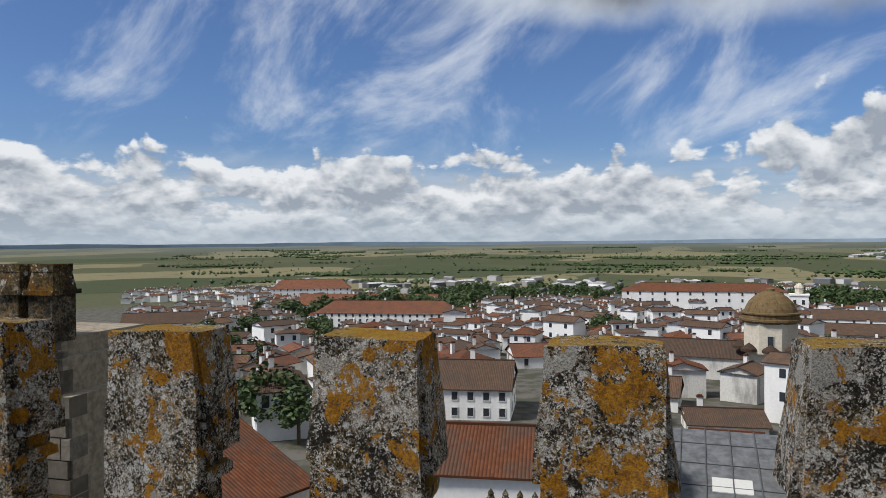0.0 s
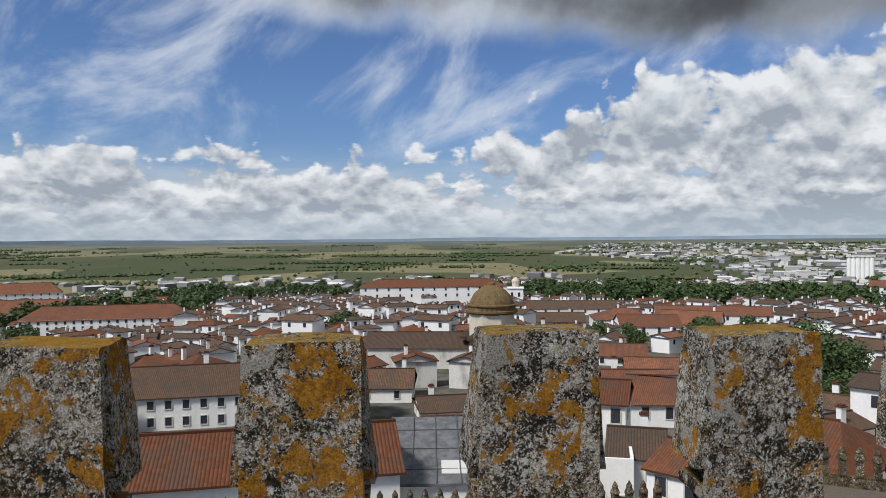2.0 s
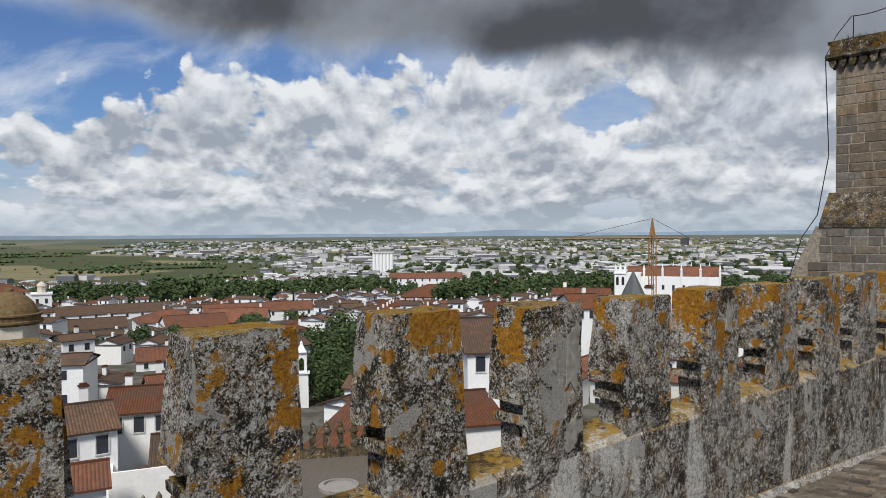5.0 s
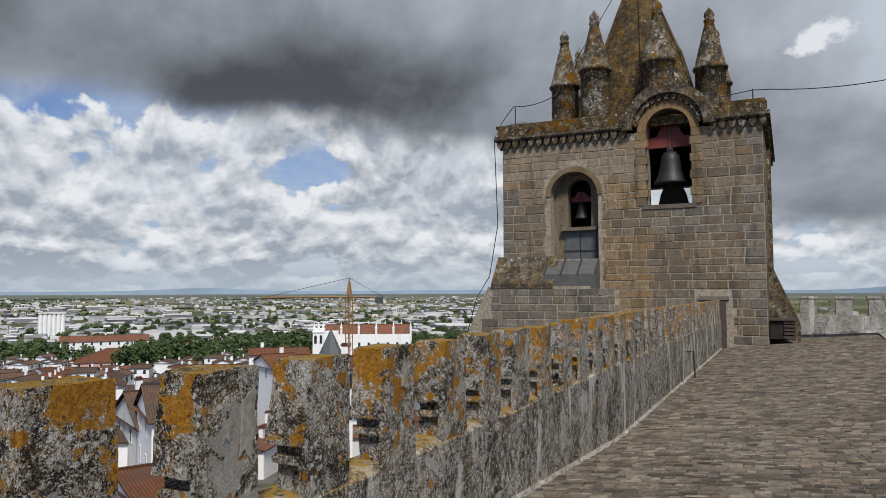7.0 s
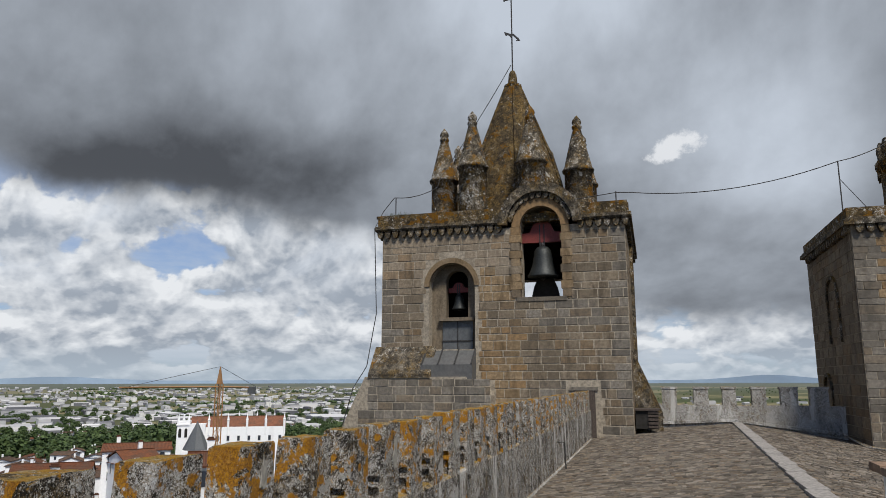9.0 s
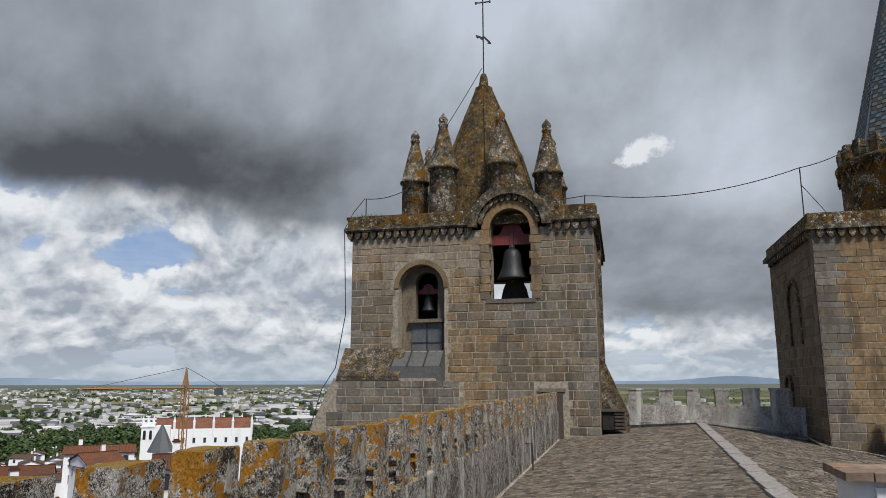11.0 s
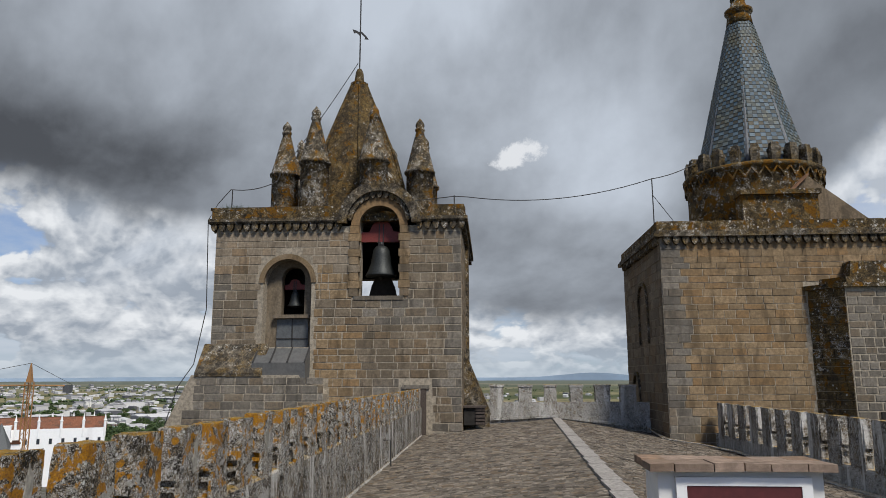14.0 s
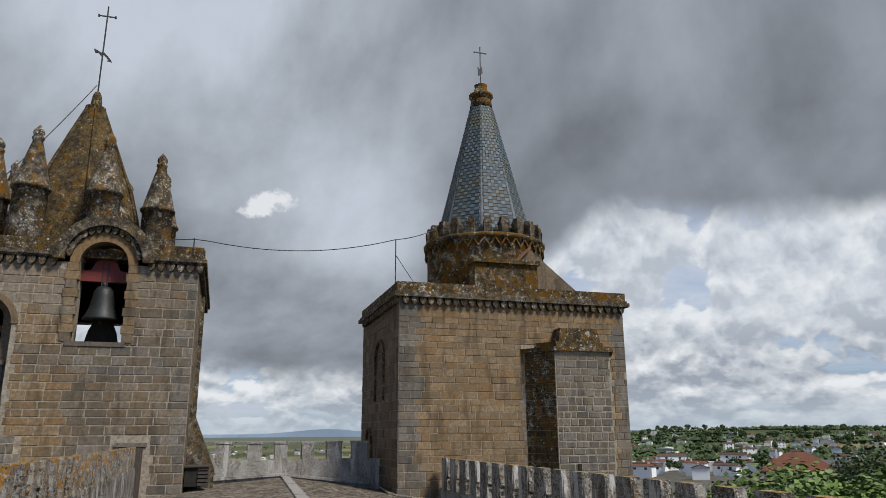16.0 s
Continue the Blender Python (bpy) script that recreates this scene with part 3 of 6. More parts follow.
def make_merlons():
    label = "weathered stone merlon crusted with white, black and orange lichen"
    near = [-2.95, -2.09, -1.22, -0.41, 0.36, 1.14, 1.96, 2.77, 3.57, 4.41, 5.28, 6.06]
    made = []
    protos = [merlon(k * 3.1 + 1, "merlon", label, "merlons of the south parapet") for k in range(4)]
    spots = list(near)
    x = near[-1] + 0.79
    while x < FACE - 0.3:
        spots.append(x)
        x += 0.79
    def patch(parent, cx, cz, w, h, seed):
        """A thin ragged sheet of old plaster on the inner face."""
        rnd = random.Random(seed)
        rim = []
        for k in range(14):
            a = 2 * math.pi * k / 14
            r = rnd.uniform(0.6, 1.25)
            rim.append((cx + w / 2 * r * math.copysign(abs(math.cos(a)) ** 0.6, math.cos(a)), cz + h / 2 * r * math.copysign(abs(math.sin(a)) ** 0.6, math.sin(a))))
        bm = prism(rim, "y", -0.006, 0.02)
        roughen(bm, 0.004, 14, seed)
        part("plaster_patch", bm, "old_plaster", parent, "smooth pale grey plaster patch")

    for i, x in enumerate(spots):
        m = pose(x, EDGE_L, (1.13 if i < 7 else 1.092) + random.uniform(-0.01, 0.015), random.uniform(-1, 1), random.uniform(-1, 1), random.uniform(-1.5, 1.5))
        if i < 4:
            protos[i].matrix_world = m
            e = protos[i]
        else:
            e = copy_thing(protos[i % 4], m)
        made.append(e)
    # the sheets of plaster that some of them keep
    for i, cx, cz, w, h in PATCHES:
        patch(made[i], cx, cz, w, h, i * 7 + int(cz * 100))


wall_strip("wall_south", "parapet", -3.4, FACE, EDGE_L, EDGE_L + 0.32, lambda x: 1.15 + 0.02 * noise.noise(Vector((x, 0, 0))), "south parapet wall with streaked, stained plaster")
make_merlons()
wall_strip("wall_north", "parapet_pale", -14, FACE, EDGE_R - 0.45, EDGE_R, lambda x: 0.18 + 0.015 * noise.noise(Vector((x, 5, 0))), "north parapet wall with pale peeling plaster")
north = merlon(21, "merlon_pale", "stepped stone merlon with peeling white plaster", "merlons of the north parapet", 0.66, 1.20)
for k in range(30):
    m = pose(28.85 - 1.143 * k, EDGE_R, 0.16, 0, 0, 180)
    if k:
        copy_thing(north, m)
    else:
        north.matrix_world = m
# ridge kerb
bm = bmesh.new()
for k in range(24):
    x0 = 3.6 + k * 1.22
    for j in range(1):
        y0 = ridge_y(x0 + 0.6)
        add_box(bm, x0, x0 + 1.21, y0 - 0.17, y0 + 0.17, floor_z(x0 + 0.6, y0) - 0.1, floor_z(x0 + 0.6, y0) + 0.035 + 0.006 * (k % 3))
part("ridge_slab", bm, "ridge", terrace, "row of long pale stone slabs along the ridge")


tagged(part("wall_east", boxes((-14.5, -14, EDGE_R - 0.45, EDGE_L + 0.32, -22, 1.2)), "parapet"), "plain weathered wall closing the terrace", "wall", kind="structure")

M["tile_blue"] = material("glazed_tile_blue", lambda n, p: (n.mix(n.step(n.noise(p, 1.1, 5, 0.6), 0.46, 0.66, 0, 0.7), n.mix(own_random(n), (0.050, 0.088, 0.120), (0.105, 0.150, 0.180)), (0.14, 0.125, 0.06)), None), 0.68)
M["tile_dark"] = material("glazed_tile_dark", lambda n, p: (n.mix(n.step(n.noise(p, 0.9, 5, 0.6), 0.45, 0.65, 0, 0.6), n.mix(own_random(n), (0.028, 0.038, 0.040), (0.060, 0.066, 0.055)), (0.075, 0.052, 0.018)), None), 0.68)
M["roof_lead"] = material("dull_sheet", plain((0.085, 0.085, 0.08), 6, 0.2, 0.4), 0.6)
M["tile_plain"] = material("old_clay_tile", plain((0.20, 0.11, 0.065), 4, 0.3, 0.4), 0.9)
M["lead"] = material("lead_sheet", plain((0.115, 0.12, 0.125), 1.5, 0.35, 0.4), 0.7, 0.01)
M["frame"] = material("painted_frame", plain((0.55, 0.55, 0.52), 20, 0.1), 0.7)
M["hut_plaster"] = material("hut_plaster", plain((0.66, 0.65, 0.61), 4, 0.08, 0.75, (0.20, 0.185, 0.16)), 0.92, 0.004)
M["coping"] = material("coping_brick", stone((0.27, 0.20, 0.15), 0.3), 0.92, 0.01)

# ---------------------------------------------------------------- masonry
BLOCK = {}


def unit_block():
    """A block 1 x 1 x 1 (x outwards is -x), with chamfered front edges, shared by all blocks."""
    if "m" not in BLOCK:
        bm = bmesh.new()
        back = [bm.verts.new((0.5, sy, sz)) for sy, sz in ((-.5, -.5), (.5, -.5), (.5, .5), (-.5, .5))]
        mid = [bm.verts.new((-0.25, sy, sz)) for sy, sz in ((-.5, -.5), (.5, -.5), (.5, .5), (-.5, .5))]
        front = [bm.verts.new((-0.5, sy * .955, sz * .92)) for sy, sz in ((-.5, -.5), (.5, -.5), (.5, .5), (-.5, .5))]
        for a, b in ((back, mid), (mid, front)):
            for i in range(4):
                bm.faces.new((a[i], b[i], b[(i + 1) % 4], a[(i + 1) % 4]))
        bm.faces.new(front)
        bmesh.ops.recalc_face_normals(bm, faces=bm.faces)
        me = bpy.data.meshes.new("block")
        bm.to_mesh(me)
        bm.free()
        BLOCK["m"] = me
    return BLOCK["m"]


def block_mesh(mat):
    if mat not in BLOCK:
        BLOCK[mat] = unit_block().copy()
        BLOCK[mat].materials.append(M[mat])
    return BLOCK[mat]


def courses(parent, x, y0, y1, z0, z1, tone, blocked=lambda y, z: False, height=0.37, seed=1, limit=300, length=(0.38, 0.92), joint=0.034):
    """Lay blocks on a face that looks towards -x; tone(y, z) names the material. The first are parts, the rest are joined."""
    rnd = random.Random(seed)
    rest, count = {}, [0]

    def lay(a, b, z, h):
        if b - a < 0.10:
            return
        if any(blocked(a + (b - a) * f, z + h * g) for f in (0.02, 0.5, 0.98) for g in (0.05, 0.5, 0.95)):
            if b - a > 0.26:
                lay(a, (a + b) / 2, z, h)
                lay((a + b) / 2, b, z, h)
            return
        gap = joint * rnd.uniform(0.6, 1.5)
        cy, cz, sy, sz = (a + b) / 2, z + h / 2, b - a - gap, h - gap
        px = x + 0.024 + rnd.uniform(-0.007, 0.007)
        mat = tone(cy, cz)
        if count[0] < limit:
            ob = new("stone_block", block_mesh(mat))
            ob.parent = parent
            ob.matrix_local = pose(px, cy, cz, rnd.uniform(-1.1, 1.1)) @ Matrix.Diagonal((0.08, sy, sz, 1))
            count[0] += 1
        else:
            rest.setdefault(mat, []).append((px, cy, cz, sy, sz))

    z = z0
    while z < z1 - 0.1:
        h = min(height * rnd.uniform(0.76, 1.22), z1 - z)
        y = y0 - rnd.uniform(0, 0.4)
        while y < y1:
            w = rnd.uniform(*length)
            a, b = max(y, y0), min(y + w, y1)
            if y1 - b < 0.22:
                b = y1
            y = b if b == y1 else y + w
            lay(a, b, z, h)
        z += h
    for mat, items in rest.items():
        bm = bmesh.new()
        for px, cy, cz, sy, sz in items:
            add_box(bm, px - 0.04, px + 0.04, cy - sy / 2, cy + sy / 2, cz - sz / 2, cz + sz / 2)
        tagged(part("stone_blocks", bm, mat, parent), kind="stuff")


def side_courses(parent, y, x0, x1, z0, z1, out, mat, seed):
    """Blocks on a face that looks along y (out: -1 or 1), joined."""
    rnd = random.Random(seed)
    bm = bmesh.new()
    z = z0
    while z < z1 - 0.1:
        h = min(0.38 * rnd.uniform(0.8, 1.2), z1 - z)
        x = x0
        while x < x1 - 0.05:
            w = min(rnd.uniform(0.45, 1.0), x1 - x)
            d = rnd.uniform(0.012, 0.026)
            add_box(bm, x + 0.014, x + w - 0.014, min(y, y + out * d), max(y, y + out * d), z + 0.014, z + h - 0.014)
            x += w
        z += h
    tagged(part("stone_blocks", bm, mat, parent), kind="stuff")


def corbel_mesh():
    if "corbel" not in BLOCK:
        bm = bmesh.new()
        add_prism(bm, [(-0.09, 0.0), (-0.13, 0.12), (-0.13, 0.24), (0.13, 0.24), (0.13, 0.12), (0.09, 0.0), (0.03, -0.07), (-0.03, -0.07)], "x", -0.17, 0.05)
        ob = part("corbel", bm, "carved")
        BLOCK["corbel"] = ob.data
        bpy.data.objects.remove(ob)
    return BLOCK["corbel"]


def corbels(parent, pts, turn=0.0):
    for x, y, z in pts:
        ob = new("corbel", corbel_mesh())
        ob.parent = parent
        ob.matrix_local = pose(x, y, z, 0, 0, turn)


def ring_prism(cy, cz, r0, r1, x0, x1, a0=0.0, a1=180.0, seg=28):
    outer = [(cy + r1 * math.cos(radians(a0 + (a1 - a0) * k / seg)), cz + r1 * math.sin(radians(a0 + (a1 - a0) * k / seg))) for k in range(seg + 1)]
    inner = [(cy + r0 * math.cos(radians(a0 + (a1 - a0) * k / seg)), cz + r0 * math.sin(radians(a0 + (a1 - a0) * k / seg))) for k in range(seg + 1)]
    bm = bmesh.new()
    for k in range(seg):
        q = [outer[k], outer[k + 1], inner[k + 1], inner[k]]
        lo, hi = [bm.verts.new((x0, *p)) for p in q], [bm.verts.new((x1, *p)) for p in q]
        bm.faces.new(lo)
        bm.faces.new(hi[::-1])
        for i in (0, 2):
            bm.faces.new((lo[i], hi[i], hi[(i + 1) % 4], lo[(i + 1) % 4]))
        if k in (0, seg - 1):
            i = 3 if k == 0 else 1
            bm.faces.new((lo[i], hi[i], hi[(i + 1) % 4], lo[(i + 1) % 4]))
    bmesh.ops.remove_doubles(bm, verts=bm.verts, dist=1e-4)
    bmesh.ops.recalc_face_normals(bm, faces=bm.faces)
    return bm


def over_arch(cy, half, spring, top, seg=14):
    """Outline (y, z) of the wall over a round-headed opening, up to a level top."""
    curve = [(cy + half * math.cos(math.pi * k / seg), spring + half * math.sin(math.pi * k / seg)) for k in range(seg + 1)]
    return [(cy - half, top), (cy + half, top)] + curve


def bell(parent_name_label, x, y, z, r, h, label):
    e = thing("bell", label, "bell", "bells", "", (x, y, z))
    bm = bmesh.new()
    add_lathe(bm, [(r, 0), (r * 1.02, 0.04 * h), (r * 0.86, 0.16 * h), (r * 0.70, 0.38 * h), (r * 0.60, 0.68 * h), (r * 0.54, 0.86 * h), (r * 0.36, 0.97 * h), (0, h)], 0, 0, 28)
    part("body", bm, "bronze", e, "", True)
    part("crown", (lambda b: (add_lathe(b, [(r * 0.16, h * 0.97), (r * 0.2, h * 1.05), (r * 0.12, h * 1.2), (0, h * 1.24)], 0, 0, 10), b)[1])(bmesh.new()), "iron", e)
    part("clapper", (lambda b: (add_lathe(b, [(0.0, -0.12 * h), (r * 0.14, -0.05 * h), (r * 0.1, 0.05 * h), (0.02, 0.1 * h), (0.02, 0.6 * h)], 0, 0, 8), b)[1])(bmesh.new()), "iron", e)
    yoke = [(-1.45 * r, h * 1.12), (1.45 * r, h * 1.12), (1.45 * r, h * 1.42), (0.8 * r, h * 1.46), (0.55 * r, h * 1.72), (0.2 * r, h * 1.80), (-0.2 * r, h * 1.80), (-0.55 * r, h * 1.72), (-0.8 * r, h * 1.46), (-1.45 * r, h * 1.42)]
    part("headstock", prism(yoke, "x", -0.11, 0.11), "redwood", e, "dark red painted wooden headstock")
    for s in (-1, 1):
        part("strap", boxes((-0.13, -0.11, s * r * 0.14 - 0.02, s * r * 0.14 + 0.02, h * 0.95, h * 1.7)), "iron", e)
    return e


# ---------------------------------------------------------------- south-west tower
def bell_tower():
    e = thing("bell_tower", "square granite bell tower with a conical spire and eight pinnacles", "tower")
    X, Y0, Y1, BACK, TOP = FACE, 0.95, 11.5, 40.0, 9.0
    bc, bh, bz, bs = 4.42, 0.89, 5.70, 8.72           # bell opening: centre, half width, sill, springing
    nc, nh, nz, ns = 8.31, 1.03, 3.60, 6.30           # niche
    ic, ih, iz, isp = 8.21, 0.50, 4.97, 6.56          # opening in the niche
    def W(outline, a=X, b=X + 1.1):
        return prism(outline, "x", a, b)
    pieces = [[(Y0, -22), (bc - bh, -22), (bc - bh, TOP), (Y0, TOP)], [(bc - bh, -22), (bc + bh, -22), (bc + bh, bz), (bc - bh, bz)],
              [(bc + bh, -22), (nc - nh, -22), (nc - nh, TOP), (bc + bh, TOP)], [(nc - nh, -22), (nc + nh, -22), (nc + nh, nz), (nc - nh, nz)],
              over_arch(nc, nh, ns, TOP), [(nc + nh, -22), (Y1, -22), (Y1, TOP), (nc + nh, TOP)]]
    for o in pieces:
        part("front_wall", prism(o, "x", X, X + 1.1), "mortar", e)
    bm = bmesh.new()
    # arched gable over the bell
    curve = [(bc + bh * math.cos(math.pi * k / 16), bs + bh * math.sin(math.pi * k / 16)) for k in range(17)]
    gable = [(bc - 1.62 * math.cos(math.pi * k / 20), 8.82 + 1.62 * math.sin(math.pi * k / 20)) for k in range(21)]
    add_prism(bm, [(bc - 1.62, 8.72), *gable, (bc + 1.62, 8.72), *curve], "x", X, X + 1.1)
    part("gable_wall", bm, "mortar", e)
    part("niche_back", W([(nc - nh, nz), (ic - ih, nz), (ic - ih, 7.4), (nc - nh, 7.4)], X + 0.55, X + 1.0), "ashlar", e)
    part("niche_back", W([(ic + ih, nz), (nc + nh, nz), (nc + nh, 7.4), (ic + ih, 7.4)], X + 0.55, X + 1.0), "ashlar", e)
    part("niche_back", W(over_arch(ic, ih, isp, 7.4), X + 0.55, X + 1.0), "ashlar", e)
    part("side_wall", boxes((X + 1.1, BACK, Y0, Y0 + 0.9, -22, TOP)), "mortar", e)
    part("side_wall", boxes((X + 1.1, BACK, Y1 - 0.9, Y1, -22, TOP)), "ashlar", e)
    part("back_wall", boxes((BACK - 0.9, BACK, Y0 + 0.9, 4.5, -22, TOP), (BACK - 0.9, BACK, 7.0, Y1 - 0.9, -22, TOP), (BACK - 0.9, BACK, 4.5, 7.0, -22, 6.2), (BACK - 0.9, BACK, 4.5, 7.0, 7.75, TOP)), "ashlar", e)
    # chamber floor and dividing wall carry their shade as near-black colour
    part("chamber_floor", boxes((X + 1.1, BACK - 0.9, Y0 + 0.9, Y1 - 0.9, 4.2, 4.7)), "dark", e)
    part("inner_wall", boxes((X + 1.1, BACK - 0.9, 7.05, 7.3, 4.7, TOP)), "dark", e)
    part("roof_slab", boxes((X + 0.3, BACK - 0.1, Y0 + 0.1, Y1 - 0.1, TOP, TOP + 0.35)), "mossy", e)
    part("sill", boxes((X - 0.05, X + 1.1, bc - bh - 0.15, bc + bh + 0.15, bz - 0.16, bz + 0.01)), "quoin", e)
    part("sill", boxes((X + 0.30, X + 0.70, 7.40, 8.96, 4.83, 4.98)), "quoin", e, "white stone sill")
    part("glazed_panel", boxes((X + 0.50, X + 0.545, 7.5, 8.85, 3.62, 4.82)), "metal", e, "grey glazed panel")
    part("glazing_bar", boxes((X + 0.47, X + 0.50, 8.15, 8.2, 3.62, 4.82), (X + 0.47, X + 0.50, 7.5, 8.85, 3.95, 4.0)), "iron", e)
    box = part("lean_to", prism([(X - 0.75, 2.0), (X - 0.75, 2.95), (X, 3.55), (X, 2.0)], "y", 7.25, 9.45), "roof_lead", e, "dull grey sheet-metal lean-to")
    for k in range(4):
        part("glazing_bar", prism([(X - 0.77, 2.95), (X - 0.02, 3.58), (X - 0.02, 3.62), (X - 0.77, 2.99)], "y", 7.25 + 0.71 * k, 7.31 + 0.71 * k), "iron", box)
    part("door", boxes((X - 0.045, X + 0.05, 2.40, 3.25, 0.0, 1.90)), "oldwood", e, "peeling dark wooden door")
    part("lintel", boxes((X - 0.07, X + 0.05, 2.28, 3.4, 1.90, 2.04)), "quoin", e)
    # near-black wall, ceiling and back added to darken the tower openings
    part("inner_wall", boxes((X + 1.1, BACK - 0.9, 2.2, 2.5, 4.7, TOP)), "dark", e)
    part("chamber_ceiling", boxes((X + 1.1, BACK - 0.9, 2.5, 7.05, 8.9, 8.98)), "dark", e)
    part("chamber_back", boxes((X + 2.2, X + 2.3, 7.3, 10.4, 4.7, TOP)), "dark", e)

    def hole(y, z):
        if bc - bh - 0.1 < y < bc + bh + 0.1 and bz - 0.1 < z < bs:
            return True
        if math.hypot(y - bc, z - 8.72) < 1.25 and z >= bs - 0.05:
            return True
        if nc - nh - 0.12 < y < nc + nh + 0.12 and nz < z < ns:
            return True
        if math.hypot(y - nc, z - ns) < nh + 0.2 and z >= ns:
            return True
        return (2.25 < y < 3.42 and z < 2.06) or (7.2 < y < 9.5 and 1.9 < z < 3.6) or (y > 6.5 and z < 2.3)

    def tone(y, z):
        if y > 5.5 and z > 6.9 + 0.5 * noise.noise(Vector((y, z, 3))):
            return "ashlar_pale"
        if y < 1.5 or y > 11.0:
            return "quoin"
        f = noise.noise(Vector((y * 0.5, z * 0.5, 1)))
        if bc + bh < y < nc and z < 7:
            return "ashlar_warm" if f > -0.25 else "ashlar"
        return "quoin" if (z < 2.2 and f > -0.2) or f < -0.38 else "ashlar"
    courses(e, X, Y0, Y1, -0.1, 8.5, tone, hole, 0.335, 3)
    part("arch_ring", ring_prism(nc, ns, nh - 0.02, nh + 0.2, X - 0.05, X + 0.1), "ashlar_warm", e)
    part("arch_ring", ring_prism(bc, bs, bh - 0.03, bh + 0.32, X - 0.06, X + 0.1), "ashlar_warm", e, "plain dressed stone arch")
    part("hood_mould", ring_prism(bc, 8.8, 1.38, 1.78, X - 0.305, X + 0.9), "carved", e, "weathered round hood mould")
    for s in (-1, 1):
        for k in range(9):
            part("jamb_stone", boxes((X - 0.05, X + 0.3, bc + s * (bh + 0.18) - 0.19 - 0.06 * (k % 2), bc + s * (bh + 0.18) + 0.19 + 0.06 * (k % 2), bz + 0.335 * k + 0.01, bz + 0.335 * (k + 1) - 0.01)), "ashlar_warm" if k % 3 else "ashlar", e)
    pts = []
    for k in range(13):
        a = radians(12 + 156 * k / 12)
        pts.append((X - 0.02, bc + 1.27 * math.cos(a), 8.72 + 1.27 * math.sin(a)))
    corbels(e, pts)
    # cornice, corbel table and parapet band
    for y0, y1 in ((Y0 - 0.28, bc - 1.5), (bc + 1.5, Y1 + 0.28)):
        part("cornice", prism([(X - 0.28, 8.92), (X - 0.22, 8.84), (X + 0.3, 8.84), (X + 0.3, 9.06), (X - 0.28, 9.06)], "y", y0, y1), "carved", e)
        part("parapet_band", boxes((X - 0.16, X + 0.35, y0 + 0.1, y1 + (0.1 if y0 < 0.9 else -0.1), 9.05, 9.46), (X - 0.10, X + 0.3, y0 + 0.15, y1, 9.46, 9.58)), "mossy", e, "mossy orange parapet band")
        k = 0
        while y0 + 0.25 + 0.36 * k < y1 - 0.05:
            corbels(e, [(X - 0.02, y0 + 0.25 + 0.36 * k, 8.60)])
            k += 1
    for y, out in ((Y0, -1), (Y1, 1)):
        part("cornice", boxes((X + 0.303, BACK + 0.2, min(y, y + out * 0.28), max(y, y + out * 0.28), 8.84, 9.06)), "carved", e)
        part("parapet_band", boxes((X + 0.35, BACK, min(y - out * 0.3, y + out * 0.16), max(y - out * 0.3, y + out * 0.16), 9.05, 9.46)), "mossy", e)
        corbels(e, [(X + 0.25 + 0.36 * k, y + out * 0.02, 8.60) for k in range(28)], 90 if out < 0 else -90)
    side_courses(e, Y0, X + 0.1, BACK, -0.4, 8.5, -1, "ashlar", 8)
    side_courses(e, Y1, X + 0.1, BACK, 0, 8.5, 1, "quoin", 9)
    part("pilaster", boxes((34.2, 35.0, Y0 - 0.16, Y0, 3.2, 8.6)), "carved", e)
    # foot: battered base towards the town and a fin on the other side
    part("base_block", prism([(6.45, -22), (6.45, 1.7), (6.75, 2.05), (7.3, 2.1), (7.5, 2.45), (11.9, 2.45), (12.9, 0.4), (13.2, -22)], "x", X - 0.85, X + 3.0), "mortar", e)
    courses(e, X - 0.85, 6.47, 12.2, 0.2, 2.42, lambda y, z: "quoin", lambda y, z: y > 12.0 - 0.1 * z and z > 1.2, 0.30, 17, 60)
    part("base_slope", prism([(X - 0.9, 2.4), (X - 0.9, 2.55), (X, 3.75), (X, 2.4)], "y", 9.0, 11.75), "carved", e, "sloping weathered stone top")
    part("batter", prism([(Y0, 3.6), (Y0, -2), (-0.15, -2), (-0.15, 1.0)], "x", X + 1.6, X + 2.6), "carved", e)
    # spire
    cx, cy = 34.9, 6.42
    bm = bmesh.new()
    prof = [(3.0, 9.35), (2.72, 10.6), (2.42, 12.0), (2.02, 13.3), (1.55, 14.5), (0.98, 15.9), (0.42, 17.25)]
    add_lathe(bm, prof, cx, cy, 24)
    roughen(bm, 0.06, 1.4, 2)
    part("spire", bm, "spire", e, "dark mossy stone cone")
    bm = bmesh.new()
    add_lathe(bm, [(0.36, 17.15), (0.44, 17.3), (0.46, 17.42), (0.26, 17.5), (0.24, 17.7), (0.2, 18.05), (0.13, 18.22), (0, 18.3)], cx, cy, 14)
    part("finial", bm, "mossy", e)
    for k in range(6):
        a = radians(60 * k + 12)
        pts = [(cx + (r + 0.03) * math.cos(a), cy + (r + 0.03) * math.sin(a), z) for r, z in prof]
        part("spire_rib", tube(pts, 0.07, 5), "spire", e)
    pin = bmesh.new()
    add_lathe(pin, [(0.66, 9.3), (0.66, 10.5), (0.65, 12.02), (0.74, 12.06), (0.76, 12.16), (0.68, 12.24), (0.52, 12.9), (0.33, 13.7), (0.19, 14.22), (0.24, 14.28), (0.24, 14.36), (0.17, 14.42), (0.23, 14.55), (0.2, 14.68), (0.1, 14.82), (0, 14.95)], 0, 0, 20)
    first = None
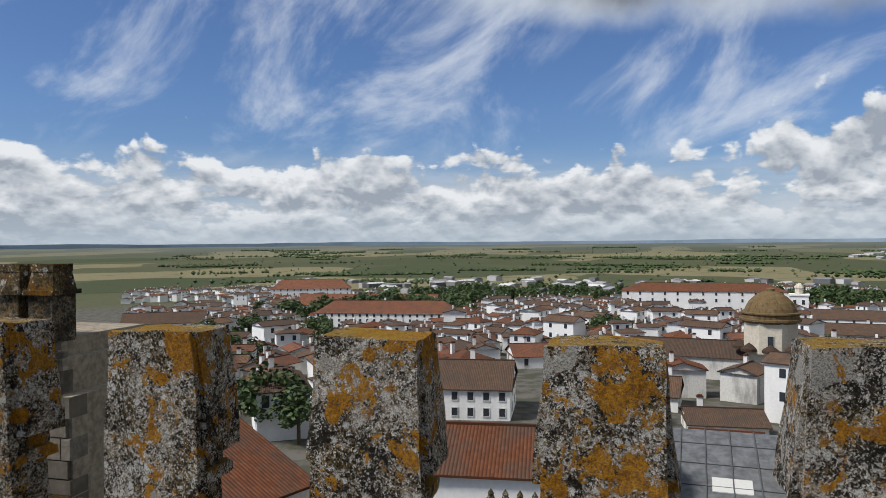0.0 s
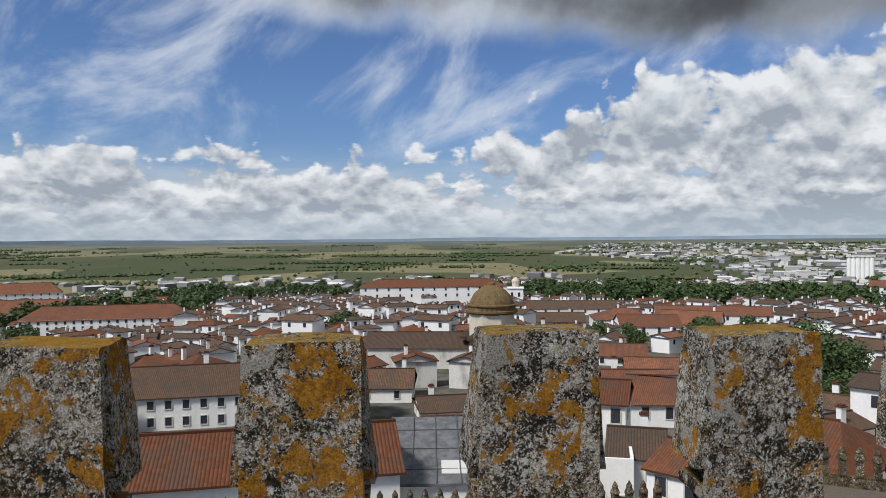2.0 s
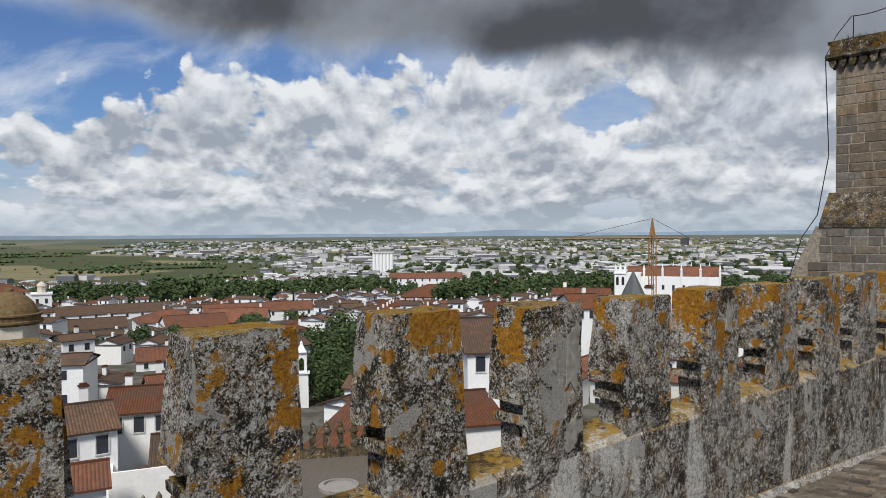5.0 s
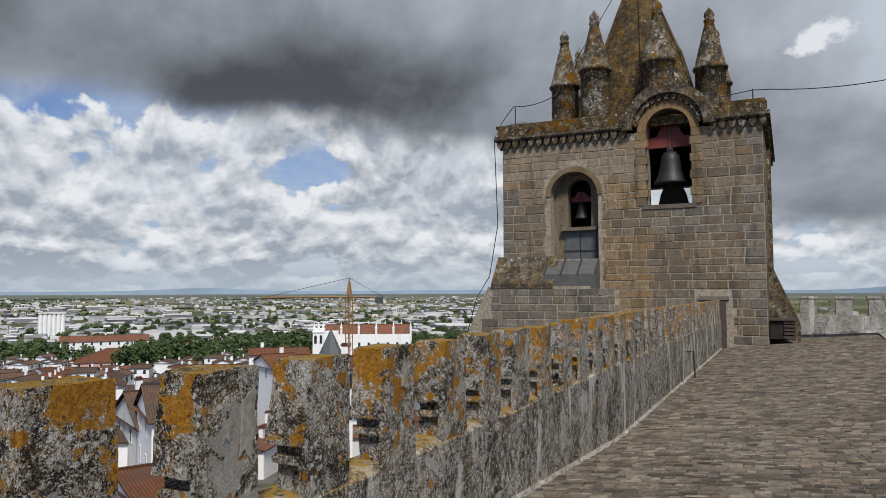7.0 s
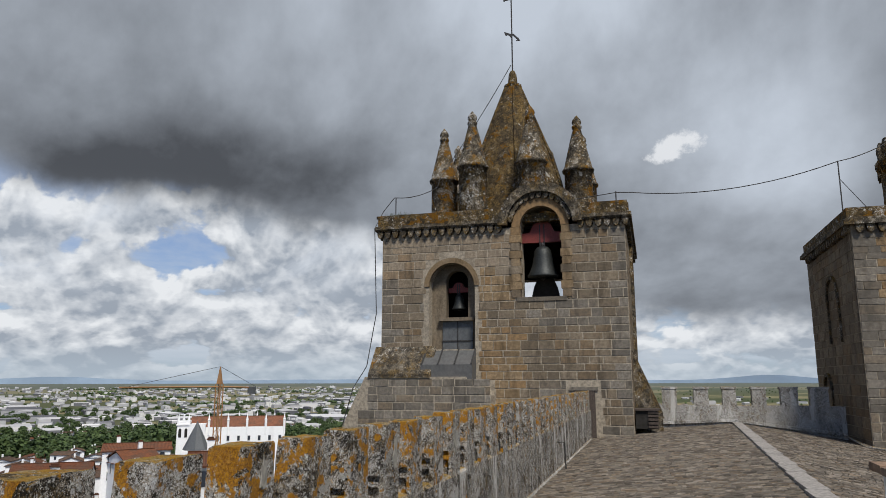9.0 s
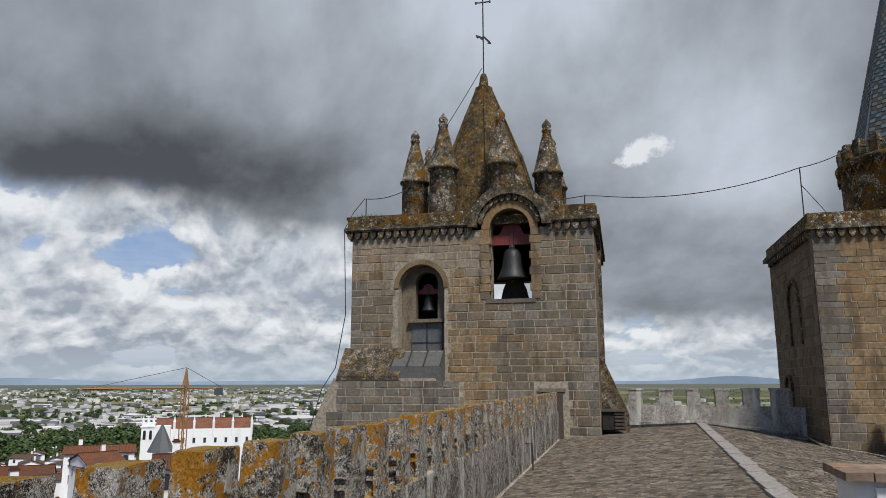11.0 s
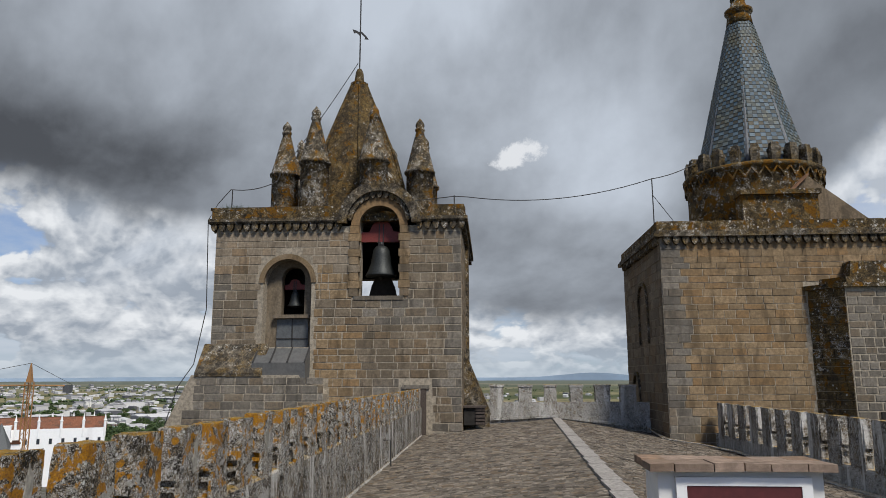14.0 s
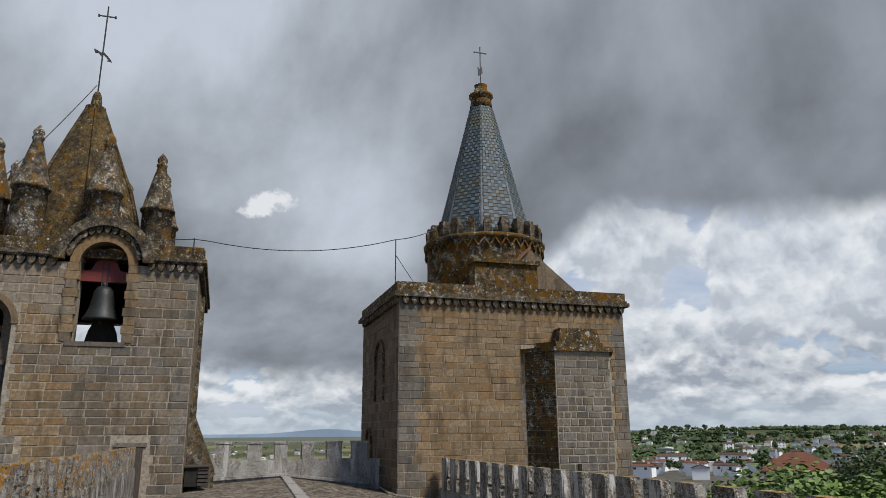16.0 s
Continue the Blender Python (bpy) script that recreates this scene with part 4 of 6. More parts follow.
    for k in range(8):
        a = radians(22.5 + 45 * k)
        if first is None:
            first = part("pinnacle", pin, "pinnacle", e, "round stone pinnacle with a conical cap", True)
            ob = first
        else:
            ob = new("pinnacle", first.data)
            ob.parent = e
        ob.matrix_local = pose(cx + 3.6 * math.cos(a), cy + 3.6 * math.sin(a), 0, 0, 0, 40 * k)
    # grass on the parapet band
    rnd = random.Random(4)
    bm = bmesh.new()
    for k in range(160):
        y, x = rnd.gauss(10.7, 0.3), X - 0.12 + rnd.uniform(0, 0.35)
        h, dx, dy = rnd.uniform(0.08, 0.3), rnd.uniform(-.1, .1), rnd.uniform(-.1, .1)
        add_poly(bm, [(x - 0.012, y - 0.012, 9.5), (x + 0.012, y + 0.012, 9.5), (x + dx, y + dy, 9.5 + h)])
    tagged(part("grass_tuft", bm, "leaf"), "small tuft of green grass on the tower parapet", "grass", kind="stuff")
    # weather vane
    v = thing("weather_vane", "tall iron mast with an arrow vane and a cross", "weather vane")
    part("mast", tube([(cx, cy, 18.2), (cx, cy, 22.9)], 0.035), "iron", v)
    part("cross_arm", boxes((cx - 0.02, cx + 0.02, cy - 0.38, cy + 0.38, 22.32, 22.38)), "iron", v)
    for s in (-1, 1):
        part("knob", boxes((cx - 0.04, cx + 0.04, cy + s * 0.38 - 0.04, cy + s * 0.38 + 0.04, 22.29, 22.41)), "iron", v)
    part("arrow", prism([(cy + 0.42, 20.52), (cy + 0.34, 20.30), (cy + 0.2, 20.32), (cy + 0.05, 20.16), (cy - 0.05, 20.26), (cy - 0.28, 20.0), (cy - 0.22, 19.94), (cy - 0.45, 19.9), (cy - 0.36, 20.06), (cy - 0.08, 20.36), (cy + 0.08, 20.36), (cy + 0.22, 20.44)], "x", cx - 0.025, cx + 0.025), "iron", v)
    # block in the near-black shade colour, for the dark mass under the bell
    part("bell_stand", prism([(bc - 0.62, 5.72), (bc + 0.62, 5.72), (bc + 0.50, 6.25), (bc + 0.34, 6.62), (bc - 0.34, 6.62), (bc - 0.50, 6.25)], "x", X + 1.15, X + 1.45), "dark", e, "near-black block behind the bell")
    bell("", X + 0.75, bc + 0.02, 6.62, 0.66, 1.35, "large dark bronze bell on a red wooden headstock")
    bell("", X + 1.0, ic + 0.02, 5.38, 0.32, 0.66, "small dark bronze bell on a red wooden headstock")
    return e


bell_tower()


# ---------------------------------------------------------------- north-west tower
def spire_tower():
    e = thing("spire_tower", "square granite tower with a tall tiled conical spire", "tower")
    X, Y0, Y1, BACK = FACE, -18.05, -7.25, 37.6
    part("body", boxes((X, BACK, Y0, Y1, -22, 8.35)), "mortar", e)

    def tone(y, z):
        edge = 0.55 + 0.45 * noise.noise(Vector((z * 2.3, 0, 4)))
        return "quoin" if y > Y1 - edge - 0.35 or y < Y0 + edge else ("ashlar_warm" if noise.noise(Vector((y * 0.4, z * 0.6, 7))) > -0.42 or z > 5 else "ashlar")
    courses(e, X, Y0, Y1, -0.5, 7.9, tone, lambda y, z: (-17.15 < y < -12.95 and z < 5.9), 0.31, 5, 290, (0.35, 1.05), 0.018)
    side_courses(e, Y1, X + 0.1, BACK, -0.6, 7.9, 1, "ashlar", 12)
    side_courses(e, Y0, X + 0.1, BACK, -0.6, 7.9, -1, "quoin", 13)
    part("cornice", boxes((X - 0.26, BACK + 0.26, Y0 - 0.26, Y1 + 0.26, 8.02, 8.2), (X - 0.18, BACK + 0.18, Y0 - 0.18, Y1 + 0.18, 8.2, 8.3)), "carved", e)
    for band in ((X - 0.12, X + 0.4, Y0 - 0.12, Y1 + 0.12, 8.3, 8.68), (X + 0.4, BACK, Y1 - 0.4, Y1 + 0.12, 8.3, 8.66), (X + 0.4, BACK, Y0 - 0.12, Y0 + 0.4, 8.3, 8.66)):
        part("parapet_band", boxes(band), "mossy", e, "mossy parapet band")
    corbels(e, [(X - 0.02, Y0 + 0.12 + 0.372 * k, 7.78) for k in range(29)])
    corbels(e, [(X + 0.15 + 0.36 * k, Y1 + 0.02, 7.78) for k in range(21)], -90)
    # stair turret on the front
    plan = [(X + 0.1, -12.95), (X - 1.25, -13.85), (X - 1.25, -16.5), (X + 0.1, -17.15)]
    part("stair_turret", prism(plan, "z", -2, 5.75), "mortar", e, "brown-stained stair turret")
    part("turret_cap", prism([(X + 0.1, -12.7), (X - 1.4, -13.75), (X - 1.4, -16.6), (X + 0.1, -17.4)], "z", 5.75, 5.92), "mossy", e)
    part("turret_roof", (lambda b: (add_prism(b, [(X + 0.1, -13.4), (X - 0.9, -14.1), (X - 0.9, -16.4), (X + 0.1, -16.8)], "z", 5.9, 6.2), add_box(b, X - 0.7, X + 0.1, -16.4, -14.35, 6.2, 6.85, 0.05, 0.1), b)[2])(bmesh.new()), "mossy", e, "orange mossy stepped turret roof")
    courses(e, X - 1.25, -16.48, -13.87, -0.2, 5.6, lambda y, z: "quoin", lambda y, z: False, 0.31, 19, 90, (0.25, 0.6), 0.05)
    a, b = Vector((X + 0.1, -12.95, 0)), Vector((X - 1.25, -13.85, 0))
    along = (b - a).normalized()
    out = Vector((along.y, -along.x, 0))
    if out.x > 0:
        out = -out
    rnd = random.Random(41)
    bm = bmesh.new()
    z = -0.4
    while z < 5.55:
        h, d = rnd.uniform(0.26, 0.38), 0.0
        while d < 1.58:
            w = min(rnd.uniform(0.35, 0.75), 1.62 - d)
            o = rnd.uniform(0.015, 0.04)
            base = [a + along * (d + 0.01), a + along * (d + w - 0.01)]
            ring = [(p + out * q) for p, q in ((base[0], -0.02), (base[1], -0.02), (base[1], o), (base[0], o))]
            lo, hi = [bm.verts.new((p.x, p.y, z + 0.01)) for p in ring], [bm.verts.new((p.x, p.y, z + h - 0.01)) for p in ring]
            bm.faces.new(lo)
            bm.faces.new(hi)
            for i in range(4):
                bm.faces.new((lo[i], lo[(i + 1) % 4], hi[(i + 1) % 4], hi[i]))
            d += w
        z += h
    bmesh.ops.recalc_face_normals(bm, faces=bm.faces)
    tagged(part("turret_stones", bm, "mossy", e), kind="stuff")
    # no opening here: a near-black block paints the slit's shade on the face
    part("slit", boxes((X - 1.31, X - 1.2, -14.85, -14.7, 0.5, 1.05)), "dark", e)
    # arch mouldings and doorway on the side towards the terrace
    for cx, cz, r in ((33.2, 5.6, 1.0), (35.4, 1.9, 0.7)):
        bm = ring_prism(cx, cz, r - 0.16, r, Y1 - 0.02, Y1 + 0.12)
        for vert in bm.verts:
            vert.co = (vert.co.y, vert.co.x, vert.co.z)
        part("blind_arch", bm, "carved", e)
        part("arch_jamb", boxes((cx - r, cx - r + 0.16, Y1, Y1 + 0.1, cz - 1.8, cz)), "carved", e)
        part("arch_jamb", boxes((cx + r - 0.16, cx + r, Y1, Y1 + 0.1, cz - 1.8, cz)), "carved", e)
    # drum, crown and cone
    cx, cy = 33.6, -12.66
    bm = bmesh.new()
    add_lathe(bm, [(2.92, 8.3), (2.92, 10.35), (2.96, 11.3), (3.1, 11.38), (3.12, 11.52), (3.02, 11.6), (2.8, 11.62)], cx, cy, 32)
    part("drum", bm, "mossy", e, "mossy stone drum", True)
    bm = bmesh.new()
    for k in range(36):
        a0, a1, a2 = (radians(10 * k + d) for d in (0, 5, 10))
        for (p, q) in (((a0, 11.28), (a1, 10.85)), ((a1, 10.85), (a2, 11.28))):
            add_poly(bm, [(cx + 3.05 * math.cos(p[0]), cy + 3.05 * math.sin(p[0]), p[1]), (cx + 3.05 * math.cos(q[0]), cy + 3.05 * math.sin(q[0]), q[1]),
                          (cx + 3.05 * math.cos(q[0]), cy + 3.05 * math.sin(q[0]), q[1] + 0.14), (cx + 3.05 * math.cos(p[0]), cy + 3.05 * math.sin(p[0]), p[1] + 0.14)])
    bmesh.ops.remove_doubles(bm, verts=bm.verts, dist=1e-4)
    bmesh.ops.solidify(bm, geom=bm.faces[:], thickness=0.12)
    part("zigzag_band", bm, "mossy", e)
    bm = bmesh.new()
    add_box(bm, -0.17, 0.17, -0.2, 0.2, 0.0, 0.5, -0.03, -0.03)
    add_box(bm, -0.22, 0.22, -0.24, 0.24, 0.5, 0.64)
    add_box(bm, -0.18, 0.18, -0.2, 0.2, 0.64, 0.86, 0.03, 0.03)
    first = part("crown_merlon", bm, "carved", e)
    for k in range(22):
        a = radians(360 / 22 * k)
        ob = first if k == 0 else new("crown_merlon", first.data)
        ob.parent = e
        ob.matrix_local = pose(cx + 2.76 * math.cos(a), cy + 2.76 * math.sin(a), 11.55, 0, 0, math.degrees(a) + 90)
    bm = bmesh.new()
    R = [(2.62, 11.5), (2.42, 12.4), (2.05, 13.8), (1.64, 15.4), (1.22, 17.0), (0.86, 18.4), (0.60, 19.4)]
    add_lathe(bm, [(r * 1.0 - 0.03, z) for r, z in R], cx, cy, 8, radians(22.5))
    part("cone_core", bm, "lead", e)

    def rad(z):
        for (r0, z0), (r1, z1) in zip(R, R[1:]):
            if z <= z1:
                return r0 + (r1 - r0) * (z - z0) / (z1 - z0)
        return R[-1][0]

    def eight(a):
        """An eight-sided plan."""
        return math.cos(math.pi / 8) / math.cos((a - math.pi / 8) % (math.pi / 4) - math.pi / 8) * 0.985
    pair = [bmesh.new(), bmesh.new()]
    rows, cols = 40, 56
    rnd = random.Random(6)
    for i in range(rows):
        z0, z1 = 11.6 + 7.75 * i / rows, 11.6 + 7.75 * (i + 1) / rows
        for k in range(cols):
            b = pair[(i + k) % 2]
            a0, a1 = radians(360 * (k + 0.04) / cols), radians(360 * (k + 0.96) / cols)
            o = 0.022 + rnd.uniform(0, 0.012)
            ring = [(rad(z0) * eight(a0) + o, a0, z0), (rad(z0) * eight(a1) + o, a1, z0), (rad(z1) * eight(a1) + o * 0.5, a1, z1 - 0.006), (rad(z1) * eight(a0) + o * 0.5, a0, z1 - 0.006)]
            add_poly(b, [(cx + r * math.cos(a), cy + r * math.sin(a), z) for r, a, z in ring])
            lip = [(ring[0][0] - 0.05, a0, z0), (ring[1][0] - 0.05, a1, z0), ring[1], ring[0]]
            add_poly(b, [(cx + r * math.cos(a), cy + r * math.sin(a), z) for r, a, z in lip])
    tagged(part("spire_tile", pair[0], "tile_blue", e, "blue-grey glazed spire tiles"), kind="stuff")
    tagged(part("spire_tile", pair[1], "tile_dark", e, "dark grey-green spire tiles"), kind="stuff")
    bm = bmesh.new()
    add_lathe(bm, [(0.62, 19.3), (0.56, 19.75), (0.5, 19.9), (0.66, 20.0), (0.66, 20.12), (0.42, 20.2), (0.32, 20.6), (0.36, 20.72), (0.2, 20.8), (0, 20.9)], cx, cy, 18)
    part("finial", bm, "mossy", e, "orange mossy stone finial", True)
    # lower arc wall and dormer on the roof
    part("arc_wall", boxes((30.1, 31.0, -14.0, -10.9, 8.3, 9.9), (29.95, 31.0, -14.1, -10.8, 9.9, 10.1)), "mossy", e)
    d = part("dormer", prism([(-13.05, 8.3), (-13.05, 10.1), (-13.75, 10.75), (-16.1, 8.85), (-16.1, 8.3)], "x", 30.35, 31.6), "ashlar", e)
    part("dormer_door", boxes((30.31, 30.36, -13.75, -13.2, 8.6, 10.0)), "metal", d, "grey-green plank door")
    part("dormer_tiles", prism([(-12.9, 10.05), (-13.75, 10.85), (-13.75, 10.75), (-12.95, 9.98)], "x", 30.2, 31.7), "tile_plain", d)
    v = thing("iron_cross", "iron cross with a small rooster vane on a mast", "weather vane")
    part("mast", tube([(cx, cy, 20.85), (cx, cy, 23.1)], 0.03), "iron", v)
    part("cross_arm", boxes((cx - 0.02, cx + 0.02, cy - 0.38, cy + 0.38, 22.7, 22.76)), "iron", v)
    part("vane", prism([(cy + 0.12, 21.3), (cy + 0.16, 21.85), (cy + 0.02, 21.7), (cy - 0.1, 21.95), (cy - 0.12, 21.5)], "x", cx - 0.02, cx + 0.02), "iron", v)


spire_tower()


# ---------------------------------------------------------------- west parapet and things on the terrace
def west_parapet():
    x0, x1 = 33.0, 33.45
    bm = bmesh.new()
    for a, b in ((Y, Y - 0.82) for Y in [0.95 - 0.82 * k for k in range(10)]):
        add_box(bm, x0, x1, max(b, -7.25), a, -22, 1.26 + 0.012 * math.sin(a * 9))
    bmesh.ops.remove_doubles(bm, verts=bm.verts, dist=0.015)
    tagged(part("wall_west", bm, "parapet_pale"), "west parapet wall with peeling white plaster", "parapet", kind="structure")
    first = None
    for k, (y, w) in enumerate(((-0.47, 0.62), (-1.76, 0.6), (-2.88, 0.54), (-4.04, 0.55), (-5.2, 0.65), (-6.33, 0.68))):
        bm = bmesh.new()
        add_box(bm, x0 - 0.004, x1, y - w / 2, y + w / 2, 1.2, 1.92, 0.0, 0.01)
        add_box(bm, x0 - 0.03, x1 + 0.03, y - w / 2 - 0.03, y + w / 2 + 0.03, 1.92, 2.02)
        bmesh.ops.subdivide_edges(bm, edges=bm.edges[:], cuts=2)
        roughen(bm, 0.015, 5, k)
        tagged(part("merlon", bm, "parapet_pale"), "short square merlon with peeling white plaster", "merlon", "merlons of the west parapet")


west_parapet()


def roof_hut():
    e = thing("roof_hut", "low white plastered hut with a maroon panel and brick coping", "hut", "", "", (0, 0, 0.07))
    x0, x1, y0, y1 = 6.05, 6.52, -2.76, -1.50
    bm = boxes((x0 + 0.02, x1, y0, y1, 0.2, 1.55))
    part("body", bm, "hut_plaster", e)
    part("panel", boxes((x0 - 0.012, x0 + 0.02, -2.58, -1.71, 0.35, 1.435)), "maroon", e, "plain maroon painted panel")
    part("panel_surround", boxes((x0 - 0.02, x0 + 0.02, -2.66, -2.58, 0.3, 1.50), (x0 - 0.02, x0 + 0.02, -1.71, -1.63, 0.3, 1.50), (x0 - 0.02, x0 + 0.02, -2.58, -1.71, 1.435, 1.50)), "white", e)
    rnd = random.Random(3)
    y = y0 - 0.08
    while y < y1 + 0.06:
        w = min(rnd.uniform(0.2, 0.32), y1 + 0.08 - y)
        for xx in (x0 - 0.09, x0 + 0.22):
            bm = boxes((xx + 0.004, xx + 0.305, y + 0.004, y + w - 0.004, 1.55, 1.605 + rnd.uniform(-0.006, 0.008)))
            roughen(bm, 0.008, 7, y * 5 + xx)
            part("coping_brick", bm, "coping", e)
        y += w
    return e


roof_hut()

e = thing("wooden_crate", "dark slatted wooden box against the tower foot", "crate")
# solid near-black core stands for the shade behind the slats
part("body", boxes((30.1, 30.9, 0.05, 0.9, 0.42, 1.12)), "dark", e)
for k in range(5):
    part("slat", boxes((30.05, 30.1, 0.02, 0.42, 0.45 + 0.14 * k, 0.54 + 0.14 * k)), "oldwood", e)
part("top_board", boxes((30.0, 31.0, -0.02, 0.95, 1.12, 1.18)), "oldwood", e)

# lightning conductor cable between the towers, and down the tower edge
def cable(name, pts, label, r=0.016, cat="cable"):
    return tagged(part(name, tube(pts, r, 5), "iron"), label, cat)


def sag(a, b, drop, k=14):
    return [tuple(a[i] + (b[i] - a[i]) * f / k - (drop * 4 * (f / k) * (1 - f / k) if i == 2 else 0) for i in range(3)) for f in range(k + 1)]


cable("cable", [(31, 11.3, 9.75)] + sag((31, 9.0, 9.85), (31, 1.3, 10.3), 0.1) + sag((31, 1.3, 10.36), (31.0, -7.4, 10.93), 0.55)[1:] + sag((31.0, -7.4, 10.93), (33, -10.1, 12.3), 0.12)[1:], "thin black cable slung between the two towers", 0.02)
cable("cable", sag((34.9, 6.5, 18.6), (32.3, 9.6, 12.0), 0.15) + sag((32.3, 9.6, 11.6), (29.7, 11.0, 10.45), 0.2)[1:] + [(29.6, 11.5, 9.8), (29.35, 11.8, 9.0), (29.5, 11.72, 5.2), (29.3, 12.05, 2.9), (28.7, 12.4, 2.0), (28.6, 12.8, 0.5)], "black lightning cable down the tower edge", 0.02)
for x, y, z, h in ((31, 1.3, 9.45, 0.9), (29.75, 10.95, 9.5, 0.95), (31.0, -7.4, 8.5, 2.45)):
    tagged(part("cable_post", tube([(x, y, z), (x, y, z + h)], 0.025, 6), "iron"), "thin iron post that carries the cable", "post")
tagged(part("stay", tube([(31.0, -7.4, 10.2), (31.2, -8.6, 8.6)], 0.015, 5), "iron"), "thin iron stay wire of the post", "cable")
for k in range(3):
    pts = [(32.93, 0.6, 0.42 + 0.04 * k), (32.93, -2.9, 0.60 + 0.04 * k), (32.9, -7.0, 0.12 + 0.04 * k), (29.3 - 0.05 * k, -7.1 + 0.1 * k, -0.02), (28.2, -8.0, -0.12), (26.5, -8.8 + 0.07 * k, -0.22), (20, -8.86 + 0.06 * k, -0.3), (4, -8.86 + 0.06 * k, -0.3)]
    tagged(part("pipe", tube(pts, 0.025, 6), "parapet_pale"), "pale conduit pipe along the parapet foot", "pipe")
# downpipe stub and mortar fillet along the south parapet
part("fillet", tube([(x, EDGE_L - 0.02, floor_z(x, EDGE_L) + 0.01) for x in [0.5 * k for k in range(-6, 59)]], 0.045, 5), "parapet_pale", terrace, "rough pale mortar fillet")
tagged(part("iron_hook", tube([(19.0, 2.58, 0.75), (19.0, 2.40, 0.75), (19.0, 2.38, 0.1)], 0.02, 6), "iron"), "rusty iron pipe at the parapet foot", "pipe")


def crossing_pier():
    """Ashlar pier beyond the near merlons, with two chimney-like posts."""
    e = thing("stone_pier", "old ashlar pier with two mossy square posts", "pier")
    part("body", boxes((-10.5, -7.22, 7.7, 9.6, -22, 0.35), (-10.5, -7.45, 7.8, 9.6, 0.35, 0.8), (-10.5, -7.62, 7.9, 9.6, 0.8, 1.05)), "mortar", e)
    rnd = random.Random(9)
    z = -3.0
    while z < 1.0:
        h = rnd.uniform(0.22, 0.32)
        x = -9.6
        lim = -7.2 if z < 0.3 else (-7.42 if z < 0.75 else -7.6)
        while x < lim - 0.1:
            w = min(rnd.uniform(0.25, 0.5), lim - x)
            part("stone_block", boxes((x + 0.01, x + w - 0.01, 7.64 + rnd.uniform(0, 0.02), 7.95, z + 0.01, z + h - 0.01)), "quoin", e)
            x += w
        z += h
    for x in (-8.33, -7.79):
        p = part("post", boxes((x - 0.19, x + 0.19, 7.8, 8.2, 1.0, 1.62)), "carved", e)
        part("post_cap", boxes((x - 0.24, x + 0.24, 7.75, 8.25, 1.62, 1.68), (x - 0.21, x + 0.21, 7.8, 8.2, 1.68, 1.92, 0.04, 0.04), (x - 0.18, x + 0.18, 7.83, 8.17, 1.92, 2.02)), "mossy", p, "orange mossy cap")
    part("ledge", boxes((-9.5, -7.9, 7.85, 8.1, 1.05, 1.3)), "mossy", e)


crossing_pier()

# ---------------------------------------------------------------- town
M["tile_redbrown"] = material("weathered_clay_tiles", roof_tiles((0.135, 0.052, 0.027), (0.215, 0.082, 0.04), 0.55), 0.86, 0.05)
M["pink"] = material("pink_render", plain((0.55, 0.33, 0.29), 3, 0.08, 0.3), 0.9)
M["cream"] = material("cream_render", plain((0.62, 0.52, 0.36), 3, 0.08, 0.3), 0.9)
M["darkframe"] = material("dark_shutter", plain((0.075, 0.05, 0.04), 20, 0.2), 0.7)
WINDOW = {}


def window_parts(parent, x, z, w, h, y=0.0, side=False):
    """A window: a raised frame with a dark pane set back in it. The meshes are shared."""
    key = (round(w, 1), round(h, 1))
    if key not in WINDOW:
        w0, h0 = key
        bm = bmesh.new()
        outer = [(-w0 / 2 - 0.1, -0.12), (w0 / 2 + 0.1, -0.12), (w0 / 2 + 0.1, h0 + 0.1), (-w0 / 2 - 0.1, h0 + 0.1)]
        inner = [(-w0 / 2, 0.0), (w0 / 2, 0.0), (w0 / 2, h0), (-w0 / 2, h0)]
        rings = [[bm.verts.new((px, py, pz)) for px, pz in ring] for ring, py in ((outer, 0.02), (outer, -0.09), (inner, -0.09), (inner, -0.02))]
        for p, q in zip(rings, rings[1:]):
            for i in range(4):
                bm.faces.new((p[i], p[(i + 1) % 4], q[(i + 1) % 4], q[i]))
        a = part("window", bm, "frame")
        b = part("pane", boxes((-w0 / 2, w0 / 2, -0.03, 0.01, 0.0, h0)), "glass")
        WINDOW[key] = (a.data, b.data)
        bpy.data.objects.remove(a)
        bpy.data.objects.remove(b)
    fr = new("window", WINDOW[key][0])
    fr.parent = parent
    fr.matrix_local = pose(x, y, z, 0, 0, 90 if side else 0)
    pn = new("pane", WINDOW[key][1])
    pn.parent = fr
    return fr


PANE = {}


def pane_mesh():
    if "mesh" not in PANE:
        ob = part("window", boxes((-0.42, 0.42, -0.05, 0.03, 0.0, 1.25)), "glass")
        PANE["mesh"] = ob.data
        bpy.data.objects.remove(ob)
    return PANE["mesh"]


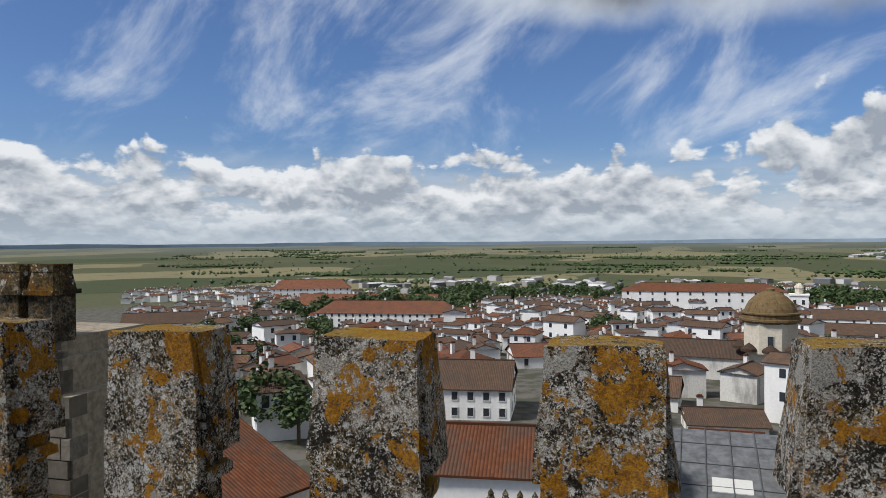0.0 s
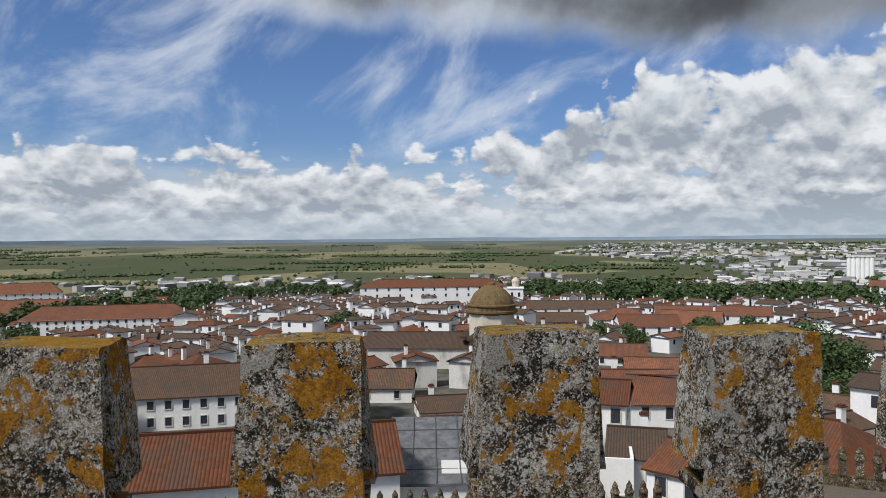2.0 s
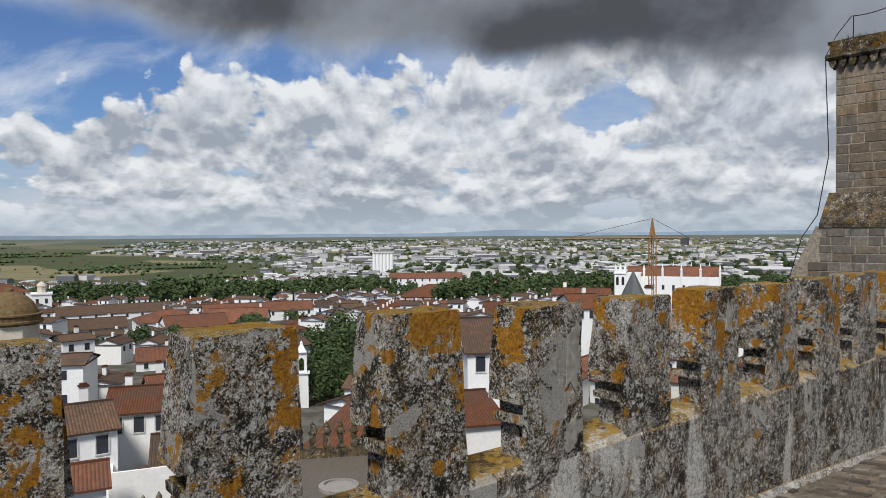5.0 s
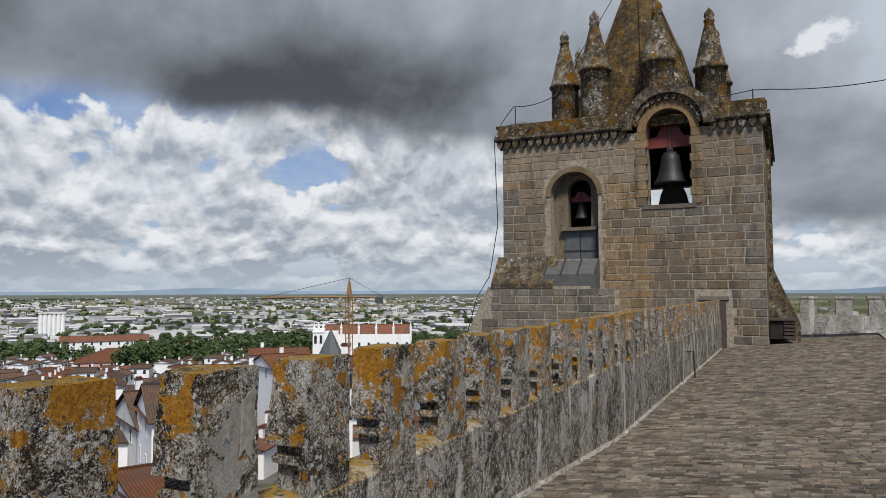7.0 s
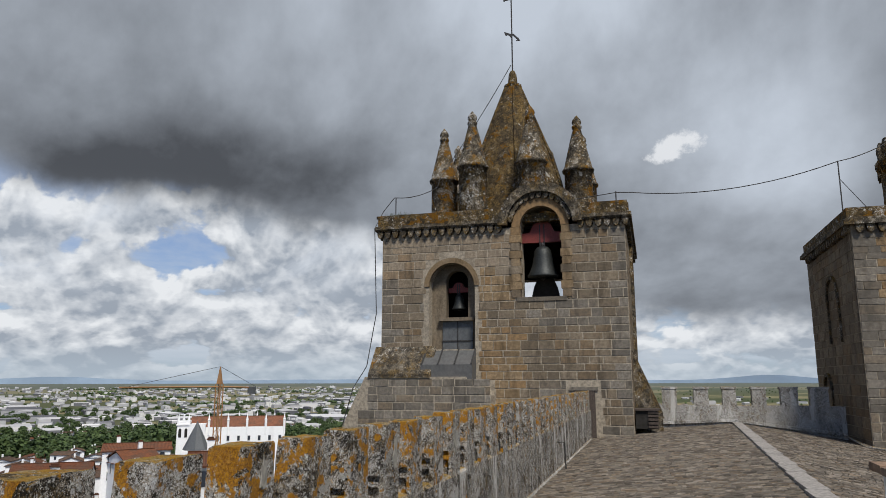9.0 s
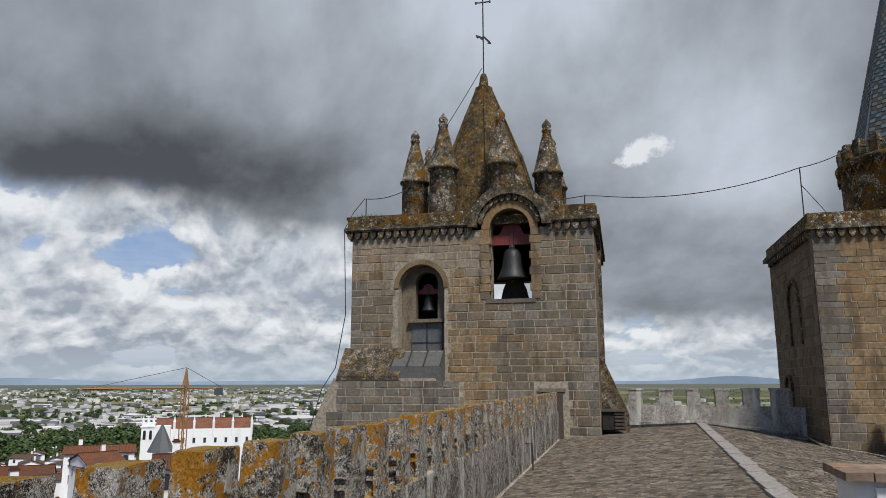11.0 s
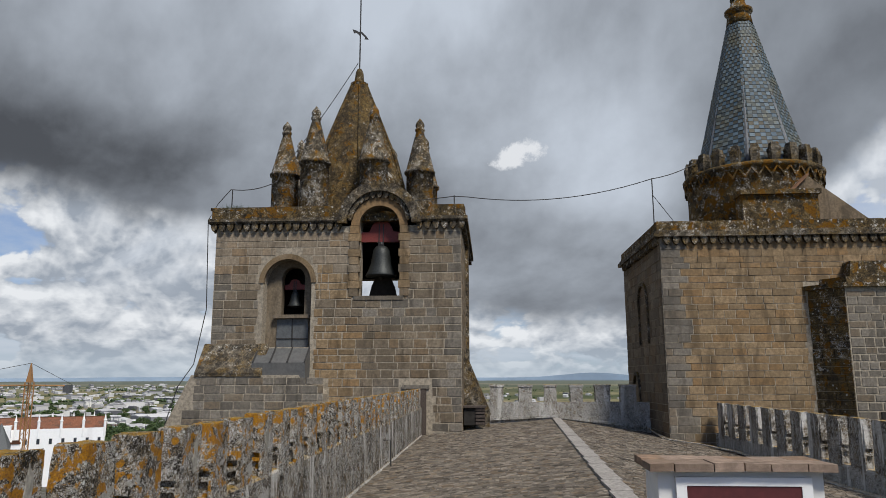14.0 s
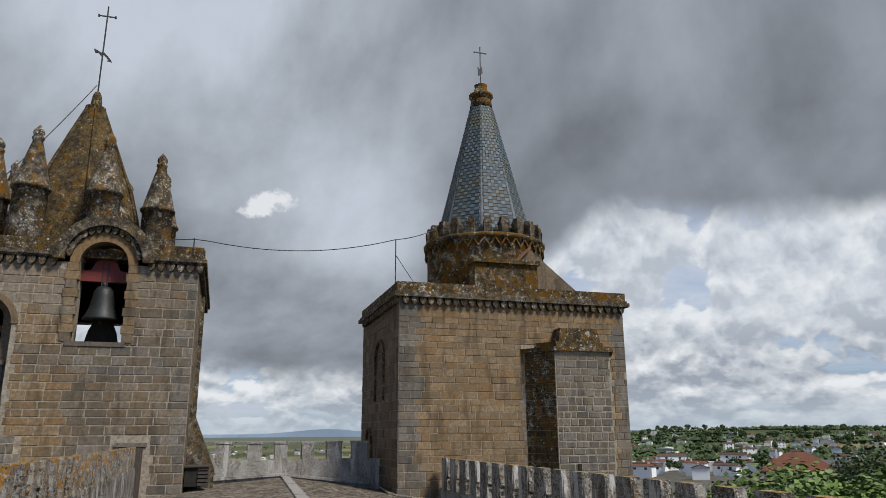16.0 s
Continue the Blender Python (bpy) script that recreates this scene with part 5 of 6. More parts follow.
def roof_mesh(w, d, z, rise, hip, over=0.35, thick=0.16):
    """Gable or hip roof over a body w wide (x) and d deep (0..d), ridge along x."""
    bm = bmesh.new()
    bm.loops.layers.uv.verify()
    drop = rise * over / (d / 2)
    x0, x1, y0, y1 = -w / 2 - over, w / 2 + over, -over, d + over
    ins = min(w * 0.45, (d / 2 + over)) if hip else 0.0
    r0, r1 = (x0 + ins, d / 2, z + rise), (x1 - ins, d / 2, z + rise)
    e = [(x0, y0, z - drop), (x1, y0, z - drop), (x1, y1, z - drop), (x0, y1, z - drop)]
    faces = [[e[0], e[1], r1, r0], [e[2], e[3], r0, r1]]
    if hip:
        faces += [[e[1], e[2], r1], [e[3], e[0], r0]]
    for pts in faces:
        f = add_poly(bm, pts)
        a, b = Vector(pts[0]), Vector(pts[1])
        ax = (b - a).normalized()
        ay = ax.cross((Vector(pts[2]) - a).cross(ax)).normalized()
        quad_uv(bm, f, [(abs((Vector(p) - a).dot(ax)), abs((Vector(p) - a).dot(ay))) for p in pts])
    for pts in ([e[0], e[1]], [e[1], e[2]], [e[2], e[3]], [e[3], e[0]]):
        (ax, ay, az), (bx, by, bz) = pts
        if hip or abs(ay - by) < 1e-6:
            f = add_poly(bm, [(ax, ay, az - thick), (bx, by, bz - thick), (bx, by, bz), (ax, ay, az)])
            quad_uv(bm, f, [(0, 0)] * 4)
    if not hip:
        for (a, r, b) in ((e[1], r1, e[2]), (e[3], r0, e[0])):
            for p, q in ((a, r), (r, b)):
                f = add_poly(bm, [(p[0], p[1], p[2] - thick), (q[0], q[1], q[2] - thick), q, p])
                quad_uv(bm, f, [(0, 0)] * 4)
    f = add_poly(bm, [(p[0], p[1], p[2] - thick) for p in e[::-1]])
    quad_uv(bm, f, [(0, 0)] * 4)
    add_box(bm, r0[0], r1[0], d / 2 - 0.14, d / 2 + 0.14, z + rise - 0.08, z + rise + 0.12)
    return bm


ROOF_WORD = {"red": "orange-red clay tile roof", "brown": "dark brown tile roof", "redbrown": "weathered red-brown tile roof"}
WALL_WORD = {"white": "whitewashed", "oldwhite": "stained white", "pink": "pink rendered", "cream": "cream rendered"}
FOOTPRINTS = []


def build_house(e, w, d, wall, rise, roof, mat, rows, cols, hip, chimney=True, tall=False, sides=True, deep=8.0, simple=False):
    bm = boxes((-w / 2, w / 2, 0, d, -deep, wall - 0.15))
    if not hip:
        add_prism(bm, [(0.06, wall - 0.16), (d - 0.06, wall - 0.16), (d / 2, wall + rise - 0.18)], "x", -w / 2 + 0.002, w / 2 - 0.002)
    part("wall", bm, mat, e)
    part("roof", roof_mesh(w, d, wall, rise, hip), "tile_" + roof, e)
    part("eaves", boxes((-w / 2 - 0.12, w / 2 + 0.12, -0.14, 0.02, wall - 0.30, wall - 0.08)), "white", e)
    if chimney:
        cx, cy, cz = w * random.uniform(-0.35, 0.35), d * random.uniform(0.55, 0.8), wall + rise * 0.3
        c = part("chimney", boxes((cx - 0.35, cx + 0.35, cy - 0.3, cy + 0.3, cz, cz + rise * 0.7 + 1.1)), "white", e)
        part("cap", boxes((cx - 0.45, cx + 0.45, cy - 0.4, cy + 0.4, cz + rise * 0.7 + 1.1, cz + rise * 0.7 + 1.22), (cx - 0.3, cx + 0.3, cy - 0.25, cy + 0.25, cz + rise * 0.7 + 1.22, cz + rise * 0.7 + 1.4)), "tile_redbrown", c)
    pitch = max(1.9, min(3.2, wall / max(rows, 1)))
    ww, hh = (0.9, 1.5) if tall or pitch > 2.6 else (0.8, 1.1)
    for i in range(rows):
        z = wall - 0.55 - hh - i * pitch
        for k in range(cols):
            x = -w / 2 + w * (k + 0.5) / cols
            if simple:
                pn = new("window", pane_mesh())
                pn.parent = e
                pn.matrix_local = pose(x, 0, z)
            else:
                window_parts(e, x, z, ww, hh)
        if sides and d > 7 and z > 0:
            for k in range(2):
                fr = window_parts(e, w / 2, z, ww, hh, d * (0.3 + 0.4 * k), True)
                fr = window_parts(e, -w / 2, z, ww, hh, d * (0.3 + 0.4 * k), True)
                fr.matrix_local = pose(-w / 2, d * (0.3 + 0.4 * k), z, 0, 0, -90)


def house(name, x, y, base, w, d, wall, rise, turn, roof, mat, rows, cols, hip):
    e = thing(name, WALL_WORD[mat] + " " + name.replace("_", " ") + " with a " + ROOF_WORD[roof], "house", "town buildings", "", (x, y, base), turn)
    build_house(e, w, d, wall, rise, roof, mat, rows, cols, hip, rows > 0, wall > 8, w < 30)
    az, r = math.degrees(math.atan2(x, y)), math.hypot(x, y)
    half = math.degrees(math.atan2(w / 2 + 2, r))
    FOOTPRINTS.append((az - half, az + half, r - 2, r + d + 2, math.atan2(base + wall * (1.0 if rows < 2 else 0.8) - 2.25, r)))
    return e


random.seed(11)
house("school_building", -99.2, 268.6, -31.7, 58.6, 13.0, 5.9, 4.4, 6.3, "red", "white", 3, 20, True)
house("school_building", -141.3, 354.2, -36.3, 75.1, 12.0, 5.6, 5.4, 7.7, "red", "white", 2, 18, False)
house("school_building", -265.1, 542.0, -45.1, 65.6, 16.0, 9.9, 7.2, 21.1, "red", "white", 2, 12, True)
house("convent", 29.0, 372.2, -35.9, 77.7, 18.0, 13.0, 3.6, -0.5, "redbrown", "white", 2, 13, True)
house("town_house", -25.4, 96.1, -22.4, 15.4, 14.0, 4.4, 2.8, 6.7, "brown", "white", 2, 7, False)
house("cloister_wing", -7.4, 45.7, -21.5, 17.1, 9.0, 8.8, 2.0, 6.1, "redbrown", "white", 0, 0, False)
house("cloister_wing", -21.8, 36.4, -21.5, 9.1, 16.0, 9.0, 3.1, 68.8, "redbrown", "oldwhite", 0, 0, False)
house("town_house", 10.0, 93.8, -22.2, 9.2, 9.0, 1.7, 1.1, 3.8, "brown", "white", 1, 2, False)
house("town_house", 7.0, 65.9, -21.7, 5.9, 8.0, 5.3, 1.2, -1.3, "red", "white", 0, 0, False)
house("town_house", 33.9, 89.0, -22.2, 9.1, 11.0, 3.1, 3.3, -9.1, "red", "white", 1, 3, False)
house("town_house", 38.3, 92.6, -22.5, 10.3, 10.0, 6.4, 1.3, -16.7, "red", "white", 0, 0, False)
house("town_house", 21.4, 58.4, -21.7, 4.7, 10.0, 5.4, 1.2, -20.4, "brown", "white", 1, 2, False)
house("town_house", 22.3, 52.7, -21.6, 4.8, 9.0, 5.8, 1.3, -48.2, "redbrown", "white", 1, 2, False)
house("town_house", 15.1, 62.5, -21.7, 4.6, 9.0, 8.3, 1.3, -7.6, "brown", "white", 1, 2, False)
house("town_house", 21.8, 71.0, -21.8, 5.8, 9.0, 7.3, 1.5, -23.1, "redbrown", "white", 1, 3, False)
house("town_house", 11.9, 50.9, -21.6, 3.0, 6.0, 7.4, 0.8, -13.1, "red", "white", 0, 0, False)
house("town_house", 51.2, 148.7, -25.4, 11.2, 10.0, 2.2, 2.0, -19.0, "red", "white", 1, 3, False)
house("town_house", 30.2, 49.8, -21.6, 6.5, 15.0, 5.8, 3.2, -51.3, "redbrown", "white", 0, 0, True)
house("town_house", 55.1, 58.4, -21.9, 5.6, 13.0, 10.4, 2.9, -28.4, "brown", "oldwhite", 1, 3, False)
house("town_house", 37.9, 40.2, -21.6, 3.7, 12.0, 9.2, 1.2, -25.5, "redbrown", "white", 0, 0, False)
house("town_house", 128.0, 262.8, -32.0, 43.0, 14.0, 4.1, 2.8, -18.0, "red", "white", 1, 9, False)
house("town_house", 89.0, 249.9, -30.7, 22.4, 18.0, 3.2, 3.3, -9.6, "red", "white", 1, 5, True)
house("market_hall", 232.9, 276.2, -35.3, 40.2, 26.0, 5.7, 5.4, -40.2, "redbrown", "pink", 1, 9, True)
house("apartment_block", 264.3, 326.7, -38.2, 42.7, 14.0, 14.5, 2.6, -39.0, "red", "white", 2, 10, False)
house("town_house", 85.9, 219.0, -29.2, 19.0, 18.0, 3.1, 2.9, -11.5, "red", "white", 1, 4, False)
house("town_house", 98.6, 220.1, -29.6, 18.6, 14.0, 3.8, 3.7, -32.2, "red", "white", 2, 4, False)
house("town_house", -162.8, 216.0, -31.0, 28.0, 14.0, 5.6, 3.2, 31.0, "brown", "white", 2, 6, False)
house("town_house", -42.9, 79.6, -22.0, 6.5, 13.0, 6.2, 1.8, 33.2, "brown", "white", 1, 3, True)
house("town_house", -22.1, 154.8, -25.3, 9.9, 11.0, 2.7, 2.0, 20.1, "red", "white", 1, 2, False)
house("town_house", 8.3, 162.1, -25.6, 12.8, 11.0, 3.6, 2.1, -3.0, "brown", "white", 1, 3, False)
house("town_house", -5.3, 92.1, -22.1, 7.0, 12.0, 6.4, 2.8, 3.3, "redbrown", "white", 2, 3, False)
house("town_house", 0.2, 110.3, -23.0, 9.2, 10.0, 2.4, 2.0, -6.1, "brown", "white", 1, 2, False)
house("town_house", 91.1, 330.9, -34.5, 43.4, 14.0, 3.1, 3.3, -9.4, "brown", "white", 1, 7, False)
house("town_house", 62.2, 249.6, -30.3, 22.3, 12.0, 2.6, 2.8, -8.0, "brown", "oldwhite", 1, 5, False)
house("town_house", 49.9, 49.4, -21.8, 7.7, 12.0, 12.6, 2.5, -35.3, "brown", "white", 2, 3, False)
house("town_house", 117.2, 94.0, -25.0, 11.8, 14.0, 14.5, 0.8, -51.3, "redbrown", "white", 2, 4, False)
house("yellow_house", 62.2, 42.1, -21.8, 2.7, 10.0, 16.1, 0.8, -55.9, "redbrown", "white", 2, 3, False)
house("town_house", 157.9, 153.6, -28.5, 19.4, 12.0, 5.2, 3.8, -55.8, "redbrown", "white", 1, 3, False)
house("town_house", 110.6, 86.2, -24.5, 6.2, 14.0, 12.3, 2.1, -32.2, "redbrown", "white", 1, 3, False)
house("villa", 221.5, -202.7, -16.1, 26.8, 20.0, 4.7, 6.3, -132.5, "red", "cream", 2, 7, True)
house("villa", 229.3, -251.4, -15.2, 26.6, 20.0, 3.4, 3.7, -137.6, "redbrown", "white", 1, 6, True)


def domed_church():
    """Church with an octagonal drum and a stone dome."""
    e = thing("domed_church", "pale church with a brown stone dome over an octagonal drum", "church", "", "", (23.3, 147.2, -25.0), -9)
    bm = bmesh.new()
    add_lathe(bm, [(5.0, 6.0), (5.0, 12.0)], 0, 0, 8, radians(22.5))
    part("drum", bm, "cream_pale", e)
    bm = bmesh.new()
    add_lathe(bm, [(4.9, 11.6), (5.15, 11.8), (5.45, 12.0), (5.45, 12.35), (5.05, 12.45), (5.05, 13.1), (5.3, 13.3), (5.3, 13.55), (4.75, 13.65), (4.55, 14.3), (3.9, 15.5), (2.9, 16.5), (1.7, 17.2), (0.8, 17.5), (0.75, 17.9), (0, 18.2)], 0, 0, 16, radians(11.25))
    part("dome", bm, "dome", e, "brown weathered stone dome")
    part("front", boxes((-4.4, 2.6, -3.4, 3, -6, 6.2), (-4.6, 2.8, -3.6, 3, 6.2, 6.7), (-4.4, -3.6, -3.7, -3.4, -6, 6.2), (1.8, 2.6, -3.7, -3.4, -6, 6.2)), "cream_pale", e)
    bm = bmesh.new()
    for k in range(8):
        a = radians(45 * k)
        add_lathe(bm, [(1.5, 6.4), (1.5, 6.9), (0, 8.0)], 5.2 * math.cos(a), 5.2 * math.sin(a), 10)
    part("half_dome", bm, "tile_brown", e)
    part("nave", boxes((-26, -4, -1, 9, -6, 4.6)), "oldwhite", e)
    r = part("nave_roof", roof_mesh(23, 10, 4.6, 2.6, False), "tile_brown", e, "long dark tile roof")
    r.matrix_local = pose(-15, -1, 0)
    window_parts(e, -0.9, 2.2, 0.9, 1.8, -3.42)
    for dx in (0.0,):
        fr = window_parts(e, dx, 7.4, 1.0, 2.0, -4.66)
    FOOTPRINTS.append((-4.0, 12.5, 140, 165, math.atan2(-20, 147)))


def white_church():
    """Long white gothic church with pinnacles along a red roof."""
    e = thing("white_church", "long white gothic church with pinnacles and a red tile roof", "church", "", "", (222.0, 132.5, -27.4), -60)
    e.scale = (1, 1, 1.3)
    part("wall", boxes((-20, 11, 0, 16, -10, 11.0)), "white", e)
    r = part("roof", roof_mesh(31, 15, 11.0, 2.4, False), "tile_red", e)
    r.matrix_local = pose(-4.5, 0.5, 0)
    part("tower", boxes((-24, -20, -1, 5, -10, 12.6), (-24.3, -19.7, -1.3, 5.3, 11.6, 11.9)), "white", e)
    part("gable", boxes((-20, -15, -2, 16, -10, 11.9)), "white", e)
    for k in range(9):
        bm = bmesh.new()
        add_lathe(bm, [(0.4, 9), (0.4, 12.6), (0.55, 12.8), (0.35, 13.0), (0, 14.6)], -14 + k * 3.1, 15.5 if k % 2 else 0.2, 8)
        part("pinnacle", bm, "white", e)
    for k in range(3):
        bm = bmesh.new()
        add_lathe(bm, [(0.45, 12), (0.45, 13.0), (0, 14.6)], -23.6 + k * 1.6, -0.4, 6)
        part("turret", bm, "white", e)
    # belfry arches are near-black sheets on the solid wall, shade done as colour
    for k in range(2):
        part("belfry_opening", prism([(p[0], p[1]) for p in arch(-23.0 + 1.9 * k, 0.45, 8.6, 10.4, 8)], "y", -1.1, -0.9), "dark", e)
    part("cone_roof", (lambda b: (add_lathe(b, [(4.2, 6), (4.0, 6.4), (0, 13)], -17, -8, 8), b)[1])(bmesh.new()), "metal", e, "grey conical roof")
    part("side_chapel", boxes((-21, -13, -12, -4, -8, 6)), "white", e)
    for k in range(7):
        window_parts(e, -11 + k * 3.4, 7.5, 0.8, 1.2)
    FOOTPRINTS.append((51.5, 64, 225, 300, math.atan2(-36, 260)))


def tower_crane():
    e = thing("tower_crane", "yellow lattice tower crane over the roofs", "crane", "", "", (146, 96, -26))
    bm = bmesh.new()
    H = 31.5
    for sx in (-0.6, 0.6):
        for sy in (-0.6, 0.6):
            add_box(bm, sx - 0.09, sx + 0.09, sy - 0.09, sy + 0.09, 0, H - 4)
    part("mast", bm, "crane", e)
    for k in range(18):
        z = k * 1.5
        s = 1 if k % 2 else -1
        part("brace", tube([(-0.6 * s, -0.6, z), (0.6 * s, -0.6, z + 1.5)], 0.06, 4), "crane", e)
        part("brace", tube([(-0.6, 0.6 * s, z), (-0.6, -0.6 * s, z + 1.5)], 0.06, 4), "crane", e)
    bm = bmesh.new()
    add_lathe(bm, [(0.75, H - 4), (0.12, H)], 0, 0, 4, radians(45))
    part("apex", bm, "crane", e)
    a = radians(-33)
    ux, uy = math.cos(a), math.sin(a)
    part("jib", tube([(-22 * ux, -22 * uy, H - 4.6), (0, 0, H - 4.6), (9 * ux, 9 * uy, H - 4.8)], 0.16, 4), "crane", e)
    part("tie", tube([(-20 * ux, -20 * uy, H - 4.4), (0, 0, H), (9 * ux, 9 * uy, H - 4.6)], 0.05, 4), "iron", e)
    part("counterweight", boxes((8 * ux - 0.7, 8 * ux + 0.7, 8 * uy - 0.7, 8 * uy + 0.7, H - 6.2, H - 4.6)), "metal", e)


def silo_tower():
    e = thing("grain_silo", "tall plain white grain silo", "silo", "", "", (557, 780, -54), -35)
    part("body", boxes((-14, 14, 0, 16, -2, 30.5)), "oldwhite", e)
    for k in range(6):
        bm = bmesh.new()
        add_lathe(bm, [(2.4, -2), (2.4, 30)], -11.6 + k * 4.65, 0, 12)
        part("cell", bm, "white", e)
    part("cap", boxes((-14.6, 14.6, -2.6, 17, 30.5, 32)), "oldwhite", e)


M["cream_pale"] = material("pale_stone_render", plain((0.58, 0.53, 0.43), 2, 0.1, 0.45, (0.22, 0.20, 0.16)), 0.9)
M["dome"] = material("dome_stone", stone((0.20, 0.15, 0.082), 0.12, 0.0), 0.95, 0.02)
M["crane"] = material("crane_paint", plain((0.30, 0.15, 0.05), 10, 0.15, 0.3), 0.6)
domed_church()
white_church()
tower_crane()
silo_tower()

# small belfry and a flat-roofed house among the near roofs
e = thing("bell_gable", "small white bell gable with a pyramid top", "belfry", "", "", (51.0, 92.0, -23.0), -29)
part("body", boxes((-0.95, 0.95, -0.6, 0.6, 0, 5.2), (-1.15, 1.15, -0.8, 0.8, 5.2, 5.45), (-0.6, 0.6, -0.6, -0.45, 5.45, 5.6)), "white", e)
part("upper_stage", prism([(-0.75, 5.45), (-0.75, 8.3), (0.75, 8.3), (0.75, 5.45), (0.35, 5.45), (0.35, 7.2), (0.0, 7.55), (-0.35, 7.2), (-0.35, 5.45)], "y", -0.4, 0.4), "white", e)
bm = bmesh.new()
add_lathe(bm, [(1.0, 8.3), (0.9, 8.5), (0.25, 9.4), (0.3, 9.6), (0, 9.95)], 0, 0, 4, radians(45))
part("pyramid", bm, "white", e)
e = thing("flat_house", "low white flat-roofed house with a roof terrace", "house", "town buildings", "", (18.2, 58.0, -21.5), -17)
part("wall", boxes((-2.6, 2.6, 0, 7, -1, 3.4)), "white", e)
part("parapet", boxes((-2.6, 2.6, 0, 0.25, 3.4, 5.4), (2.35, 2.6, 0.25, 7, 3.4, 5.6), (-2.6, -2.35, 0.25, 7, 3.4, 5.0)), "white", e)
part("pergola", boxes((-0.4, 1.5, 0.3, 2.0, 4.9, 5.05), (-0.35, -0.25, 0.35, 0.45, 3.4, 4.9), (1.35, 1.45, 0.35, 0.45, 3.4, 4.9), (-0.6, 1.7, 0.28, 2.1, 5.05, 5.12)), "oldwood", e, "brown wooden pergola")
for x in (-1.6, 1.7):
    window_parts(e, x, 1.2, 0.8, 1.1)

# pediment and bell tower of the convent
e = thing("clock_turret", "small white turret with a stone lantern", "turret", "", "", (70, 362, -39.5), -11)
part("shaft", boxes((-4, 4, 0, 8, -6, 15.5), (-4.4, 4.4, -0.4, 8.4, 15.5, 16.2)), "white", e)
bm = bmesh.new()
add_lathe(bm, [(1.8, 16.2), (1.8, 19), (2.2, 19.2), (1.6, 20.2), (0, 21.5)], 0, 4, 8)
part("lantern", bm, "cream_pale", e)
for k in range(2):
    window_parts(e, -1.8 + 3.6 * k, 11.5, 1.2, 2.2)


# grey skylight roof below the parapet
def lead_roof():
    e = thing("lead_roof", "low grey sheet-metal roof with seams over a white wall", "roof", "", "", (4.6, 50.5, -21), -4)
    part("wall", boxes((-4.2, 4.4, 0, 9, -2, 5.7)), "white", e)
    part("sheet", prism([(-0.3, 5.75), (9.3, 8.1), (9.3, 8.3), (-0.3, 5.95)], "x", -4.4, 4.6), "lead", e)
    for k in range(6):
        x = -4.3 + k * 1.76
        part("seam", prism([(-0.3, 5.95), (9.3, 8.3), (9.3, 8.4), (-0.3, 6.05)], "x", x - 0.04, x + 0.04), "metal", e)
    for k in range(3):
        y = 1.5 + 2.8 * k
        part("seam", boxes((-4.3, 4.5, y - 0.04, y + 0.04, 6.02 + y * 0.245, 6.09 + y * 0.245)), "metal", e)
    part("skylight", prism([(0.9, 6.2), (2.6, 6.62), (2.6, 6.72), (0.9, 6.30)], "x", -0.4, 2.2), "frame", e)


lead_roof()


# cloister terrace with its small pointed merlons and a round well head
def cloister():
    e = thing("cloister_terrace", "dark stone cloister terrace with small pointed merlons", "terrace", "", "", (17.5, 29.5, -21), -31)
    part("body", boxes((-4.5, 5.2, 0, 11, -2, 9.3)), "carved", e)
    part("floor_slab", boxes((-4.3, 5.0, 0.2, 10.8, 9.3, 9.36)), "joint", e)
    part("parapet", boxes((-4.5, 5.2, 10.7, 11, 9.3, 10.0), (4.9, 5.2, 0, 10.7, 9.3, 10.0)), "carved", e)
    bm = bmesh.new()
    add_box(bm, -0.2, 0.2, -0.2, 0.2, 0, 0.9)
    add_lathe(bm, [(0.3, 0.9), (0.3, 1.0), (0.17, 1.25), (0.2, 1.35), (0, 1.7)], 0, 0, 8)
    first = part("merlon", bm, "carved", e)
    first.matrix_local = pose(-4.2, 10.85, 10.0)
    for k in range(1, 22):
        m = new("merlon", first.data)
        m.parent = e
        m.matrix_local = pose(-4.2 + 0.85 * k, 10.85, 10.0) if k < 11 else pose(5.05, 10.2 - 0.9 * (k - 11), 10.0)
    bm = bmesh.new()
    add_lathe(bm, [(1.1, 9.36), (1.1, 9.55), (0.8, 9.62), (0.8, 9.5), (0, 9.5)], 0.7, 5.2, 20)
    part("well_head", bm, "ridge", e)
    e = thing("cloister_battlement", "row of small pointed stone merlons on a white wall", "battlement", "", "", (0, 0, 0))
    part("wall", boxes((-9.5, 17.5, 42.6, 43.1, -22, -14.3)), "white", e)
    for k in range(30):
        m = new("merlon", first.data)
        m.parent = e
        m.matrix_local = pose(-9.2 + 0.9 * k, 42.8, -14.4)


cloister()

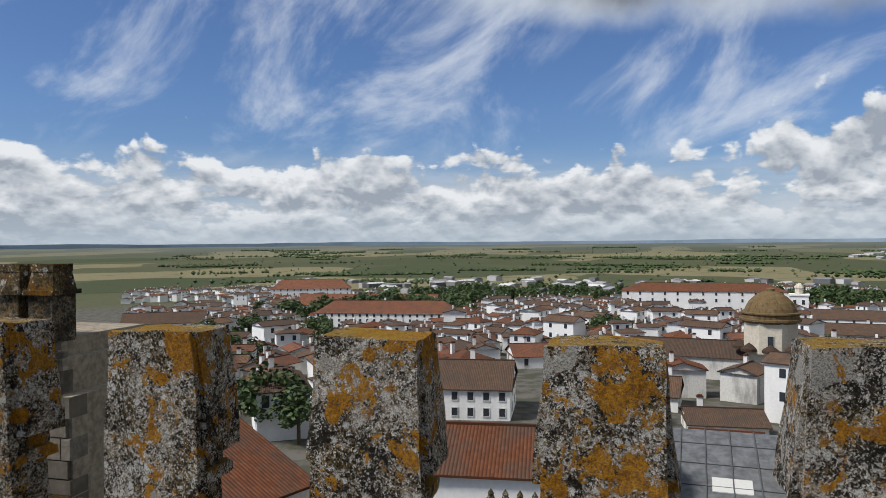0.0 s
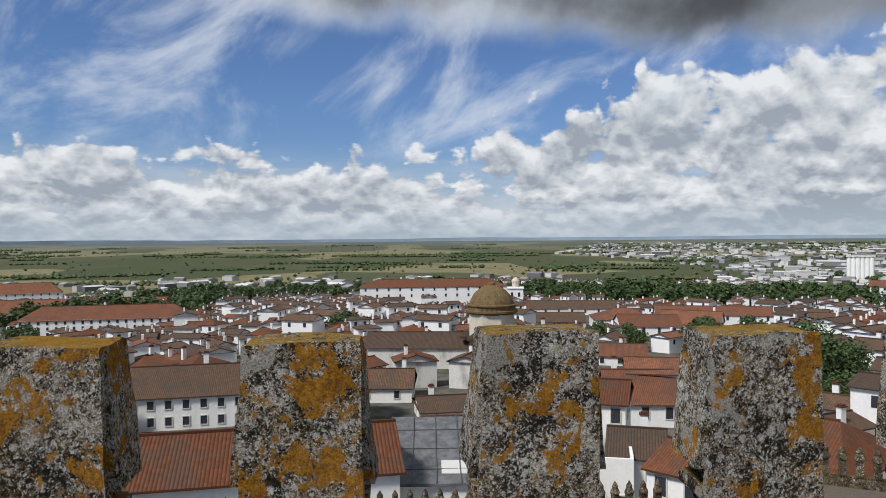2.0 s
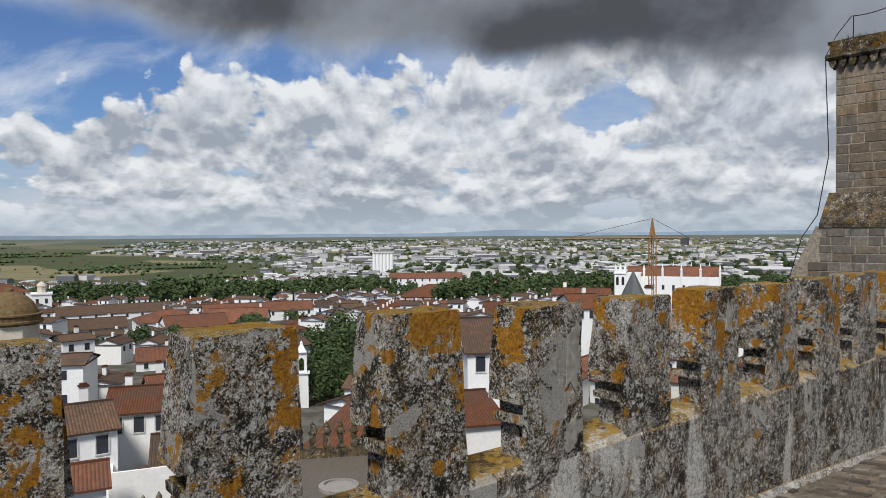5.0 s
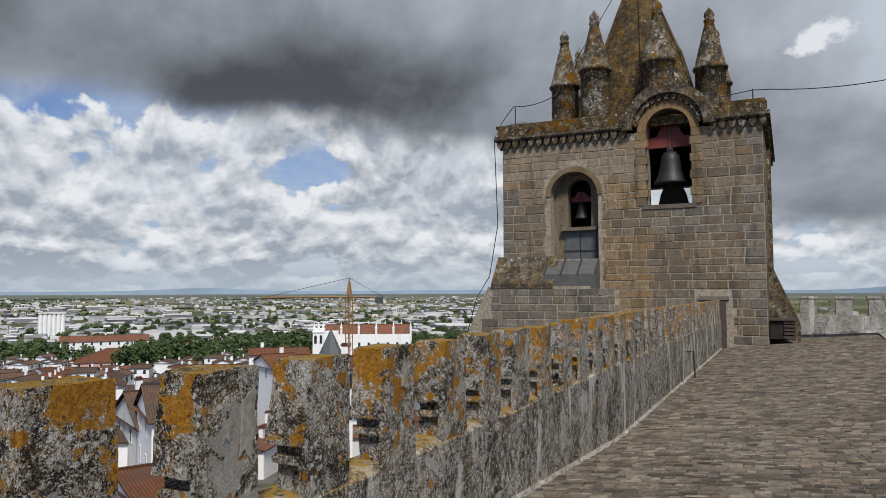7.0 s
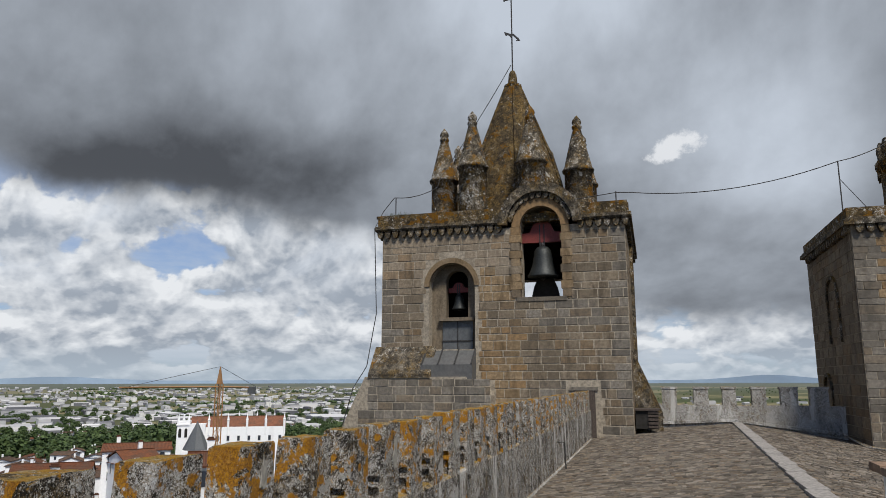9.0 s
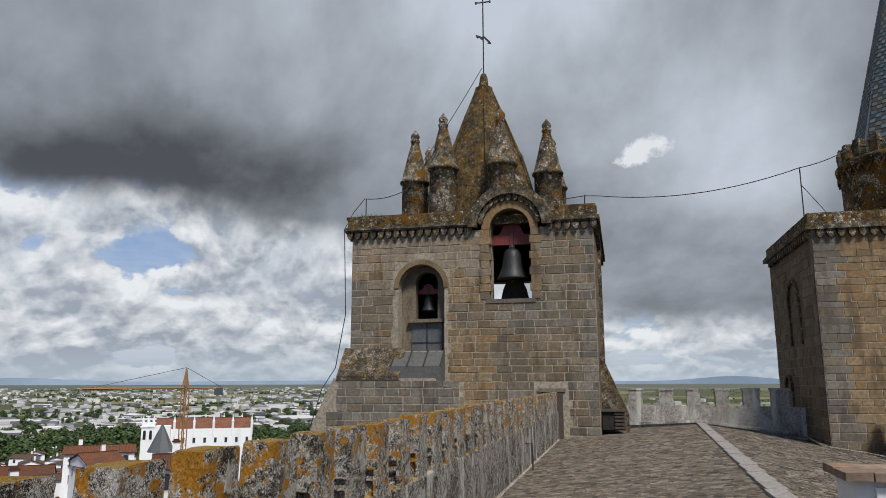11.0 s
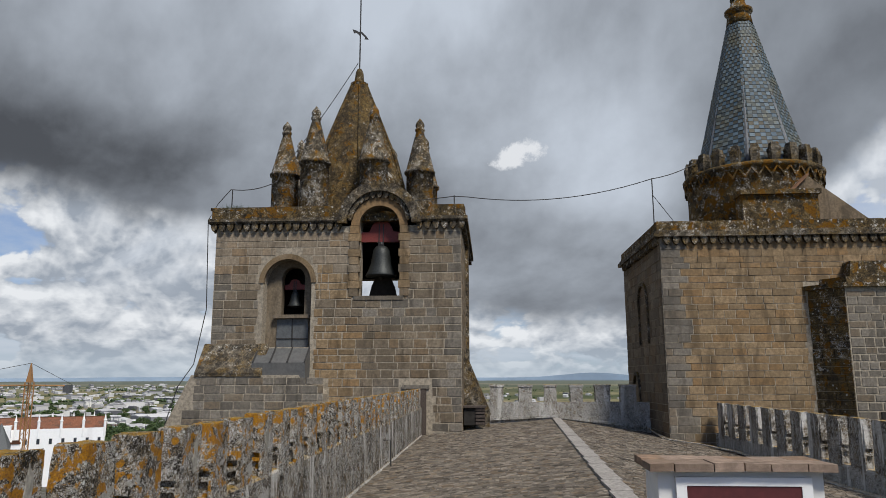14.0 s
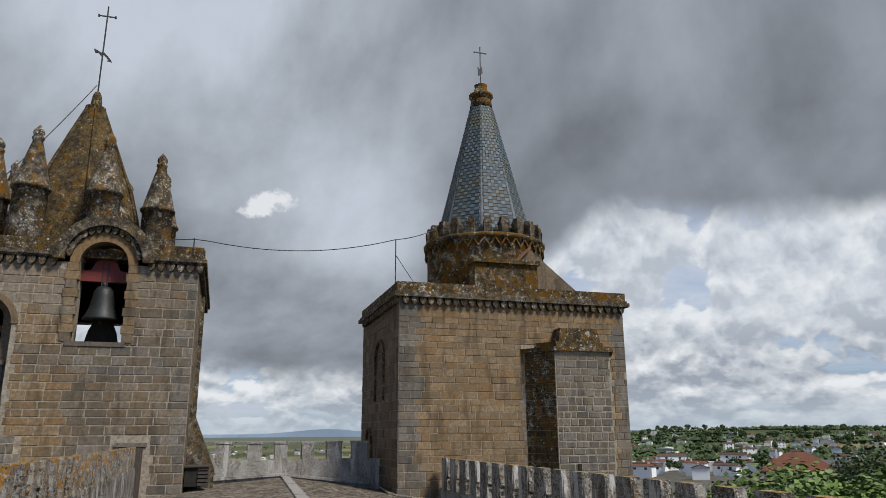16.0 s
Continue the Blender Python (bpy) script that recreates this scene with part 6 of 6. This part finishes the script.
# ---------------------------------------------------------------- trees
def leaf_crown(rx, rz, z, clumps, leaves, size, seed):
    rnd = random.Random(seed)
    bm = bmesh.new()
    for c in range(clumps):
        a, u = rnd.uniform(0, 6.283), rnd.uniform(-0.7, 1)
        s = math.sqrt(max(0, 1 - u * u)) * rnd.uniform(0.35, 0.95)
        cx, cy, cz = rx * s * math.cos(a), rx * s * math.sin(a), z + rz * u * 0.75
        rad = rx * rnd.uniform(0.26, 0.42)
        for k in range(leaves):
            d = Vector((rnd.gauss(0, 1), rnd.gauss(0, 1), rnd.gauss(0, 0.8))).normalized()
            p = Vector((cx, cy, cz)) + d * rad * rnd.uniform(0.75, 1.08)
            t = (d + Vector((rnd.uniform(-.7, .7), rnd.uniform(-.7, .7), rnd.uniform(-.4, .9)))).normalized()
            s1 = t.cross(Vector((0.3, 0.1, 1))).normalized() * size * rnd.uniform(0.6, 1.2)
            s2 = t.cross(s1).normalized() * size * rnd.uniform(0.6, 1.2)
            bm.faces.new([bm.verts.new(p + q) for q in (-s1, s2 * 0.7, s1, -s2 * 0.8)])
    return bm


def tree_proto(h, r, seed, size, clumps=26, leaves=34, label="leafy dark green tree", low=False):
    e = thing("tree", label, "tree", "town trees")
    bm = bmesh.new()
    add_lathe(bm, [(0.05 * r + 0.1, -1), (0.04 * r + 0.1, h * 0.3), (0.03 * r + 0.06, h * 0.6), (0.02, h * 0.85)], 0, 0, 7)
    for k in range(5):
        a = 1.3 * k + seed
        t = tube([(0, 0, h * 0.3), (r * 0.3 * math.cos(a), r * 0.3 * math.sin(a), h * 0.5), (r * 0.7 * math.cos(a), r * 0.7 * math.sin(a), h * 0.68)], 0.07, 5)
        me = bpy.data.meshes.new("limb")
        t.to_mesh(me)
        t.free()
        bm.from_mesh(me)
        bpy.data.meshes.remove(me)
    part("trunk", bm, "bark", e)
    part("crown", leaf_crown(r, h * (0.5 if low else 0.36), h * (0.46 if low else 0.62), clumps, leaves, size, seed), "leaf", e)
    return e


def put_tree(proto, az, r, s=1.0):
    x, y = r * math.sin(radians(az)), r * math.cos(radians(az))
    return copy_thing(proto, pose(x, y, ground_z(x, y), 0, 0, random.uniform(0, 360)) @ Matrix.Diagonal((s, s, s * random.uniform(0.85, 1.1), 1)))


TREES = [tree_proto(9.5, 4.2, 3 + k, 0.42, 24, 40) for k in range(3)]
for k, t in enumerate(TREES):
    t.matrix_world = pose(*(lambda a, r: (r * math.sin(a), r * math.cos(a), ground_z(r, 0)))(radians(-34 + 3 * k), 210), 0, 0, 0)
random.seed(5)
WOODLAND = []
FAR_CROWNS = [leaf_crown(4.6, 4.2, 5.6, 18, 34, 0.66, 60 + k) for k in range(3)]
FAR_CROWNS = [(np.array([v.co for v in b.verts]), len(b.faces)) for b in FAR_CROWNS]


def grove(az0, az1, r0, r1, count, s0=0.7, s1=1.2):
    """Near trees are things of their own; those further off join the woodland."""
    for k in range(count):
        az, r, s = random.uniform(az0, az1), random.uniform(r0, r1), random.uniform(s0, s1)
        if r < 300:
            put_tree(random.choice(TREES), az, r, s)
        else:
            co, faces = random.choice(FAR_CROWNS)
            t = random.uniform(0, 6.28)
            turn = np.array(((math.cos(t), -math.sin(t), 0), (math.sin(t), math.cos(t), 0), (0, 0, 1)))
            x, y = r * math.sin(radians(az)), r * math.cos(radians(az))
            WOODLAND.append(co @ turn.T * (s, s, s * random.uniform(0.85, 1.15)) + (x, y, ground_z(x, y)))


grove(12, 39, 400, 560, 300, 0.9, 1.5)
grove(40, 54, 340, 470, 130, 0.9, 1.5)
grove(62, 72, 300, 480, 60, 0.9, 1.4)
grove(-30, -13, 300, 420, 70, 0.8, 1.3)
grove(-18, -4, 430, 620, 80, 0.8, 1.3)
grove(-8, 6, 440, 720, 80, 0.7, 1.2)
grove(2, 14, 460, 760, 60, 0.7, 1.2)
grove(34, 82, 560, 1500, 420, 0.7, 1.3)
grove(48, 74, 420, 640, 150, 1.0, 1.6)
grove(-3.5, -1.0, 214, 232, 5, 0.7, 0.9)
grove(9.5, 21, 175, 215, 9, 0.5, 0.8)
grove(24, 31, 185, 235, 9, 0.6, 0.9)
grove(-36, -24, 120, 260, 22, 0.7, 1.1)
grove(110, 142, 950, 1900, 190, 0.8, 1.4)
grove(106, 142, 380, 950, 70, 0.5, 1.0)
grove(114, 126, 150, 300, 6, 0.5, 0.8)
FRESH = [tree_proto(19.0, 4.6, 31 + k, 0.13, 60, 320) for k in range(2)]
for t in FRESH:
    tagged(t, "tall tree with fresh light green leaves below the parapet", "tree")
    for c in t.children:
        if c.name.startswith("crown"):
            c.data.materials[0] = M["leaf_fresh"]
for k, (az, r, s) in enumerate(((127.0, 33, 1.082), (123.2, 38, 1.03), (130.6, 34, 1.055), (136.5, 31, 1.08), (141.5, 35, 1.085), (120.4, 43, 0.95), (133.4, 36, 1.04))):
    m = pose(r * math.sin(radians(az)), r * math.cos(radians(az)), -19.4, 0, 0, 60 * k) @ Matrix.Diagonal((s, s, s, 1))
    if k < 2:
        FRESH[k].matrix_world = m
    else:
        copy_thing(FRESH[k % 2], m)
WOODLAND = np.concatenate(WOODLAND)
me = bpy.data.meshes.new("woodland")
me.from_pydata(WOODLAND, [], np.arange(len(WOODLAND)).reshape(-1, 4))
me.materials.append(M["leaf"])
tagged(new("woodland", me), "dark green belts of leafy trees beyond the town", "woods", kind="stuff")
put_tree(TREES[0], -29.5, 92, 0.95)
put_tree(TREES[1], -27.2, 88, 0.85)
put_tree(TREES[2], 27.5, 74, 0.30)
put_tree(TREES[1], 3.2, 128, 0.45)
# leafless brown-green clump below the parapet
WOOD = tree_proto(11.0, 4.6, 31, 0.27, 44, 60, "bushy brown-green tree coming into leaf", True)
M["leaf_brown"] = material("budding_foliage", lambda n, p: (n.mix(own_random(n), (0.045, 0.040, 0.016), (0.085, 0.085, 0.030)), None), 0.8)
WOOD.children[1].data.materials[0] = M["leaf_brown"]
WOOD.matrix_world = pose(63.5, 100, -22.6)
for az, r, s in ((29.8, 122, 1.0), (31.2, 112, 0.95), (33.8, 116, 1.05), (35.0, 124, 0.9), (32.4, 128, 1.15), (30.6, 130, 1.0), (34.6, 108, 0.8), (29.2, 114, 0.8), (32.8, 120, 1.0), (31.8, 106, 0.75), (33.4, 104, 0.7), (35.6, 116, 0.8), (30.2, 108, 0.7)):
    put_tree(WOOD, az, r, s)
# trees behind the north parapet
LIGHT = tree_proto(10.0, 4.4, 47, 0.15, 46, 200, "fresh green leafy tree beyond the north parapet")
M["leaf_light"] = material("fresh_foliage", lambda n, p: (n.mix(own_random(n), (0.05, 0.085, 0.016), (0.12, 0.17, 0.035)), None), 0.7)
LIGHT.children[1].data.materials[0] = M["leaf_light"]
LIGHT.matrix_world = pose(24, -36, -9.6)
for x, y, z, s in ((31, -36, -9.3, 1.0), (19, -33, -9.0, 1.0), (38, -41, -9.6, 1.1), (13, -31, -9.4, 1.0), (28, -40, -9.6, 1.0), (8, -29, -9.2, 1.0)):
    copy_thing(LIGHT, pose(x, y, z, 0, 0, x * 17) @ Matrix.Diagonal((s, s, s, 1)))

# ---------------------------------------------------------------- lesser houses of the town
class Joined:
    """Many small shapes gathered into one mesh."""

    def __init__(self):
        self.co, self.faces, self.uv, self.base = [], [], [], 0

    def add(self, shape, m):
        co, faces, uv = shape
        a = np.array(m)
        self.co.append(co @ a[:3, :3].T + a[:3, 3])
        self.faces += [tuple(v + self.base for v in f) for f in faces]
        self.uv += uv
        self.base += len(co)

    def link(self, name, mat, parent=None):
        me = bpy.data.meshes.new(name)
        me.from_pydata(np.concatenate(self.co), [], self.faces)
        if self.uv:
            me.uv_layers.new(name="UVMap").data.foreach_set("uv", np.array(self.uv, dtype=np.float32).ravel())
        me.materials.append(M[mat])
        ob = new(name, me)
        ob.parent = parent
        return ob


def shape_of(bm):
    """Corners, faces and texture coordinates of a bmesh, which is freed."""
    bm.verts.index_update()
    layer = bm.loops.layers.uv.active
    got = (np.array([v.co for v in bm.verts]), [tuple(v.index for v in f.verts) for f in bm.faces],
           [tuple(loop[layer].uv) for f in bm.faces for loop in f.loops] if layer else [])
    bm.free()
    return got


SHAPES = {}


def add_plain_house(town, m, w, d, wall, rise, roof, hip, rows, cols):
    """A far house, joined into the meshes of its kinds of surface."""
    key = (w, d, wall)
    if key not in SHAPES:
        walls = boxes((-w / 2, w / 2, 0, d, -5, wall - 0.15))
        if not hip:
            add_prism(walls, [(0.06, wall - 0.16), (d - 0.06, wall - 0.16), (d / 2, wall + rise - 0.18)], "x", -w / 2, w / 2)
        add_box(walls, w * 0.2, w * 0.2 + 0.6, d * 0.6, d * 0.6 + 0.5, wall, wall + rise + 0.9)
        panes = boxes(*[(-w / 2 + w * (k + 0.5) / cols - 0.42, -w / 2 + w * (k + 0.5) / cols + 0.42, -0.05, 0.02, wall - 1.9 - 2.6 * i, wall - 0.7 - 2.6 * i) for i in range(rows) for k in range(cols)])
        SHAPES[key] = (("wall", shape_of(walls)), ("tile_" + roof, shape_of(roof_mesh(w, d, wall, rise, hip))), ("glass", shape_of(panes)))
    for kind, shape in SHAPES[key]:
        town.setdefault(kind, Joined()).add(shape, m)


def filler_houses():
    random.seed(23)
    protos = []
    for k in range(26):
        roof = ("brown", "brown", "redbrown", "brown", "red", "brown", "redbrown", "brown")[k % 8]
        mat = "oldwhite" if k % 6 == 4 else "white"
        w, d, wall = random.uniform(4.6, 10.0), random.uniform(5, 7.5), random.uniform(4.4, 6.2) if k % 3 else random.uniform(6.8, 9.6)
        rise = d * random.uniform(0.11, 0.19)
        e = thing("town_house", WALL_WORD[mat] + " town house with a " + ROOF_WORD[roof], "house", "town buildings")
        rows, cols, hip = random.choice((1, 2, 2)), max(2, int(w / 3.4)), k % 5 == 3
        build_house(e, w, d, wall, rise, roof, mat, rows, cols, hip, True, False, False, 5.0, True)
        protos.append((e, w, d, wall, rise, roof, hip, rows, cols))
    used = [0] * len(protos)
    bms = {}
    r = 62.0
    while r < 800:
        step = 10.5 if r < 200 else (12.0 if r < 450 else 16.0)
        az = -40.0
        while az < 84:
            half = math.degrees(4.7 / r)
            az += 2 * half * random.uniform(0.80, 1.12)
            rr = r + random.uniform(-3, 3)
            if r > 430 and noise.noise(Vector((math.sin(radians(az)) * rr * 0.006, math.cos(radians(az)) * rr * 0.006, 3))) < (0.0 if r < 600 else 0.12):
                continue
            if (28 < az < 36.5 and 95 < rr < 140) or (rr > 400 and 12 < az < 56 and rr < 560):
                continue
            k = random.randrange(len(protos))
            e, w, d, wall, rise, roof, hip, rows, cols = protos[k]
            x, y = rr * math.sin(radians(az)), rr * math.cos(radians(az))
            base = ground_z(x, y) - 1.0
            el = math.atan2(base + wall + rise + 1.0 - 2.25, rr)
            if any(az + 0.7 * half > a0 + 0.6 and az - 0.7 * half < a1 - 0.6 and ((r0 - 0.6 * d < rr < r1) or (rr < r0 and el > low - (0.06 if rr < 95 else 0.0))) for a0, a1, r0, r1, low in FOOTPRINTS):
                continue
            turn = -az + 60 * noise.noise(Vector((x * 0.01, y * 0.01, 9))) + random.choice((0, 25, -30, 90, -90, 75))
            m = pose(x, y, base, 0, 0, turn)
            if rr > 165:
                add_plain_house(bms, m, w, d, wall, rise, roof, hip, rows, cols)
            elif used[k]:
                copy_thing(e, m)
            else:
                e.matrix_world = m
                used[k] = 1
        r += step
    for k in range(240):
        az, rr = random.uniform(103, 145), 330 + 900 * random.random() ** 1.4
        if 128 < az < 142 and rr < 420:
            continue
        e, w, d, wall, rise, roof, hip, rows, cols = random.choice(protos)
        x, y = rr * math.sin(radians(az)), rr * math.cos(radians(az))
        add_plain_house(bms, pose(x, y, ground_z(x, y) - 1.0, 0, 0, -az + random.choice((0, 20, -25, 90, 160))) @ Matrix.Diagonal((random.uniform(1.0, 1.8), 1, 1, 1)), w, d, wall, rise, roof, hip, rows, cols)
    town = thing("far_houses", "crowded white houses with clay tile roofs further off", "houses", "", "stuff")
    for key, joined in bms.items():
        tagged(joined.link("walls" if key == "wall" else ("panes" if key == "glass" else "roofs"), "white" if key == "wall" else key, town), kind="stuff")
    for k, (e, *_) in enumerate(protos):
        if not used[k]:
            e.matrix_world = pose(-330 + 14 * k, 690, ground_z(700, 0))


filler_houses()


# ---------------------------------------------------------------- far outskirts
def outskirts():
    random.seed(77)
    M["shed"] = material("pale_sheeting", lambda n, p: (n.mix(own_random(n), (0.06, 0.062, 0.07), (0.62, 0.61, 0.60)), None), 0.7)
    bm0 = bmesh.new()
    add_box(bm0, -20, 20, 0, 22, -2, 7)
    add_prism(bm0, [(0, 7), (22, 7), (11, 9)], "x", -20, 20)
    protos = [tagged(part("warehouse", bm0, "shed"), "pale industrial warehouse on the plain", "warehouse", "industrial estate")]
    bm1 = boxes((-9, 9, 0, 12, -2, 6.5), (-9, -1, 0, 10, 6.5, 9))
    protos.append(tagged(part("apartment_block", bm1, "oldwhite"), "small white apartment block on the outskirts", "house", "industrial estate"))
    first = [True, True]
    n = 0
    while n < 300:
        az = random.uniform(14, 82) if n < 250 else random.uniform(100, 136)
        r = random.uniform(780, 2500)
        if az < 26 and r < 1500 + 60 * (26 - az):
            continue
        if n >= 250:
            r = random.uniform(420, 1500)
        if 28 < az < 36 and r < 820:
            continue
        k = 0 if random.random() < (0.35 if r < 1000 else 0.7) else 1
        s = random.uniform(0.45, 1.2) * (1.0 if r < 1400 else 1.25)
        x, y = r * math.sin(radians(az)), r * math.cos(radians(az))
        m = pose(x, y, ground_z(x, y), 0, 0, -40 + random.choice((0, 90)) + random.uniform(-12, 12)) @ Matrix.Diagonal((s, s, min(s, 1.15), 1))
        if first[k]:
            protos[k].matrix_world = m
            first[k] = False
        else:
            c = protos[k].copy()
            scene.collection.objects.link(c)
            c.matrix_world = m
        n += 1
    sheds = Joined()
    for k in range(2600):
        az, r = random.uniform(16, 84), 800 + 2900 * random.random() ** 1.25
        if 2300 < k <= 2460:
            az, r = random.uniform(82, 106), random.uniform(420, 2300)
        if k > 2460:
            az, r = random.uniform(-30, 16), random.uniform(620, 1050)
        if az < 26 and r < 1400 + 70 * (26 - az) and k <= 2460:
            continue
        x, y = r * math.sin(radians(az)), r * math.cos(radians(az))
        w, d, h = random.uniform(5, 24), random.uniform(5, 14), random.uniform(3, 7)
        m = pose(x, y, ground_z(x, y), 0, 0, -40 + random.choice((0, 90)) + random.uniform(-15, 15))
        t = boxes((-w / 2, w / 2, -d / 2, d / 2, -2, h))
        add_prism(t, [(-d / 2, h), (d / 2, h), (0, h + 1.4)], "x", -w / 2, w / 2)
        sheds.add(shape_of(t), m)
    tagged(sheds.link("far_sheds", "shed"), "pale low sheds and houses of the far outskirts", "buildings", kind="stuff")
    # hedges, lone trees and scrub over the plain
    bm = bmesh.new()

    def bush(px, py, h):
        z = ground_z(px, py)
        ring = [bm.verts.new((px + h * random.uniform(0.5, 0.95) * math.cos(1.0472 * q), py + h * random.uniform(0.5, 0.95) * math.sin(1.0472 * q), z + h * random.uniform(0.25, 0.7))) for q in range(6)]
        lo, hi = bm.verts.new((px, py, z - 0.5)), bm.verts.new((px, py, z + h * random.uniform(0.9, 1.3)))
        for q in range(6):
            bm.faces.new((ring[q], ring[(q + 1) % 6], hi))
            bm.faces.new((ring[(q + 1) % 6], ring[q], lo))

    for k in range(260):
        az, r = random.uniform(-36, 84), 720 + 2900 * random.random() ** 1.2
        if k > 160:
            az, r = random.uniform(104, 140), random.uniform(500, 2000)
        a = radians(-az + random.gauss(0, 9))
        x, y = r * math.sin(radians(az)), r * math.cos(radians(az))
        length, thick = random.uniform(40, 260), random.choice((1, 1, 2, 3))
        d = -length / 2
        while d < length / 2:
            for j in range(thick):
                if random.random() < 0.85:
                    bush(x + d * math.cos(a) + random.uniform(-3, 3), y + d * math.sin(a) + j * 7 + random.uniform(-3, 3), random.uniform(2.2, 5.5) * (1 + r / 5000))
            d += random.uniform(4, 9)
    for k in range(2600):
        az, r = random.uniform(-36, 84) if k < 900 else random.uniform(22, 106), 640 + 2900 * random.random() ** 1.3
        bush(r * math.sin(radians(az)), r * math.cos(radians(az)), random.uniform(2, 5.5))
    tagged(part("far_scrub", bm, "leaf"), "dark hedges, scrub and lone trees scattered over the plain", "hedges", kind="stuff")


outskirts()


# ---------------------------------------------------------------- paving of the terrace
def pave():
    """Small worn setts in wavering rows across the terrace."""
    rnd = random.Random(15)
    first, verts, faces, count = None, [], [], 0
    x = 1.6
    while x < 33.0:
        dx = rnd.uniform(0.075, 0.125) if x < 16 else rnd.uniform(0.10, 0.16)
        y = EDGE_R + 0.05 - rnd.uniform(0, 0.3)
        while y < EDGE_L - 0.06:
            dy = rnd.uniform(0.09, 0.26)
            y0, y1 = max(y, EDGE_R + 0.03), min(y + dy, EDGE_L - 0.04)
            y += dy
            cy, cx = (y0 + y1) / 2, x + dx / 2
            if y1 - y0 < 0.06 or abs(cy - ridge_y(cx)) < 0.2 or (cx > FACE - 0.05 and (cy > 0.9 or cy < -7.2)) or (5.9 < cx < 6.7 and -2.85 < cy < -1.4) or rnd.random() < 0.02:
                continue
            up, tilt = rnd.uniform(0.002, 0.018), rnd.uniform(-0.006, 0.006)
            za, zb = floor_z(cx, y0), floor_z(cx, y1)
            if 7.6 < cx < 9.6 and -0.6 < cy < 1.6 and count < 300:
                if first is None:
                    t = bmesh.new()
                    add_box(t, -0.5, 0.5, -0.5, 0.5, -0.5, 0.5, 0.05, 0.03)
                    first = ob = part("paving_stone", t, "paver", terrace)
                else:
                    ob = new("paving_stone", first.data)
                    ob.parent = terrace
                ob.matrix_local = pose(cx, cy, (za + zb) / 2 + up - 0.03, math.degrees(math.atan2(zb - za, y1 - y0)), 0, rnd.uniform(-3, 3)) @ Matrix.Diagonal((dx - 0.012, y1 - y0 - 0.012, 0.06, 1))
                count += 1
                continue
            w = 0.03 * noise.noise(Vector((x * 0.7, cy * 0.8, 0)))
            a, b, c, d = x + 0.006 + w, x + dx - 0.006 + w, y0 + 0.006, y1 - 0.006
            k = len(verts)
            verts += [(a, c, za - 0.02), (b, c, za - 0.02), (b, d, zb - 0.02), (a, d, zb - 0.02)]
            verts += [(a + 0.008, c + 0.008, za + up), (b - 0.008, c + 0.008, za + up + tilt), (b - 0.008, d - 0.008, zb + up + tilt), (a + 0.008, d - 0.008, zb + up)]
            faces.append((k + 4, k + 5, k + 6, k + 7))
            faces += [(k + i, k + (i + 1) % 4, k + 4 + (i + 1) % 4, k + 4 + i) for i in range(4)]
        x += dx
    me = bpy.data.meshes.new("paving_stones")
    me.from_pydata(verts, [], faces)
    me.materials.append(M["paver"])
    ob = new("paving_stones", me)
    ob.parent = terrace
    tagged(ob, kind="stuff")


pave()
